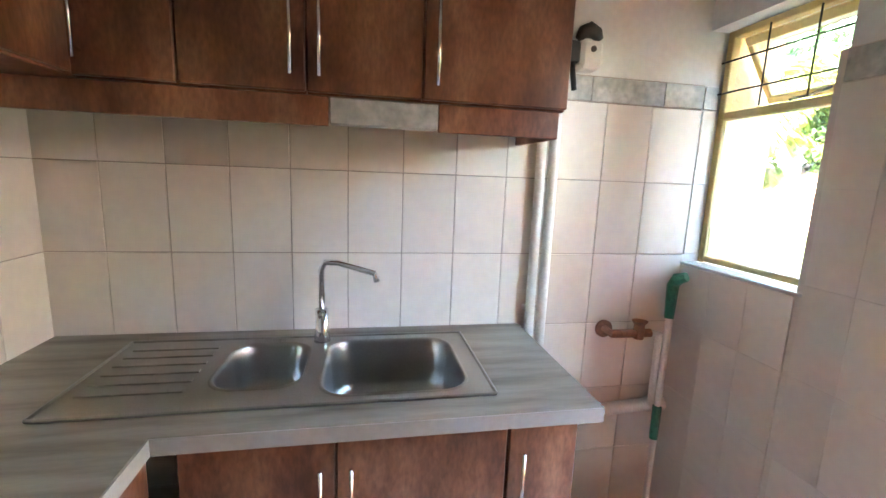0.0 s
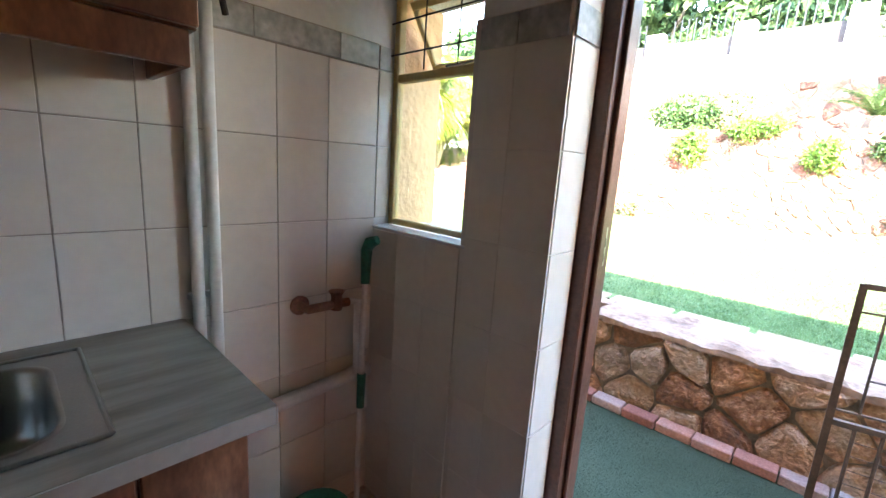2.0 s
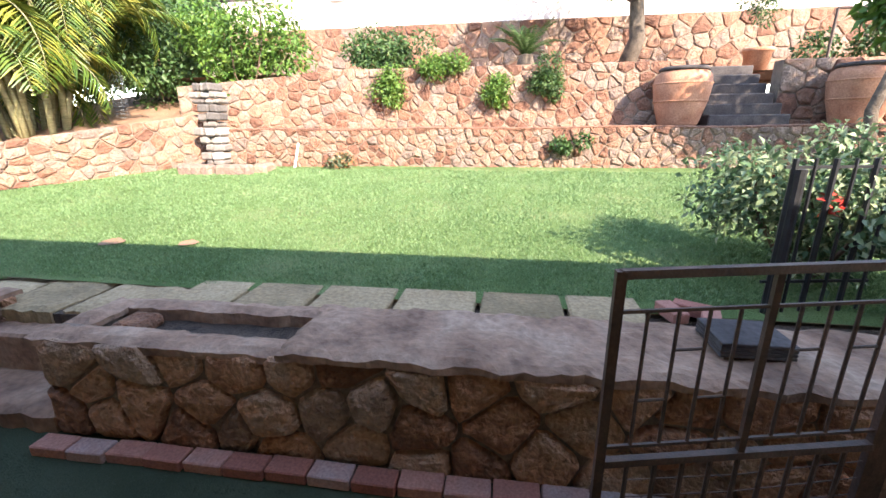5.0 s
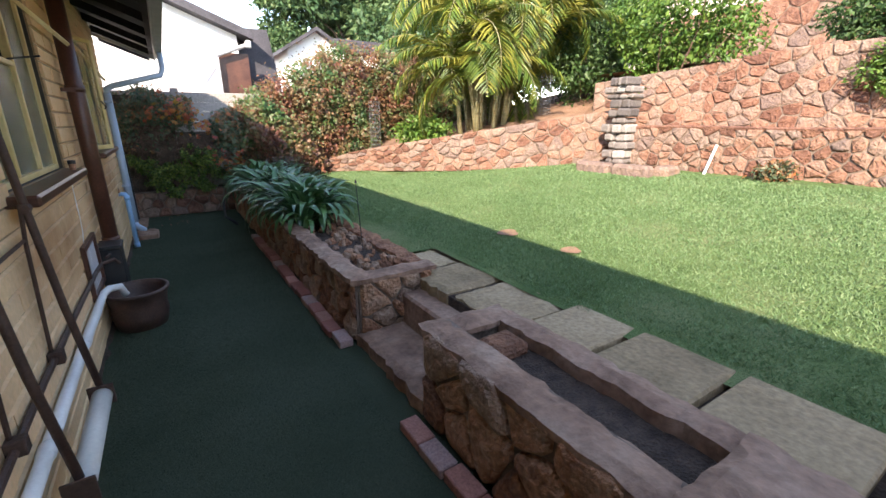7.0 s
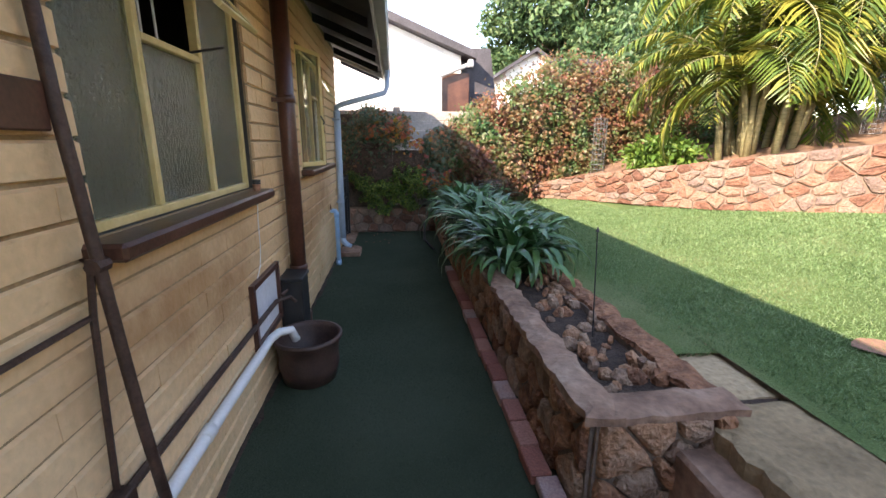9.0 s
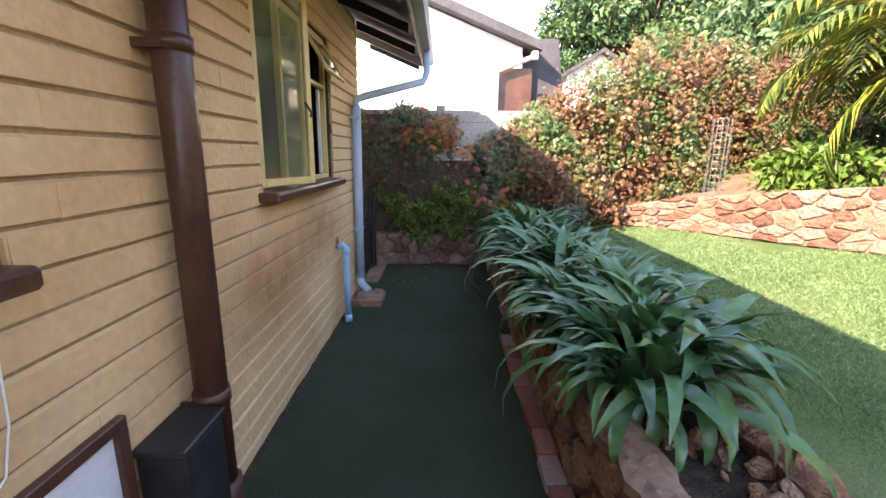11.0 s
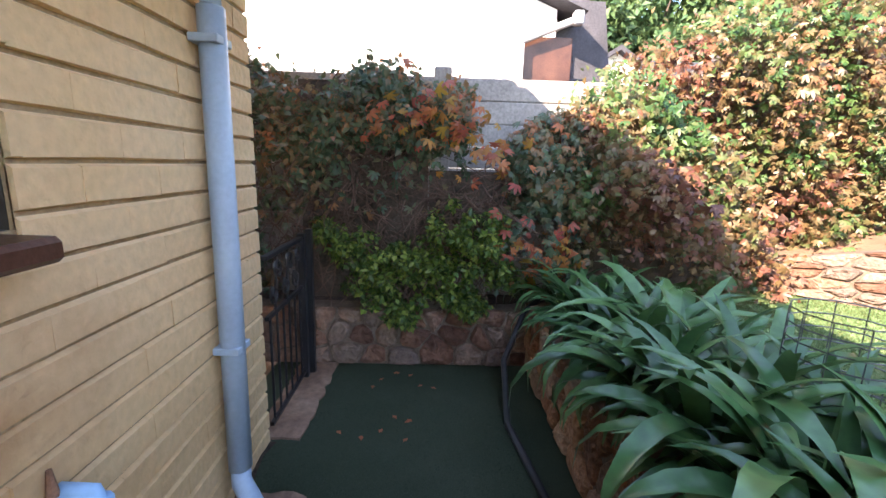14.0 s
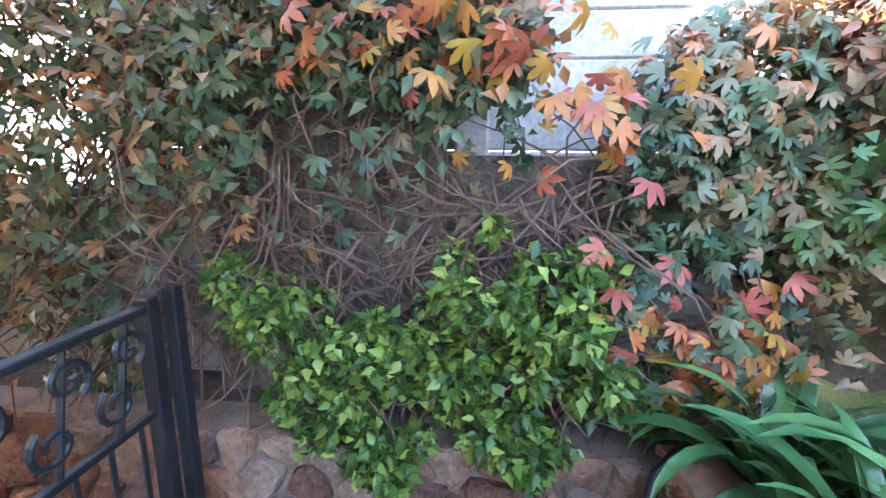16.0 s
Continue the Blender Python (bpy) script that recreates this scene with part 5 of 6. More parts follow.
for k in range(64):
    c = Vector((3.48 + 0.36 * rs.random() ** 0.6, rs.uniform(4.05, 6.0), 0.255))
    s = rs.uniform(0.02, 0.07)
    bm = bmesh.new()
    bmesh.ops.create_icosphere(bm, subdivisions=1, radius=s, matrix=Matrix.Translation(c) @ pose(0, 0, 0, rs.uniform(0, 90), rs.uniform(0, 90), 0) @ Matrix.Diagonal((1.3, 0.9, 0.6, 1)))
    part("stone", bm, M["stone_near"], rubble)
step = thing("garden_step", "concrete garden step between the planters up to the lawn", "step", kind="structure")
part("tread", rough_block(3.29, 3.70, 2.86, 3.86, PATIO, -0.105, 0.008), M["concrete"], step)
part("riser", B(3.68, 3.88, 2.86, 3.86, PATIO, 0.14, 0.018), M["concrete"], step)

rp = random.Random(2)
edging = thing("brick_edging", "row of red and grey clay pavers edging the turf", "edging", kind="structure")
for run in ((3.86, 7.6), (-1.55, 2.66)):
    y = run[0]
    while y < run[1]:
        bm = B(-0.055, 0.055, 0.004, 0.215, 0, 0.062, 0.006)
        ob = part("paver", bm, M["paver"], edging)
        ob.matrix_basis = pose(3.185 + rp.uniform(-0.008, 0.008) + 0.03 * (run[0] < 0) * (1 - (y + 1.5) / 4), y, PATIO + rp.uniform(-0.004, 0.004), 0, 0, rp.uniform(-1.5, 1.5))
        y += 0.219
slabs = thing("slab_path", "row of weathered sandstone-coloured paving slabs along the lawn edge", "paving", kind="structure")
ys = [-0.52, -0.01, 0.57, 1.15, 1.73, 2.28, 2.76]
for a, b in zip(ys, ys[1:]):
    part("slab", B(3.87, 4.53 - 0.02 * a, a + 0.02, b - 0.02, 0.12, 0.262, 0.012), M["slab"], slabs)
part("slab", rough_block(3.88, 4.50, 2.78, 3.40, 0.10, 0.245, 0.016, 0.05), M["slab"], slabs)
part("slab", rough_block(3.85, 4.44, 3.45, 4.02, 0.10, 0.24, 0.016, 0.05), M["slab"], slabs)
part("slab", rough_block(4.04, 4.36, 4.06, 4.55, 0.10, 0.235, 0.016, 0.05), M["slab"], slabs)
part("bedding", B(3.87, 4.36, 2.86, 4.5, 0.0, 0.21), M["soil"], slabs, "dark bedding between the slabs")
part("bedding", B(3.87, 4.40, -2.4, 2.86, 0.0, 0.20), M["soil"], slabs, "dark bedding between the slabs")

# ---- patio end: low stone wall, precast boundary wall, iron gate ----
stone_wall("end_wall", "low red stone wall across the end of the patio", [(-0.6, 10.42), (3.28, 10.42)], flat(PATIO), flat(0.25), 0.21, M["stone"], 0.2, seed=21, proud=0.04)
solid("end_bed", B(-0.6, 4.2, 10.60, 10.85, -0.2, 0.24), M["soil"], "soil bed behind the low stone wall", "soil", "structure")
fence = thing("precast_wall", "grey precast concrete panel wall with posts and sunlit top", "wall", kind="structure")
for px0 in (-3.65, -2.1, -0.55, 1.0, 2.55):
    part("post", B(px0 - 0.07, px0 + 0.07, 10.80, 10.95, -0.3, 2.10, 0.012), M["precast"], fence)
    for k in range(13 if px0 > 0.9 else 8):
        z = -0.28 + 0.178 * k
        part("panel", B(px0 + 0.05, px0 + 1.50, 10.85, 10.895, z + 0.001, z + 0.177, 0.009), M["precast"], fence)
ig = thing("iron_gate", "black wrought iron gate with scrolls beside the house corner", "gate")
gx0 = 1.60
part("post", B(gx0 - 0.025, gx0 + 0.025, 10.13, 10.18, PATIO, 0.86, 0.004), M["black_iron"], ig)
part("post", B(gx0 + 0.01, gx0 + 0.055, 10.20, 10.245, PATIO, 0.88, 0.004), M["black_iron"], ig)
part("top_rail", B(gx0 - 0.02, gx0 + 0.02, 9.5, 10.14, 0.815, 0.84, 0.004), M["black_iron"], ig)
for z in (0.475, PATIO + 0.06):
    part("rail", B(gx0 - 0.012, gx0 + 0.012, 9.5, 10.13, z, z + 0.025, 0.003), M["black_iron"], ig)
for k in range(6):
    y = 9.55 + 0.105 * k
    part("bar", T([(gx0, y, PATIO + 0.07), (gx0, y, 0.48)], 0.008, 6), M["black_iron"], ig)
for yc in (9.66, 9.86, 10.04):
    for s in (1, -1):
        pts = []
        for t in range(17):
            turn, rad = radians(-60 + 27 * t), 0.062 * (1 - t / 22)
            pts.append((gx0, yc + s * (0.028 + rad * math.cos(turn)), 0.66 + s * (0.070 + rad * math.sin(turn))))
        part("scroll", T(pts, 0.0095, 6), M["black_iron"], ig)
    part("scroll_bar", T([(gx0, yc - 0.03, 0.50), (gx0, yc, 0.66), (gx0, yc + 0.03, 0.82)], 0.009, 6), M["black_iron"], ig)
solid("gate_kerb", rough_block(1.50, 1.78, 9.46, 10.40, PATIO - 0.05, PATIO + 0.03, 0.008), M["concrete"], "narrow rough concrete kerb under the iron gate", "kerb", "structure")
hose = thing("garden_pipe", "black plastic pipe lying down the planter corner", "pipe")
part("tube", T([(3.32, 10.36, 0.36), (3.20, 10.30, 0.28), (3.02, 10.05, 0.0), (2.98, 9.6, PATIO + 0.03), (3.08, 8.9, PATIO + 0.02)], 0.022, 8), M["black"], hose, "", True)

cable = thing("wall_cable", "thin white cable hanging down the brick wall", "cable")
part("wire", T([(1.612, 5.19, 1.08), (1.610, 5.17, 0.95), (1.611, 5.16, 0.78), (1.609, 5.13, 0.66), (1.612, 5.02, 0.585), (1.612, 4.97, 0.565)], 0.003, 5), M["pvc"], cable)
lr = np.random.default_rng(15)
for k in range(14):
    lm = leaf_cloud("fallen_leaf", np.array([[1.9 + 0.8 * lr.random(), 9.3 + 0.95 * lr.random(), PATIO + 0.014]]), np.array([[lr.normal(), lr.normal(), 0.02]]), np.array([[0.0, 0.1, 1.0]]), np.array([0.045]), np.array([0.03]), M["autumn"], 0.05, 0.05)
    tagged(lm, "small yellow fallen leaf lying on the turf", "leaf", "fallen leaves")

# ---- strap-leaved plants ----
ra = np.random.default_rng(8)
strap = []
for k in range(7):
    L, W = 0.56 + 0.08 * (k % 3), 0.056 + 0.006 * (k % 4)
    bend = 0.80 + 0.22 * k
    bm = bmesh.new()
    rows, pos, ang = [], Vector((0, 0, 0)), radians(82 - 4 * k)
    n = 9
    for i in range(n + 1):
        t = i / n
        w = W * (0.55 + 0.9 * t) if t < 0.5 else W * max(0.04, (1.0 - ((t - 0.5) / 0.5) ** 2.2))
        nrm = Vector((-math.sin(ang), 0, math.cos(ang)))
        rows.append([bm.verts.new(pos + Vector((0, s * w / 2, 0)) + nrm * (abs(s) * w * 0.16)) for s in (-1, 0, 1)])
        pos = pos + Vector((math.cos(ang), 0, math.sin(ang))) * L / n
        ang -= bend * (0.35 + t) * 2.1 / n
    for a, b in zip(rows, rows[1:]):
        for i in range(2):
            bm.faces.new((a[i], a[i + 1], b[i + 1], b[i]))
    me = bpy.data.meshes.new("strap_leaf")
    bm.to_mesh(me)
    bm.free()
    me.materials.append(M["agap"])
    for p in me.polygons:
        p.use_smooth = True
    strap.append(me)
row_spots = [(3.50 + 0.22 * (i % 2) + ra.uniform(-0.04, 0.04), 5.92 + 0.165 * i + ra.uniform(-0.05, 0.05)) for i in range(27)]
for cx, cy in row_spots:
    pl = thing("strap_leaf_plant", "lush dark green strap-leaved lily plant in the stone planter", "plant", "lily plants in the planter")
    pl.matrix_basis = pose(cx, cy, 0.235, 0, 0, ra.uniform(0, 360))
    for k in range(54):
        lf = new("leaf", strap[(k * 3 + ra.integers(0, 2)) % 7])
        s = ra.uniform(0.85, 1.32) * (0.78 if cy > 9.4 else 1.0)
        lf.matrix_basis = pose(0.02 * math.cos(k * 2.4), 0.02 * math.sin(k * 2.4), 0, ra.uniform(-14, 14), ra.uniform(-16, 8), k * 137.5 + ra.uniform(-15, 15)) @ Matrix.Diagonal((s, s, s, 1))
        lf.parent = pl

# ---- iron garden gate by the door ----
gg = thing("garden_gate", "open rusty brown iron gate with thin bars", "gate")
ga, gb = Vector((2.81, 0.08, 0)), Vector((3.02, -0.84, 0))


def gp_at(t, z):
    return ga.lerp(gb, t) + Vector((0, 0, z + 0.055))


for t in (0.0, 1.0):
    part("upright", T([gp_at(t, -0.185), gp_at(t, 0.985)], 0.020, 4), M["iron"], gg)
part("upright", T([gp_at(0.5, 0.33), gp_at(0.5, 0.975)], 0.014, 4), M["iron"], gg)
for z, r in ((0.975, 0.018), (0.335, 0.018), (-0.175, 0.018), (0.86, 0.007), (0.395, 0.007)):
    part("rail", T([gp_at(0.0, z), gp_at(1.0, z)], r, 4), M["iron"], gg)
for k in range(9):
    t = (k + 1) / 10
    part("bar", T([gp_at(t, -0.17), gp_at(t, 0.325)], 0.008, 6), M["iron"], gg)
    if k != 4:
        part("bar", T([gp_at(t, 0.40), gp_at(t, 0.86)], 0.006, 6), M["iron"], gg)
for k, z in ((0, 0.56), (1, 0.73), (2, 0.56), (5, 0.71), (7, 0.71)):
    part("crosspiece", T([gp_at((k + 1) / 10, z), gp_at((k + 2) / 10, z)], 0.005, 6), M["iron"], gg)
for z in (-0.02, 0.05, 0.12, 0.19, 0.26):
    part("wire", T([gp_at(0.1, z), gp_at(0.5, z - 0.01), gp_at(0.98, z + 0.01)], 0.002, 4), M["iron"], gg)
gf = thing("gate_post", "brown iron gate post with a short fixed fence panel", "post")
part("post", T([(3.05, -0.89, PATIO), (3.05, -0.89, 1.05)], 0.035, 4), M["iron"], gf)
part("rail", T([(3.05, -0.89, 1.02), (3.12, -1.6, 1.02)], 0.018, 4), M["iron"], gf)
part("rail", T([(3.05, -0.89, 0.42), (3.12, -1.6, 0.42)], 0.018, 4), M["iron"], gf)
for k in range(4):
    part("bar", T([(3.07 + 0.015 * k, -1.03 - 0.16 * k, PATIO), (3.07 + 0.015 * k, -1.03 - 0.16 * k, 1.02)], 0.016, 4), M["iron"], gf)
wg = thing("wooden_gate", "dark brown timber board gate beyond the iron post", "gate")
for k in range(5):
    part("board", B(2.62, 2.66, -1.95 + 0.125 * k, -1.835 + 0.125 * k, PATIO + 0.03, 1.10 - 0.05 * abs(k - 2), 0.01), M["frame_brown"], wg)
for z in (0.1, 0.85):
    part("batten", B(2.665, 2.69, -1.95, -1.33, z, z + 0.10, 0.006), M["frame_brown"], wg)
slates = thing("slate_stack", "small stack of grey slates on the wall", "slates")
for k in range(4):
    part("slate", B(3.46, 3.72, -0.86, -0.55, 0.437 + 0.018 * k, 0.452 + 0.018 * k, 0.003, pose(0, 0, 0)), M["stone_with_shade"], slates)
for k, (x, y, a) in enumerate(((4.30, -0.66, 12), (4.36, -0.80, 60), (4.22, -0.86, -20))):
    bk = solid("loose_brick", B(-0.11, 0.11, -0.052, 0.052, 0, 0.07, 0.006, pose(x, y, 0.24, 0, 0, a)), M["paver"], "loose weathered brick lying at the lawn edge", "brick", group="loose bricks")

# ---- far garden terraces ----
stone_wall("lower_terrace_wall", "sunlit red stone terrace wall behind the lawn", [(9.05, 5.55), (9.2, 3.0), (9.3, -2.0), (9.35, -8.5)], flat(0.60), lambda u: 1.36 + 0.01 * math.sin(u * 2), 0.20, M["stone"], 0.3, seed=31, proud=0.026, cap=(0.03, 0.0, M["stone"]))
solid("terrace_bed", B(9.34, 10.75, -8.5, 5.9, 0.3, 1.33), M["earth"], "narrow earth bed between the terrace walls", "bed", "structure")
stone_wall("upper_terrace_wall", "tall sunlit red stone terrace wall", [(9.75, 7.0), (10.35, 5.2), (10.6, 3.0), (10.62, -3.0)], flat(1.0), lambda u: 2.20 + 0.33 * min(1, u / 3.2), 0.27, M["stone"], 0.3, seed=32, proud=0.028)
stone_wall("upper_terrace_wall_2", "tall red stone terrace wall past the steps", [(10.62, -4.4), (10.62, -10.0)], flat(1.0), flat(2.50), 0.36, M["stone"], 0.3, seed=33, proud=0.045)
for nm, xa, ya, yb in (("upper_terrace", 10.7, -3.3, 8.2), ("upper_terrace_2", 12.0, -5.0, -3.3), ("upper_terrace_3", 10.7, -10, -5.0)):
    sheet(nm, xa, 14.7, ya, yb, 0.5, lambda x, y: 2.46 + 0.03 * noise.noise(Vector((x, y, 3))), M["earth"], "planted earth terrace above the stone wall", "terrace")
stone_wall("top_stone_wall", "long sunlit red stone wall on the upper terrace", [(14.5, 9.0), (14.5, -10.0)], flat(2.4), flat(4.12), 0.42, M["stone"], 0.3, seed=34, proud=0.04)
tw = thing("boundary_wall", "pale pink plastered boundary wall with pillars and dark openings", "wall", kind="structure")
part("wall", B(14.9, 15.15, -14, 10, 2.4, 5.02), M["pinkwall"], tw)
for k in range(11):
    y = -13.6 + 2.35 * k
    part("pillar", B(14.82, 15.22, y, y + 0.5, 4.9, 5.85, 0.02), M["pinkwall"], tw)
    part("infill", B(14.98, 15.08, y + 0.5, y + 2.35, 5.02, 5.55, 0.0), M["stone_with_shade"], tw, "dark panel between the pillars")
    for j in range(9):
        part("paling", T([(15.0, y + 0.6 + 0.19 * j, 5.5), (15.0, y + 0.6 + 0.19 * j, 6.2)], 0.02, 4), M["black_iron"], tw)
# the treads' dark colour includes the shade of a tree
st = thing("garden_steps", "slate steps climbing between two clay urns, coloured darker for tree shade", "steps", kind="structure")
for k in range(6):
    part("tread", B(10.0 + 0.30 * k, 10.45 + 0.30 * k, -4.35, -3.05, 1.2, 1.36 + 0.19 * (k + 1), 0.02), M["stone_with_shade"], st)


def urn(x, y):
    u = thing("clay_urn", "large weathered terracotta urn with a dark rim", "urn", "clay urns beside the steps")
    u.matrix_basis = pose(x, y, 1.36)
    part("body", lathe(bmesh.new(), [(0.30, 0), (0.33, 0.05), (0.43, 0.42), (0.47, 0.70), (0.44, 0.85), (0.36, 0.93), (0.345, 0.93), (0.33, 0.80)], (0, 0, 0), 28), M["terracotta"], u, "", True)
    part("rim", lathe(bmesh.new(), [(0.36, 0.915), (0.40, 0.925), (0.405, 0.96), (0.37, 0.985), (0.33, 0.98), (0.33, 0.92)], (0, 0, 0), 28), M["stone_with_shade"], u, "dark weathered rim", True)
    for z in (0.42, 0.71):
        r = 0.435 if z < 0.5 else 0.472
        part("band", lathe(bmesh.new(), [(r - 0.01, z - 0.02), (r + 0.012, z), (r - 0.01, z + 0.02)], (0, 0, 0), 28), M["terracotta"], u, "", True)


urn(10.12, -2.58)
urn(10.12, -5.38)
fp = thing("flower_pot", "terracotta flower pot with a slender shrub on the terrace", "pot")
part("pot", lathe(bmesh.new(), [(0.20, 0), (0.27, 0.42), (0.30, 0.43), (0.30, 0.50), (0.25, 0.50), (0.22, 0.1)], (12.6, -4.9, 2.45), 20), M["terracotta"], fp, "", True)
rf = np.random.default_rng(77)
leaves("foliage", rf, lumps(rf, (12.6, -4.9, 4.0), (0.35, 0.4, 1.0), 16, 0.25), 900, 0.10, M["tree_leaf"], fp, aspect=0.3)

fo = thing("stone_fountain", "stacked pale stone fountain with a low basin", "fountain")
rq = random.Random(6)
z = 0.60
while z < 2.12:
    hh = rq.uniform(0.07, 0.17)
    y0 = 5.50 + rq.uniform(-0.05, 0.05)
    while y0 < 5.84:
        ww = rq.uniform(0.10, 0.24)
        part("stone", B(-0.15 + rq.uniform(-0.05, 0.03), 0.15, 0, ww, 0, hh - 0.012, 0.025, pose(8.94, y0, z, rq.uniform(-4, 4), 0, rq.uniform(-9, 9))), M["white_stone"], fo)
        y0 += ww + 0.01
    z += hh
for a in ((8.30, 8.55, 4.75, 5.4), (8.28, 8.52, 5.45, 6.1), (8.5, 8.9, 6.05, 6.3), (8.5, 8.9, 4.55, 4.8)):
    part("basin_stone", B(*a, 0.58, 0.80, 0.05), M["stone"], fo)
part("ledge", B(8.45, 8.95, 5.2, 6.1, 0.60, 0.70, 0.02), M["stone"], fo)
stick = solid("white_stake", T([(9.0, 4.28, 0.65), (9.1, 4.2, 1.12)], 0.02, 6), M["pvc"], "white stake leaning on the terrace wall", "stake")

PALM_PATH = [(5.3, 10.75), (6.0, 9.75), (6.45, 8.8), (7.0, 7.95), (8.0, 7.15), (8.8, 6.55), (9.3, 5.9)]
stone_wall("palm_bed_wall", "curving sunlit red stone wall round the palm bed", PALM_PATH, lambda u: 0.38 + 0.045 * u, lambda u: 0.74 + 0.15 * u - 0.12 * max(0, 0.8 - u), 0.26, M["stone"], 0.3, seed=35, proud=0.028)
bm = bmesh.new()
fa = [bm.verts.new((x + 0.12, y + 0.12, 0.66 + 0.135 * i)) for i, (x, y) in enumerate(PALM_PATH)]
fb = [bm.verts.new(p) for p in ((6.2, 13.5, 0.8), (8.0, 14.0, 1.1), (10, 14.0, 1.5), (12.0, 13.5, 1.8), (12.5, 11.0, 2.2), (12.5, 9.0, 2.4), (11.0, 7.0, 2.2))]
for i in range(6):
    bm.faces.new((fa[i], fa[i + 1], fb[i + 1], fb[i]))
solid("palm_bed", bm, M["earth"], "bare red earth bed under the palms", "bed", "structure")
rl = np.random.default_rng(55)
for cx, cy, cz, h, r in ((6.28, 10.1, 0.80, 1.10, 0.115), (9.6, 8.2, 1.62, 0.85, 0.12), (3.9, 8.6, 0.28, 0.62, 0.17)):
    cg = thing("wire_cage", "cylinder of galvanised wire mesh round a young plant", "wire cage", "wire mesh cages")
    bm = bmesh.new()
    for k in range(12):
        a = 2 * math.pi * k / 12
        tube(bm, [(cx + r * math.cos(a), cy + r * math.sin(a), cz), (cx + r * math.cos(a), cy + r * math.sin(a), cz + h)], 0.0022, 3, cap=False)
    for j in range(13):
        tube(bm, [(cx + r * math.cos(2 * math.pi * k / 12), cy + r * math.sin(2 * math.pi * k / 12), cz + h * j / 12) for k in range(13)], 0.003, 3, cap=False)
    part("mesh", bm, M["mesh_wire"], cg)
spike = thing("garden_spike", "thin black metal garden spike in the planter", "spike")
part("rod", T([(3.72, 4.75, 0.23), (3.70, 4.78, 0.92)], 0.004, 6), M["black_iron"], spike)
part("finial", T([(3.70, 4.78, 0.92), (3.70, 4.78, 0.95)], [0.014, 0.004], 6), M["black_iron"], spike)

# ---- palms ----
pal = np.random.default_rng(12)


def frond_mesh(L, droop, seed):
    r = np.random.default_rng(seed)
    n = 34
    t = np.linspace(0.12, 1, n)
    ang = 1.1 - droop * t
    sx = np.cumsum(np.cos(ang)) * L / n
    sz = np.cumsum(np.sin(ang)) * L / n
    P = np.stack([sx, np.zeros(n), sz], 1)
    dirs = np.stack([np.cos(ang), np.zeros(n), np.sin(ang)], 1)
    pts, ds, ns, ls = [], [], [], []
    for s in (-1, 1):
        d = dirs * 0.75 + np.array([0, s * 1.0, 0]) + np.array([0, 0, -0.25]) + r.normal(size=(n, 3)) * 0.07
        pts.append(P)
        ds.append(d)
        ns.append(np.stack([-np.sin(ang), np.zeros(n) + s * 0.25, np.cos(ang)], 1))
        ls.append(L * 0.27 * np.sin(np.clip(t * 0.95 + 0.08, 0, 1) * math.pi) ** 0.6 + 0.04)
    return np.concatenate(pts), np.concatenate(ds), np.concatenate(ns), np.concatenate(ls), P


frond_data = []
for k in range(5):
    P, D, N, Ls, spine = frond_mesh(1.75 + 0.15 * k, 1.5 + 0.36 * k, 40 + k)
    ob = leaf_cloud("frond", P, D, N, Ls, np.full(len(Ls), 0.036), M["palm_leaf"], fold=0.02, droop=0.22)
    rb_ob = link_bm("rachis", T([tuple(p) for p in spine[::3]], [0.014 * (1 - 0.08 * i) for i in range(len(spine[::3]))], 5), M["palm_stem"])
    frond_data.append((ob.data, rb_ob.data))
    bpy.data.objects.remove(ob)
    bpy.data.objects.remove(rb_ob)
pm = thing("palm_clump", "clump of golden cane palms with arching yellow-green fronds", "palm")
pc = Vector((8.4, 9.0, 1.15))
for k in range(17):
    a = pal.uniform(0, 2 * math.pi)
    base = pc + Vector((math.cos(a), math.sin(a), 0)) * pal.uniform(0.1, 0.5)
    out = Vector((math.cos(a), math.sin(a), 0)) * pal.uniform(0.2, 0.9)
    H = pal.uniform(1.2, 2.9)
    topp = base + out + Vector((0, 0, H))
    part("cane", T([base, base + out * 0.25 + Vector((0, 0, H * 0.4)), base + out * 0.6 + Vector((0, 0, H * 0.75)), topp], [0.06, 0.052, 0.045, 0.036], 8), M["palm_stem"], pm, "", True)
    for j in range(7):
        fd = frond_data[(k + j) % 5]
        m = Matrix.Translation(topp + Vector((0, 0, -0.1))) @ pose(0, 0, 0, 0, 0, j * 61 + pal.uniform(-20, 20)) @ pose(0, 0, 0, 0, pal.uniform(-22, 22), 0)
        f = new("frond", fd[0])
        f.matrix_basis = m
        f.parent = pm
        rr = new("rachis", fd[1])
        rr.parent = f

# ---- creepers, hedges, shrubs ----
hg = np.random.default_rng(21)


def along(path, n, rng):
    pts = np.array(path, dtype=float)
    seg = np.linalg.norm(np.diff(pts[:, :2], axis=0), axis=1)
    cum = np.concatenate([[0], np.cumsum(seg)])
    u = rng.random(n) * cum[-1]
    return np.stack([np.interp(u, cum, pts[:, k]) for k in range(pts.shape[1])], 1)


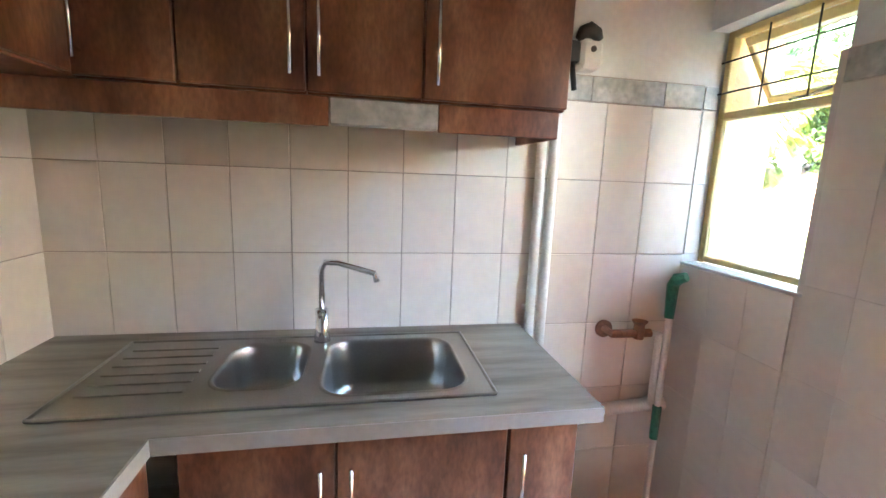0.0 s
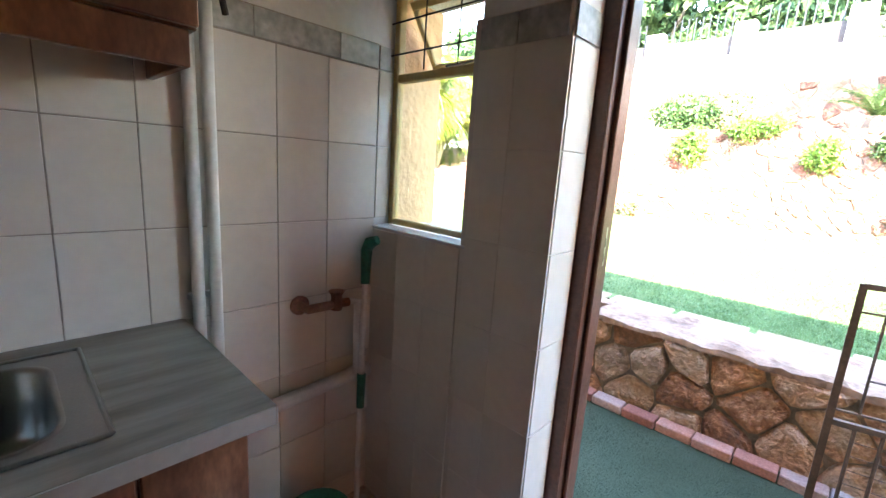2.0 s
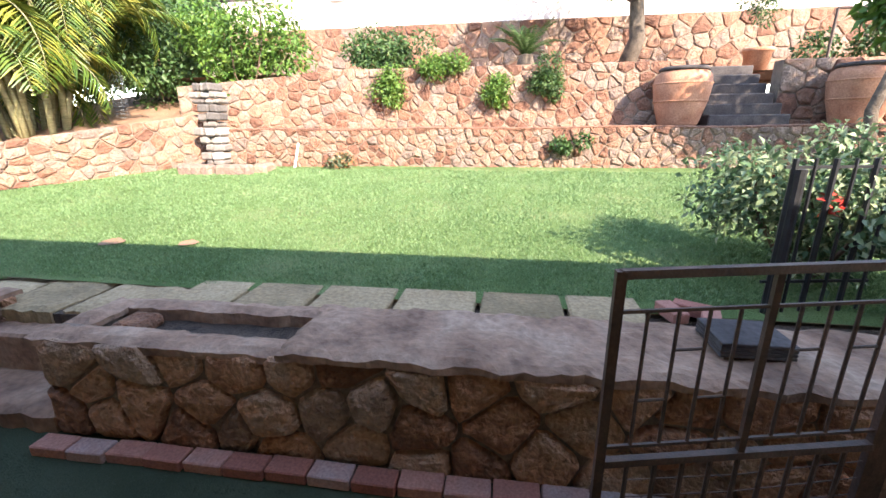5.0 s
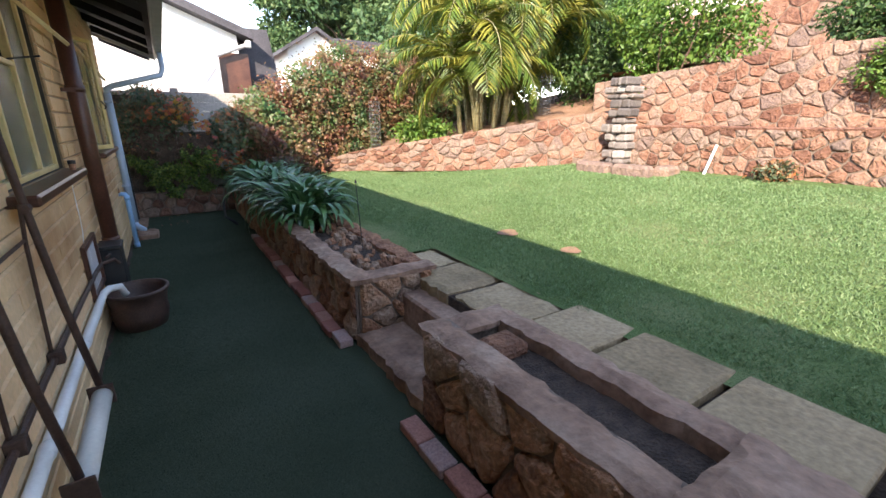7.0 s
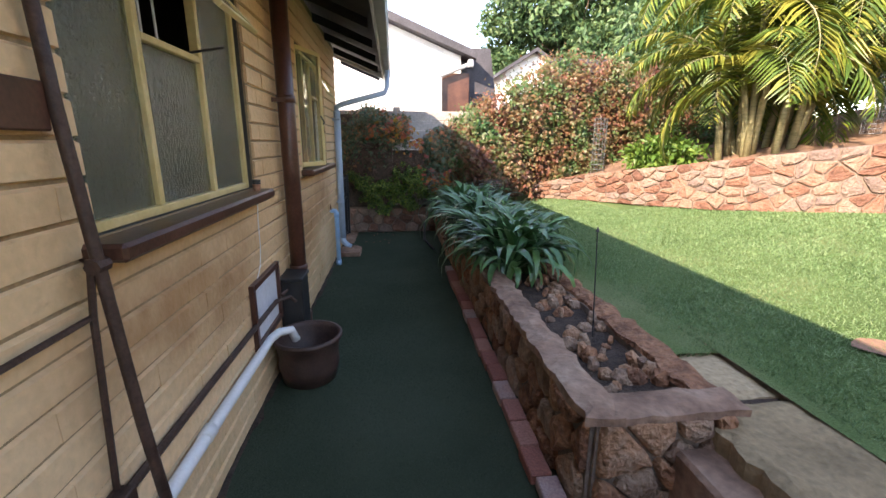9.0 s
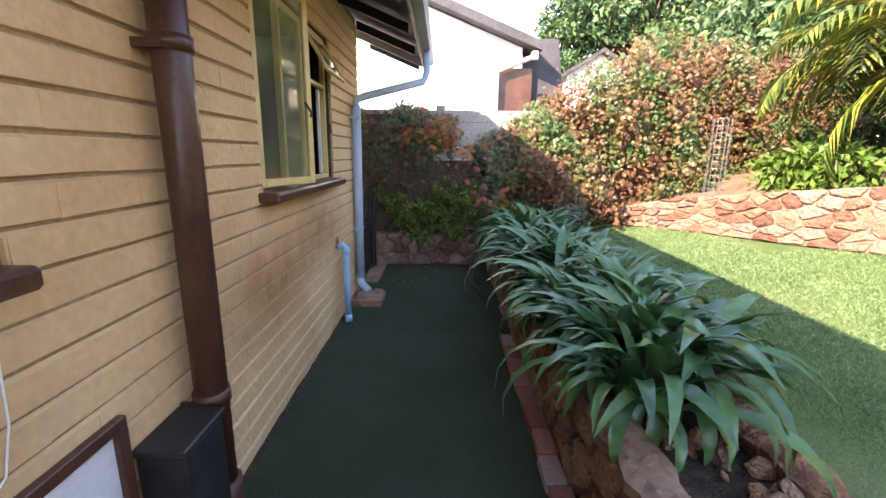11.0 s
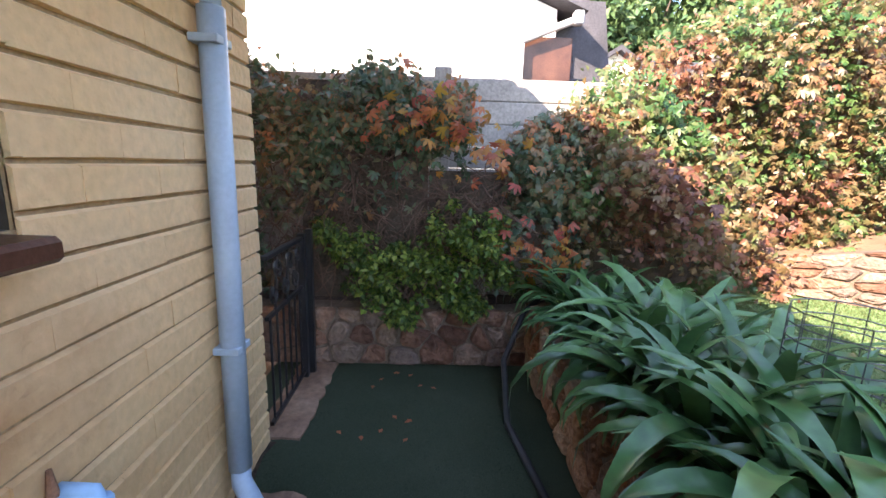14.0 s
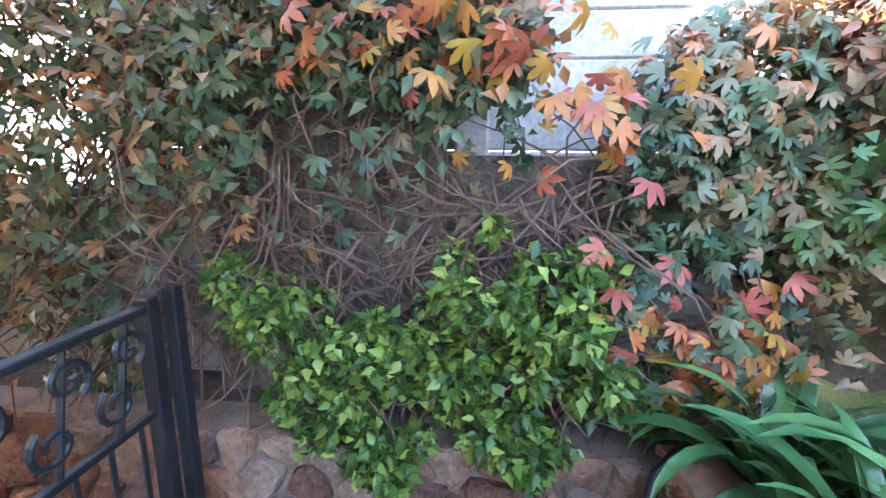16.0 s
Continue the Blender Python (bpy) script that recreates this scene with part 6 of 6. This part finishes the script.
# path columns: x, y, bottom, top
HEDGE = [(3.55, 10.62, 1.0, 1.75), (4.1, 10.72, 0.75, 2.15), (5.0, 11.0, 0.5, 2.75), (6.1, 11.5, 0.6, 3.25), (7.6, 12.3, 0.8, 3.2), (9.5, 13.2, 1.0, 3.4), (12.0, 14.0, 1.4, 3.8)]
hedge = thing("creeper_hedge", "dense hedge of Virginia creeper turning red, orange and green", "hedge")
Q = along(HEDGE, 26000, hg)
h = hg.random(len(Q)) ** 0.85
bulge = 0.22 * np.sin(Q[:, 0] * 3.1 + h * 5) + 0.16 * np.sin(Q[:, 0] * 7.7 + h * 11) + 0.10 * hg.normal(size=len(Q))
z = Q[:, 2] + (Q[:, 3] - Q[:, 2]) * h + 0.08 * hg.normal(size=len(Q))
P = np.stack([Q[:, 0] + 0.25 * bulge, Q[:, 1] - 0.22 - bulge - 0.30 * (1 - h) + 0.5 * np.maximum(0, h - 0.85) * 3, z], 1)
N = np.tile(np.array([-0.35, -1.0, 0.45]), (len(P), 1)) + hg.normal(size=P.shape) * 0.35
star_leaves("leaves", hg, P, unit(N), 0.056, M["vine"], hedge)
P2 = P + hg.normal(size=P.shape) * 0.12 + np.array([0.05, 0.14, -0.03])
leaf_cloud("inner_leaves", P2, unit(N + hg.normal(size=P.shape)), unit(N), np.full(len(P2), 0.055), np.full(len(P2), 0.030), M["vine"]).parent = hedge
# solid dark core stands in for the shaded depth behind the hedge leaves
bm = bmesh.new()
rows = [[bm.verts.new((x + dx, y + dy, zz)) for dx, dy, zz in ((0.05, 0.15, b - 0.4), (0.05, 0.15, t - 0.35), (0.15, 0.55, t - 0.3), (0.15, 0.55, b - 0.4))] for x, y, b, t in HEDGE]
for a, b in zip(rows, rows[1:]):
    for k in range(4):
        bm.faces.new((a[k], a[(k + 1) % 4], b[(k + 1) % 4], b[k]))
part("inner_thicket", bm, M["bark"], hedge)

ck = thing("shaded_creeper", "tangled dark creeper with a few orange leaves over the boundary wall", "creeper")
n = 6400
x = hg.uniform(-1.2, 2.75, n)
h = hg.random(n) ** 0.42
topz = 2.02 + 0.12 * np.sin(x * 3.0) + 0.07 * np.sin(x * 7.1) - 0.25 * np.clip((x - 2.1) / 0.6, 0, 1)
lowz = 0.85 + 0.25 * np.sin(x * 2.2 + 1) - 0.7 * (x < 1.3)
z = lowz + (topz - lowz) * h + 0.05 * hg.normal(size=n)
y = 10.66 - 0.34 * np.sin(np.clip(h, 0, 1) * math.pi * 0.9) ** 0.8 * (0.6 + 0.5 * hg.random(n)) + 0.25 * (h > 0.93)
P = np.stack([x, y, z], 1)
N = unit(np.tile(np.array([0.0, -1.0, 0.5]), (n, 1)) + hg.normal(size=P.shape) * 0.4)
bare = (x > 1.2) & (x < 3.0) & (z > 0.80) & (z < 1.46 - 0.12 * (x < 1.8)) & (hg.random(n) < np.where(x > 1.8, 0.88, 0.6))
bare |= (x < 1.45) & (z > 1.3) & (hg.random(n) < 0.4)
P, N = P[~bare], N[~bare]
star_leaves("leaves", hg, P, N, 0.060, M["vine_dark"], ck)
P3 = P + hg.normal(size=P.shape) * 0.06
ov = leaf_cloud("small_leaves", P3, unit(hg.normal(size=P3.shape) + np.array([0, -0.5, -0.6])), N, 0.05 + 0.03 * hg.random(len(P3)), 0.028 + 0.014 * hg.random(len(P3)), M["vine_dark"])
ov.parent = ck
tagged(ov, kind="stuff")
k = 85
xr = hg.normal(2.58, 0.27, k)
zr = 1.72 - 0.25 * np.abs(xr - 2.45) - 0.45 * (xr - 2.2) * 0.6 + 0.14 * hg.normal(size=k)
star_leaves("autumn_leaves", hg, np.stack([xr, 10.22 + 0.10 * hg.random(k), zr], 1), unit(np.tile(np.array([0.0, -1.0, 0.4]), (k, 1)) + hg.normal(size=(k, 3)) * 0.4), 0.075, M["autumn"], ck)
n = 2100
d = unit(hg.normal(size=(n, 3)))
c = np.where(hg.random((n, 1)) < 0.82, np.array([[3.42, 10.52, 1.34]]), np.array([[3.30, 10.48, 0.75]]))
P = c + d * np.array([0.42, 0.22, 0.42]) * (0.75 + 0.3 * hg.random((n, 1)))
star_leaves("leaves", hg, P, unit(d + np.array([0, -0.8, 0.3])), 0.058, M["vine_dark"], ck)
S, E = [], []
for _ in range(1000):
    xs = hg.uniform(0.2, 3.1)
    s = (xs, 10.55 + hg.uniform(-0.12, 0.08), hg.uniform(0.55, 1.9 if xs < 2.5 else 1.25))
    S.append(s)
    E.append((xs + hg.normal() * 0.22, s[1] - hg.uniform(0.0, 0.22), s[2] + hg.uniform(-0.45, 0.25)))
tagged(part("branchwork", twigs(hg, S, E, 0.006, 0.2), M["twig"], ck, "bare grey-brown tangled stems"), "bare grey-brown tangled stems", kind="stuff")
# dark boards behind the stems stand in for shade within the creeper
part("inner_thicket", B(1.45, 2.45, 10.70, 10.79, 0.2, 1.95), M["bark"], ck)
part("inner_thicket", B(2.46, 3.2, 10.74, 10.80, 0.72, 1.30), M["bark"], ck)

sb = thing("leafy_shrub", "low bright green leafy shrub growing over the stone wall", "shrub")
blobs = [(1.86, 10.42, 0.74, 0.20, 0.16, 0.16), (2.02, 10.40, 0.56, 0.22, 0.18, 0.24), (2.24, 10.38, 0.62, 0.20, 0.18, 0.22), (2.20, 10.36, 0.42, 0.28, 0.15, 0.14), (2.50, 10.36, 0.66, 0.22, 0.18, 0.26), (2.70, 10.33, 0.86, 0.24, 0.20, 0.24), (2.92, 10.35, 0.84, 0.20, 0.18, 0.20), (2.62, 10.33, 0.48, 0.24, 0.14, 0.18), (2.95, 10.36, 0.62, 0.20, 0.16, 0.16), (3.12, 10.38, 0.52, 0.12, 0.10, 0.10), (2.28, 10.32, 0.24, 0.09, 0.07, 0.09), (2.78, 10.36, 0.32, 0.14, 0.09, 0.08), (1.72, 10.44, 0.84, 0.09, 0.09, 0.09)]
sprays = [q for b in blobs for q in lumps(hg, b[:3], b[3:6], 14, 0.055)]
leaves("leaves", hg, sprays, 10500, 0.045, M["shrub"], sb, shell=0.4, aspect=0.62)
S = [(hg.uniform(2.0, 2.9), 10.55, 0.2) for _ in range(26)]
E = [(b[0] + hg.normal() * 0.05, b[1], b[2] + 0.1) for b in blobs for _ in range(3)][:26]
part("branchwork", twigs(hg, S, E, 0.008, 0.1), M["twig"], sb)
trail = thing("trailing_creeper", "orange and yellow creeper trails hanging by the bare wall", "creeper")
n = 70
P = np.stack([hg.normal(3.32, 0.16, n), 10.28 + 0.08 * hg.random(n), 0.72 + 0.12 * hg.normal(size=n)], 1)
star_leaves("leaves", hg, P, unit(np.tile(np.array([0.0, -1.0, 0.4]), (n, 1)) + hg.normal(size=P.shape) * 0.4), 0.07, M["autumn"], trail)
part("branchwork", twigs(hg, [(3.4, 10.6, 1.2)] * 10, [tuple(p) for p in P[:10]], 0.005, 0.15), M["twig"], trail)


def bush(name, label, c, R, n, size, material, count=14, lump=0.35, seed=1, aspect=0.5, stem=True):
    r = np.random.default_rng(seed)
    b = thing(name, label, "bush")
    bl2 = lumps(r, c, R, count, lump)
    leaves("leaves", r, bl2, n, size, material, b, shell=0.4, aspect=aspect)
    if stem:
        foot = (c[0], c[1], c[2] - R[2] - 0.1)
        part("branchwork", twigs(r, [foot] * 9, [q[:3] for q in bl2[:9]], 0.02, 0.08), M["twig"], b)
    return b


bush("lime_bush", "bright lime-green rounded bush above the terrace wall", (10.7, 6.1, 3.0), (0.9, 1.1, 0.9), 7000, 0.10, M["lime_leaf"], 22, 0.45, 61)
bush("dark_bush", "tall dense green bush behind the palms", (11.2, 8.6, 2.9), (1.2, 1.3, 1.4), 7000, 0.11, M["tree_leaf"], 24, 0.55, 62)
bush("dark_bush", "tall dense green bush behind the palms", (10.6, 11.2, 2.6), (1.5, 1.4, 1.6), 6500, 0.12, M["tree_leaf"], 22, 0.6, 63)
bush("ivy_mound", "thick ivy mound on the upper terrace", (11.3, 3.0, 2.9), (0.4, 0.95, 0.45), 4200, 0.085, M["tree_leaf"], 16, 0.32, 64)
for y, zc, ry, rz, sd, mt in ((2.75, 2.08, 0.42, 0.48, 65, "lime_leaf"), (0.70, 2.08, 0.20, 0.42, 66, "lime_leaf"), (-0.25, 2.15, 0.38, 0.42, 67, "tree_leaf"), (1.7, 2.52, 0.55, 0.12, 68, "lime_leaf")):
    bush("hanging_plant", "green plant hanging over the stone terrace wall", (10.5, y, zc), (0.12, ry, rz), 2400, 0.06, M[mt], 10, 0.20, sd, stem=False)
bush("low_shrub", "bright green leafy shrub at the foot of the palms", (7.3, 9.7, 1.15), (0.5, 0.6, 0.25), 2200, 0.12, M["lime_leaf"], 12, 0.28, 69)
bush("terrace_weed", "small green weeds on the terrace bed", (9.15, -0.6, 1.05), (0.08, 0.3, 0.16), 500, 0.07, M["tree_leaf"], 6, 0.14, 70, stem=False)
bush("terrace_weed", "small reddish weeds against the terrace wall", (9.0, 3.3, 0.85), (0.08, 0.25, 0.16), 500, 0.07, M["vine_dark"], 6, 0.14, 71, stem=False)
rose = bush("rose_bush", "pale-leaved rose bush with a few red blooms", (5.1, -1.85, 0.82), (0.65, 0.80, 0.50), 6500, 0.062, M["rose_leaf"], 26, 0.30, 72)
rr = np.random.default_rng(73)
leaves("blooms", rr, [(4.5, -1.55, 0.95, 0.06, 0.06, 0.05), (4.9, -2.4, 0.9, 0.05, 0.05, 0.05), (5.2, -1.6, 1.0, 0.05, 0.05, 0.05)], 60, 0.05, M["red_flower"], rose, shell=0.2, aspect=0.9)
bush("garden_bush", "green bush beside the garden gate", (4.0, -2.6, 0.75), (0.55, 0.7, 0.5), 4000, 0.07, M["tree_leaf"], 18, 0.3, 74)
bush("garden_bush", "green bush at the far side of the lawn", (7.4, -5.6, 1.3), (1.4, 1.2, 0.6), 5000, 0.09, M["tree_leaf"], 20, 0.45, 75)
bush("terrace_shrub", "green shrubs along the terrace rail", (11.6, -6.6, 2.8), (0.5, 1.6, 0.3), 2600, 0.09, M["tree_leaf"], 14, 0.3, 76, stem=False)
rail = thing("terrace_rail", "thin dark metal rail on the upper terrace", "rail")
part("top_rail", T([(11.0, -5.3, 3.35), (11.1, -9.5, 3.35)], 0.025, 6), M["iron"], rail)
for k in range(4):
    part("post", T([(11.0, -5.3 - 1.3 * k, 2.4), (11.0, -5.3 - 1.3 * k, 3.35)], 0.025, 6), M["iron"], rail)
bf = thing("black_fence", "black iron fence panel with round posts behind the roses", "fence")
for k in range(6):
    part("bar", T([(4.45 + 0.02 * k, -1.27 - 0.12 * k, 0.2), (4.45 + 0.02 * k, -1.27 - 0.12 * k, 1.22)], 0.011 if k % 2 else 0.018, 6), M["black_iron"], bf)
for z in (0.45, 1.17):
    part("rail", T([(4.45, -1.22, z), (4.56, -1.90, z)], 0.012, 4), M["black_iron"], bf)
part("blue_post", T([(4.44, -1.30, 0.2), (4.44, -1.30, 1.16)], 0.035, 10), M["black_iron"], bf)

# cycad
cy = thing("cycad", "spiky grey-green cycad on the terrace", "plant")
cr = np.random.default_rng(31)
part("trunk", lathe(bmesh.new(), [(0.16, 0), (0.19, 0.2), (0.14, 0.38), (0.05, 0.42)], (11.6, 0.1, 2.44), 12), M["bark"], cy)
for k in range(22):
    P, D, N, Ls, spine = frond_mesh(0.95, 0.9 + 0.5 * cr.random(), 90 + k)
    ob = leaf_cloud("frond", P, D, N, Ls * 0.55, np.full(len(Ls), 0.022), M["tree_leaf"], fold=0.02, droop=0.02)
    ob.matrix_basis = pose(11.6, 0.1, 2.82, 0, 0, k * 137.5) @ pose(0, 0, 0, 0, cr.uniform(-25, 20), 0)
    ob.parent = cy


# ---- trees ----
def tree(name, label, foot, fork, crown, R, n, size, material, seed, lump=0.7, count=26, r0=0.14, limbs=7):
    r = np.random.default_rng(seed)
    t = thing(name, label, "tree")
    foot, fork = Vector(foot), Vector(fork)
    mid = foot.lerp(fork, 0.5) + Vector((r.normal() * 0.08, r.normal() * 0.08, 0))
    part("trunk", T([foot, mid, fork], [r0 * 1.2, r0, r0 * 0.85], 10), M["bark"], t, "", True)
    bl3 = lumps(r, crown, R, count, lump)
    for b in bl3[:limbs]:
        e = Vector(b[:3])
        m1 = fork.lerp(e, 0.45) + Vector((0, 0, 0.12 * (e - fork).length))
        part("limb", T([fork - Vector((0, 0, 0.05)), m1, e], [r0 * 0.6, r0 * 0.38, r0 * 0.12], 7), M["bark"], t, "", True)
    leaves("crown", r, bl3, n, size, material, t, shell=0.35)
    return t


tree("garden_tree", "forked dark-trunked tree on the upper terrace", (12.6, -2.1, 2.42), (12.5, -2.25, 4.0), (12.2, -1.9, 5.3), (2.1, 2.4, 1.0), 11000, 0.095, M["rose_leaf"], 101, 0.5, 34, 0.17, 10)
tree("slender_tree", "slender grey tree with narrow drooping leaves", (7.9, -4.2, 0.5), (8.1, -4.45, 2.6), (8.1, -4.5, 2.9), (0.6, 0.6, 0.4), 2600, 0.16, M["lime_leaf"], 102, 0.35, 14, 0.07, 5)
tree("shade_tree", "leafy green tree at the south end of the garden", (5.7, -7.9, -0.3), (5.8, -7.8, 3.4), (6.0, -7.4, 4.9), (1.7, 1.8, 1.2), 7000, 0.12, M["tree_leaf"], 103, 0.55, 26, 0.13, 8)
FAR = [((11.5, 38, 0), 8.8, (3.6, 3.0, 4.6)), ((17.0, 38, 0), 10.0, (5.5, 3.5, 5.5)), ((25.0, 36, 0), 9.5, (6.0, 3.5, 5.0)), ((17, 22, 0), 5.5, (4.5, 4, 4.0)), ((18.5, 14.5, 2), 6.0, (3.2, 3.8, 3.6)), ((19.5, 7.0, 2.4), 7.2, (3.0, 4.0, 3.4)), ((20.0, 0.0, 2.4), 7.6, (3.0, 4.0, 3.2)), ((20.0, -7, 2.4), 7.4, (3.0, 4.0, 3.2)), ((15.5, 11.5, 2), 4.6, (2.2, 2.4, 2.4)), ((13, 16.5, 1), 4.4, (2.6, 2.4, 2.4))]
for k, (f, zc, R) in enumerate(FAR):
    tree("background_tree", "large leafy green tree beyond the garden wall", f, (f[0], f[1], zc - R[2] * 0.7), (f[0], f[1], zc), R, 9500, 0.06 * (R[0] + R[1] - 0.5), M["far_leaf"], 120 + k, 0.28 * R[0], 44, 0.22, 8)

# ---- neighbouring houses ----
def gable_house(name, label, x0, x1, y0, y1, z0, eave, ridge, over=0.35):
    h = thing(name, label, "house")
    xm = (x0 + x1) / 2
    bm = bmesh.new()
    prof = [(x0, z0), (x1, z0), (x1, eave), (xm, ridge), (x0, eave)]
    a = [bm.verts.new((x, y0, z)) for x, z in prof]
    b = [bm.verts.new((x, y1, z)) for x, z in prof]
    for k in range(5):
        bm.faces.new((a[k], a[(k + 1) % 5], b[(k + 1) % 5], b[k]))
    bm.faces.new(a)
    bm.faces.new(b[::-1])
    part("wall", bm, M["whitewash"], h)
    sl = (ridge - eave) / (x1 - xm)
    for s, xe in ((1, x1), (-1, x0)):
        bm = bmesh.new()
        pts = [(xm, ridge + 0.02), (xe + s * over, eave + 0.02 - over * sl), (xe + s * over, eave + 0.20 - over * sl), (xm, ridge + 0.22)]
        a = [bm.verts.new((x, y0 - over, z)) for x, z in pts]
        b = [bm.verts.new((x, y1 + over, z)) for x, z in pts]
        for k in range(4):
            bm.faces.new((a[k], a[(k + 1) % 4], b[(k + 1) % 4], b[k]))
        bm.faces.new(a)
        bm.faces.new(b[::-1])
        part("roof", bm, M["rooftile"], h, "grey tiled roof slope")
    return h


nh = gable_house("neighbour_house", "white gabled neighbouring house with a grey roof", -10.5, 4.25, 14.0, 24.0, -0.3, 3.62, 6.47, 0.35)
part("bay_wall", B(3.72, 4.42, 13.70, 13.98, 2.2, 3.16), M["frame_brown"], nh, "brown boarded bay side")
part("bay_post", B(3.64, 3.71, 13.55, 13.62, 2.0, 3.05), M["fascia"], nh)
part("bay_gutter", T([(3.66, 13.58, 3.06), (4.42, 13.55, 3.36)], 0.05, 8), M["fascia"], nh)
part("bay_hopper", B(4.36, 4.50, 13.48, 13.62, 3.28, 3.46, 0.02), M["fascia"], nh)
part("pipe", T([(3.25, 13.9, 2.5), (3.62, 13.9, 2.98)], 0.02, 6), M["fascia"], nh)
bm = bmesh.new()
prof = [(4.26, 1.8), (5.42, 1.8), (5.10, 3.90), (4.26, 3.90)]
a = [bm.verts.new((x, 14.4, z)) for x, z in prof]
b = [bm.verts.new((x, 18.0, z)) for x, z in prof]
for k in range(4):
    bm.faces.new((a[k], a[(k + 1) % 4], b[(k + 1) % 4], b[k]))
bm.faces.new(a)
bm.faces.new(b[::-1])
part("side_roof", bm, M["rooftile"], nh, "steep grey hip of the side roof")
fh = gable_house("far_house", "small white gabled house far behind the hedge", 8.5, 11.6, 26.0, 32.0, 0, 5.2, 6.15, 0.4)
part("wing_wall", B(11.4, 16.0, 27.0, 31.0, 0.0, 5.3), M["whitewash"], fh)
part("wing_roof", B(10.2, 16.4, 26.6, 31.4, 5.32, 6.05, 0.05), M["rooftile"], fh, "grey roof of the side wing")
for y0 in (9.2, 10.6):
    part("window", B(y0, y0 + 0.5, 25.97, 26.02, 3.6, 4.6), M["fascia"], fh)
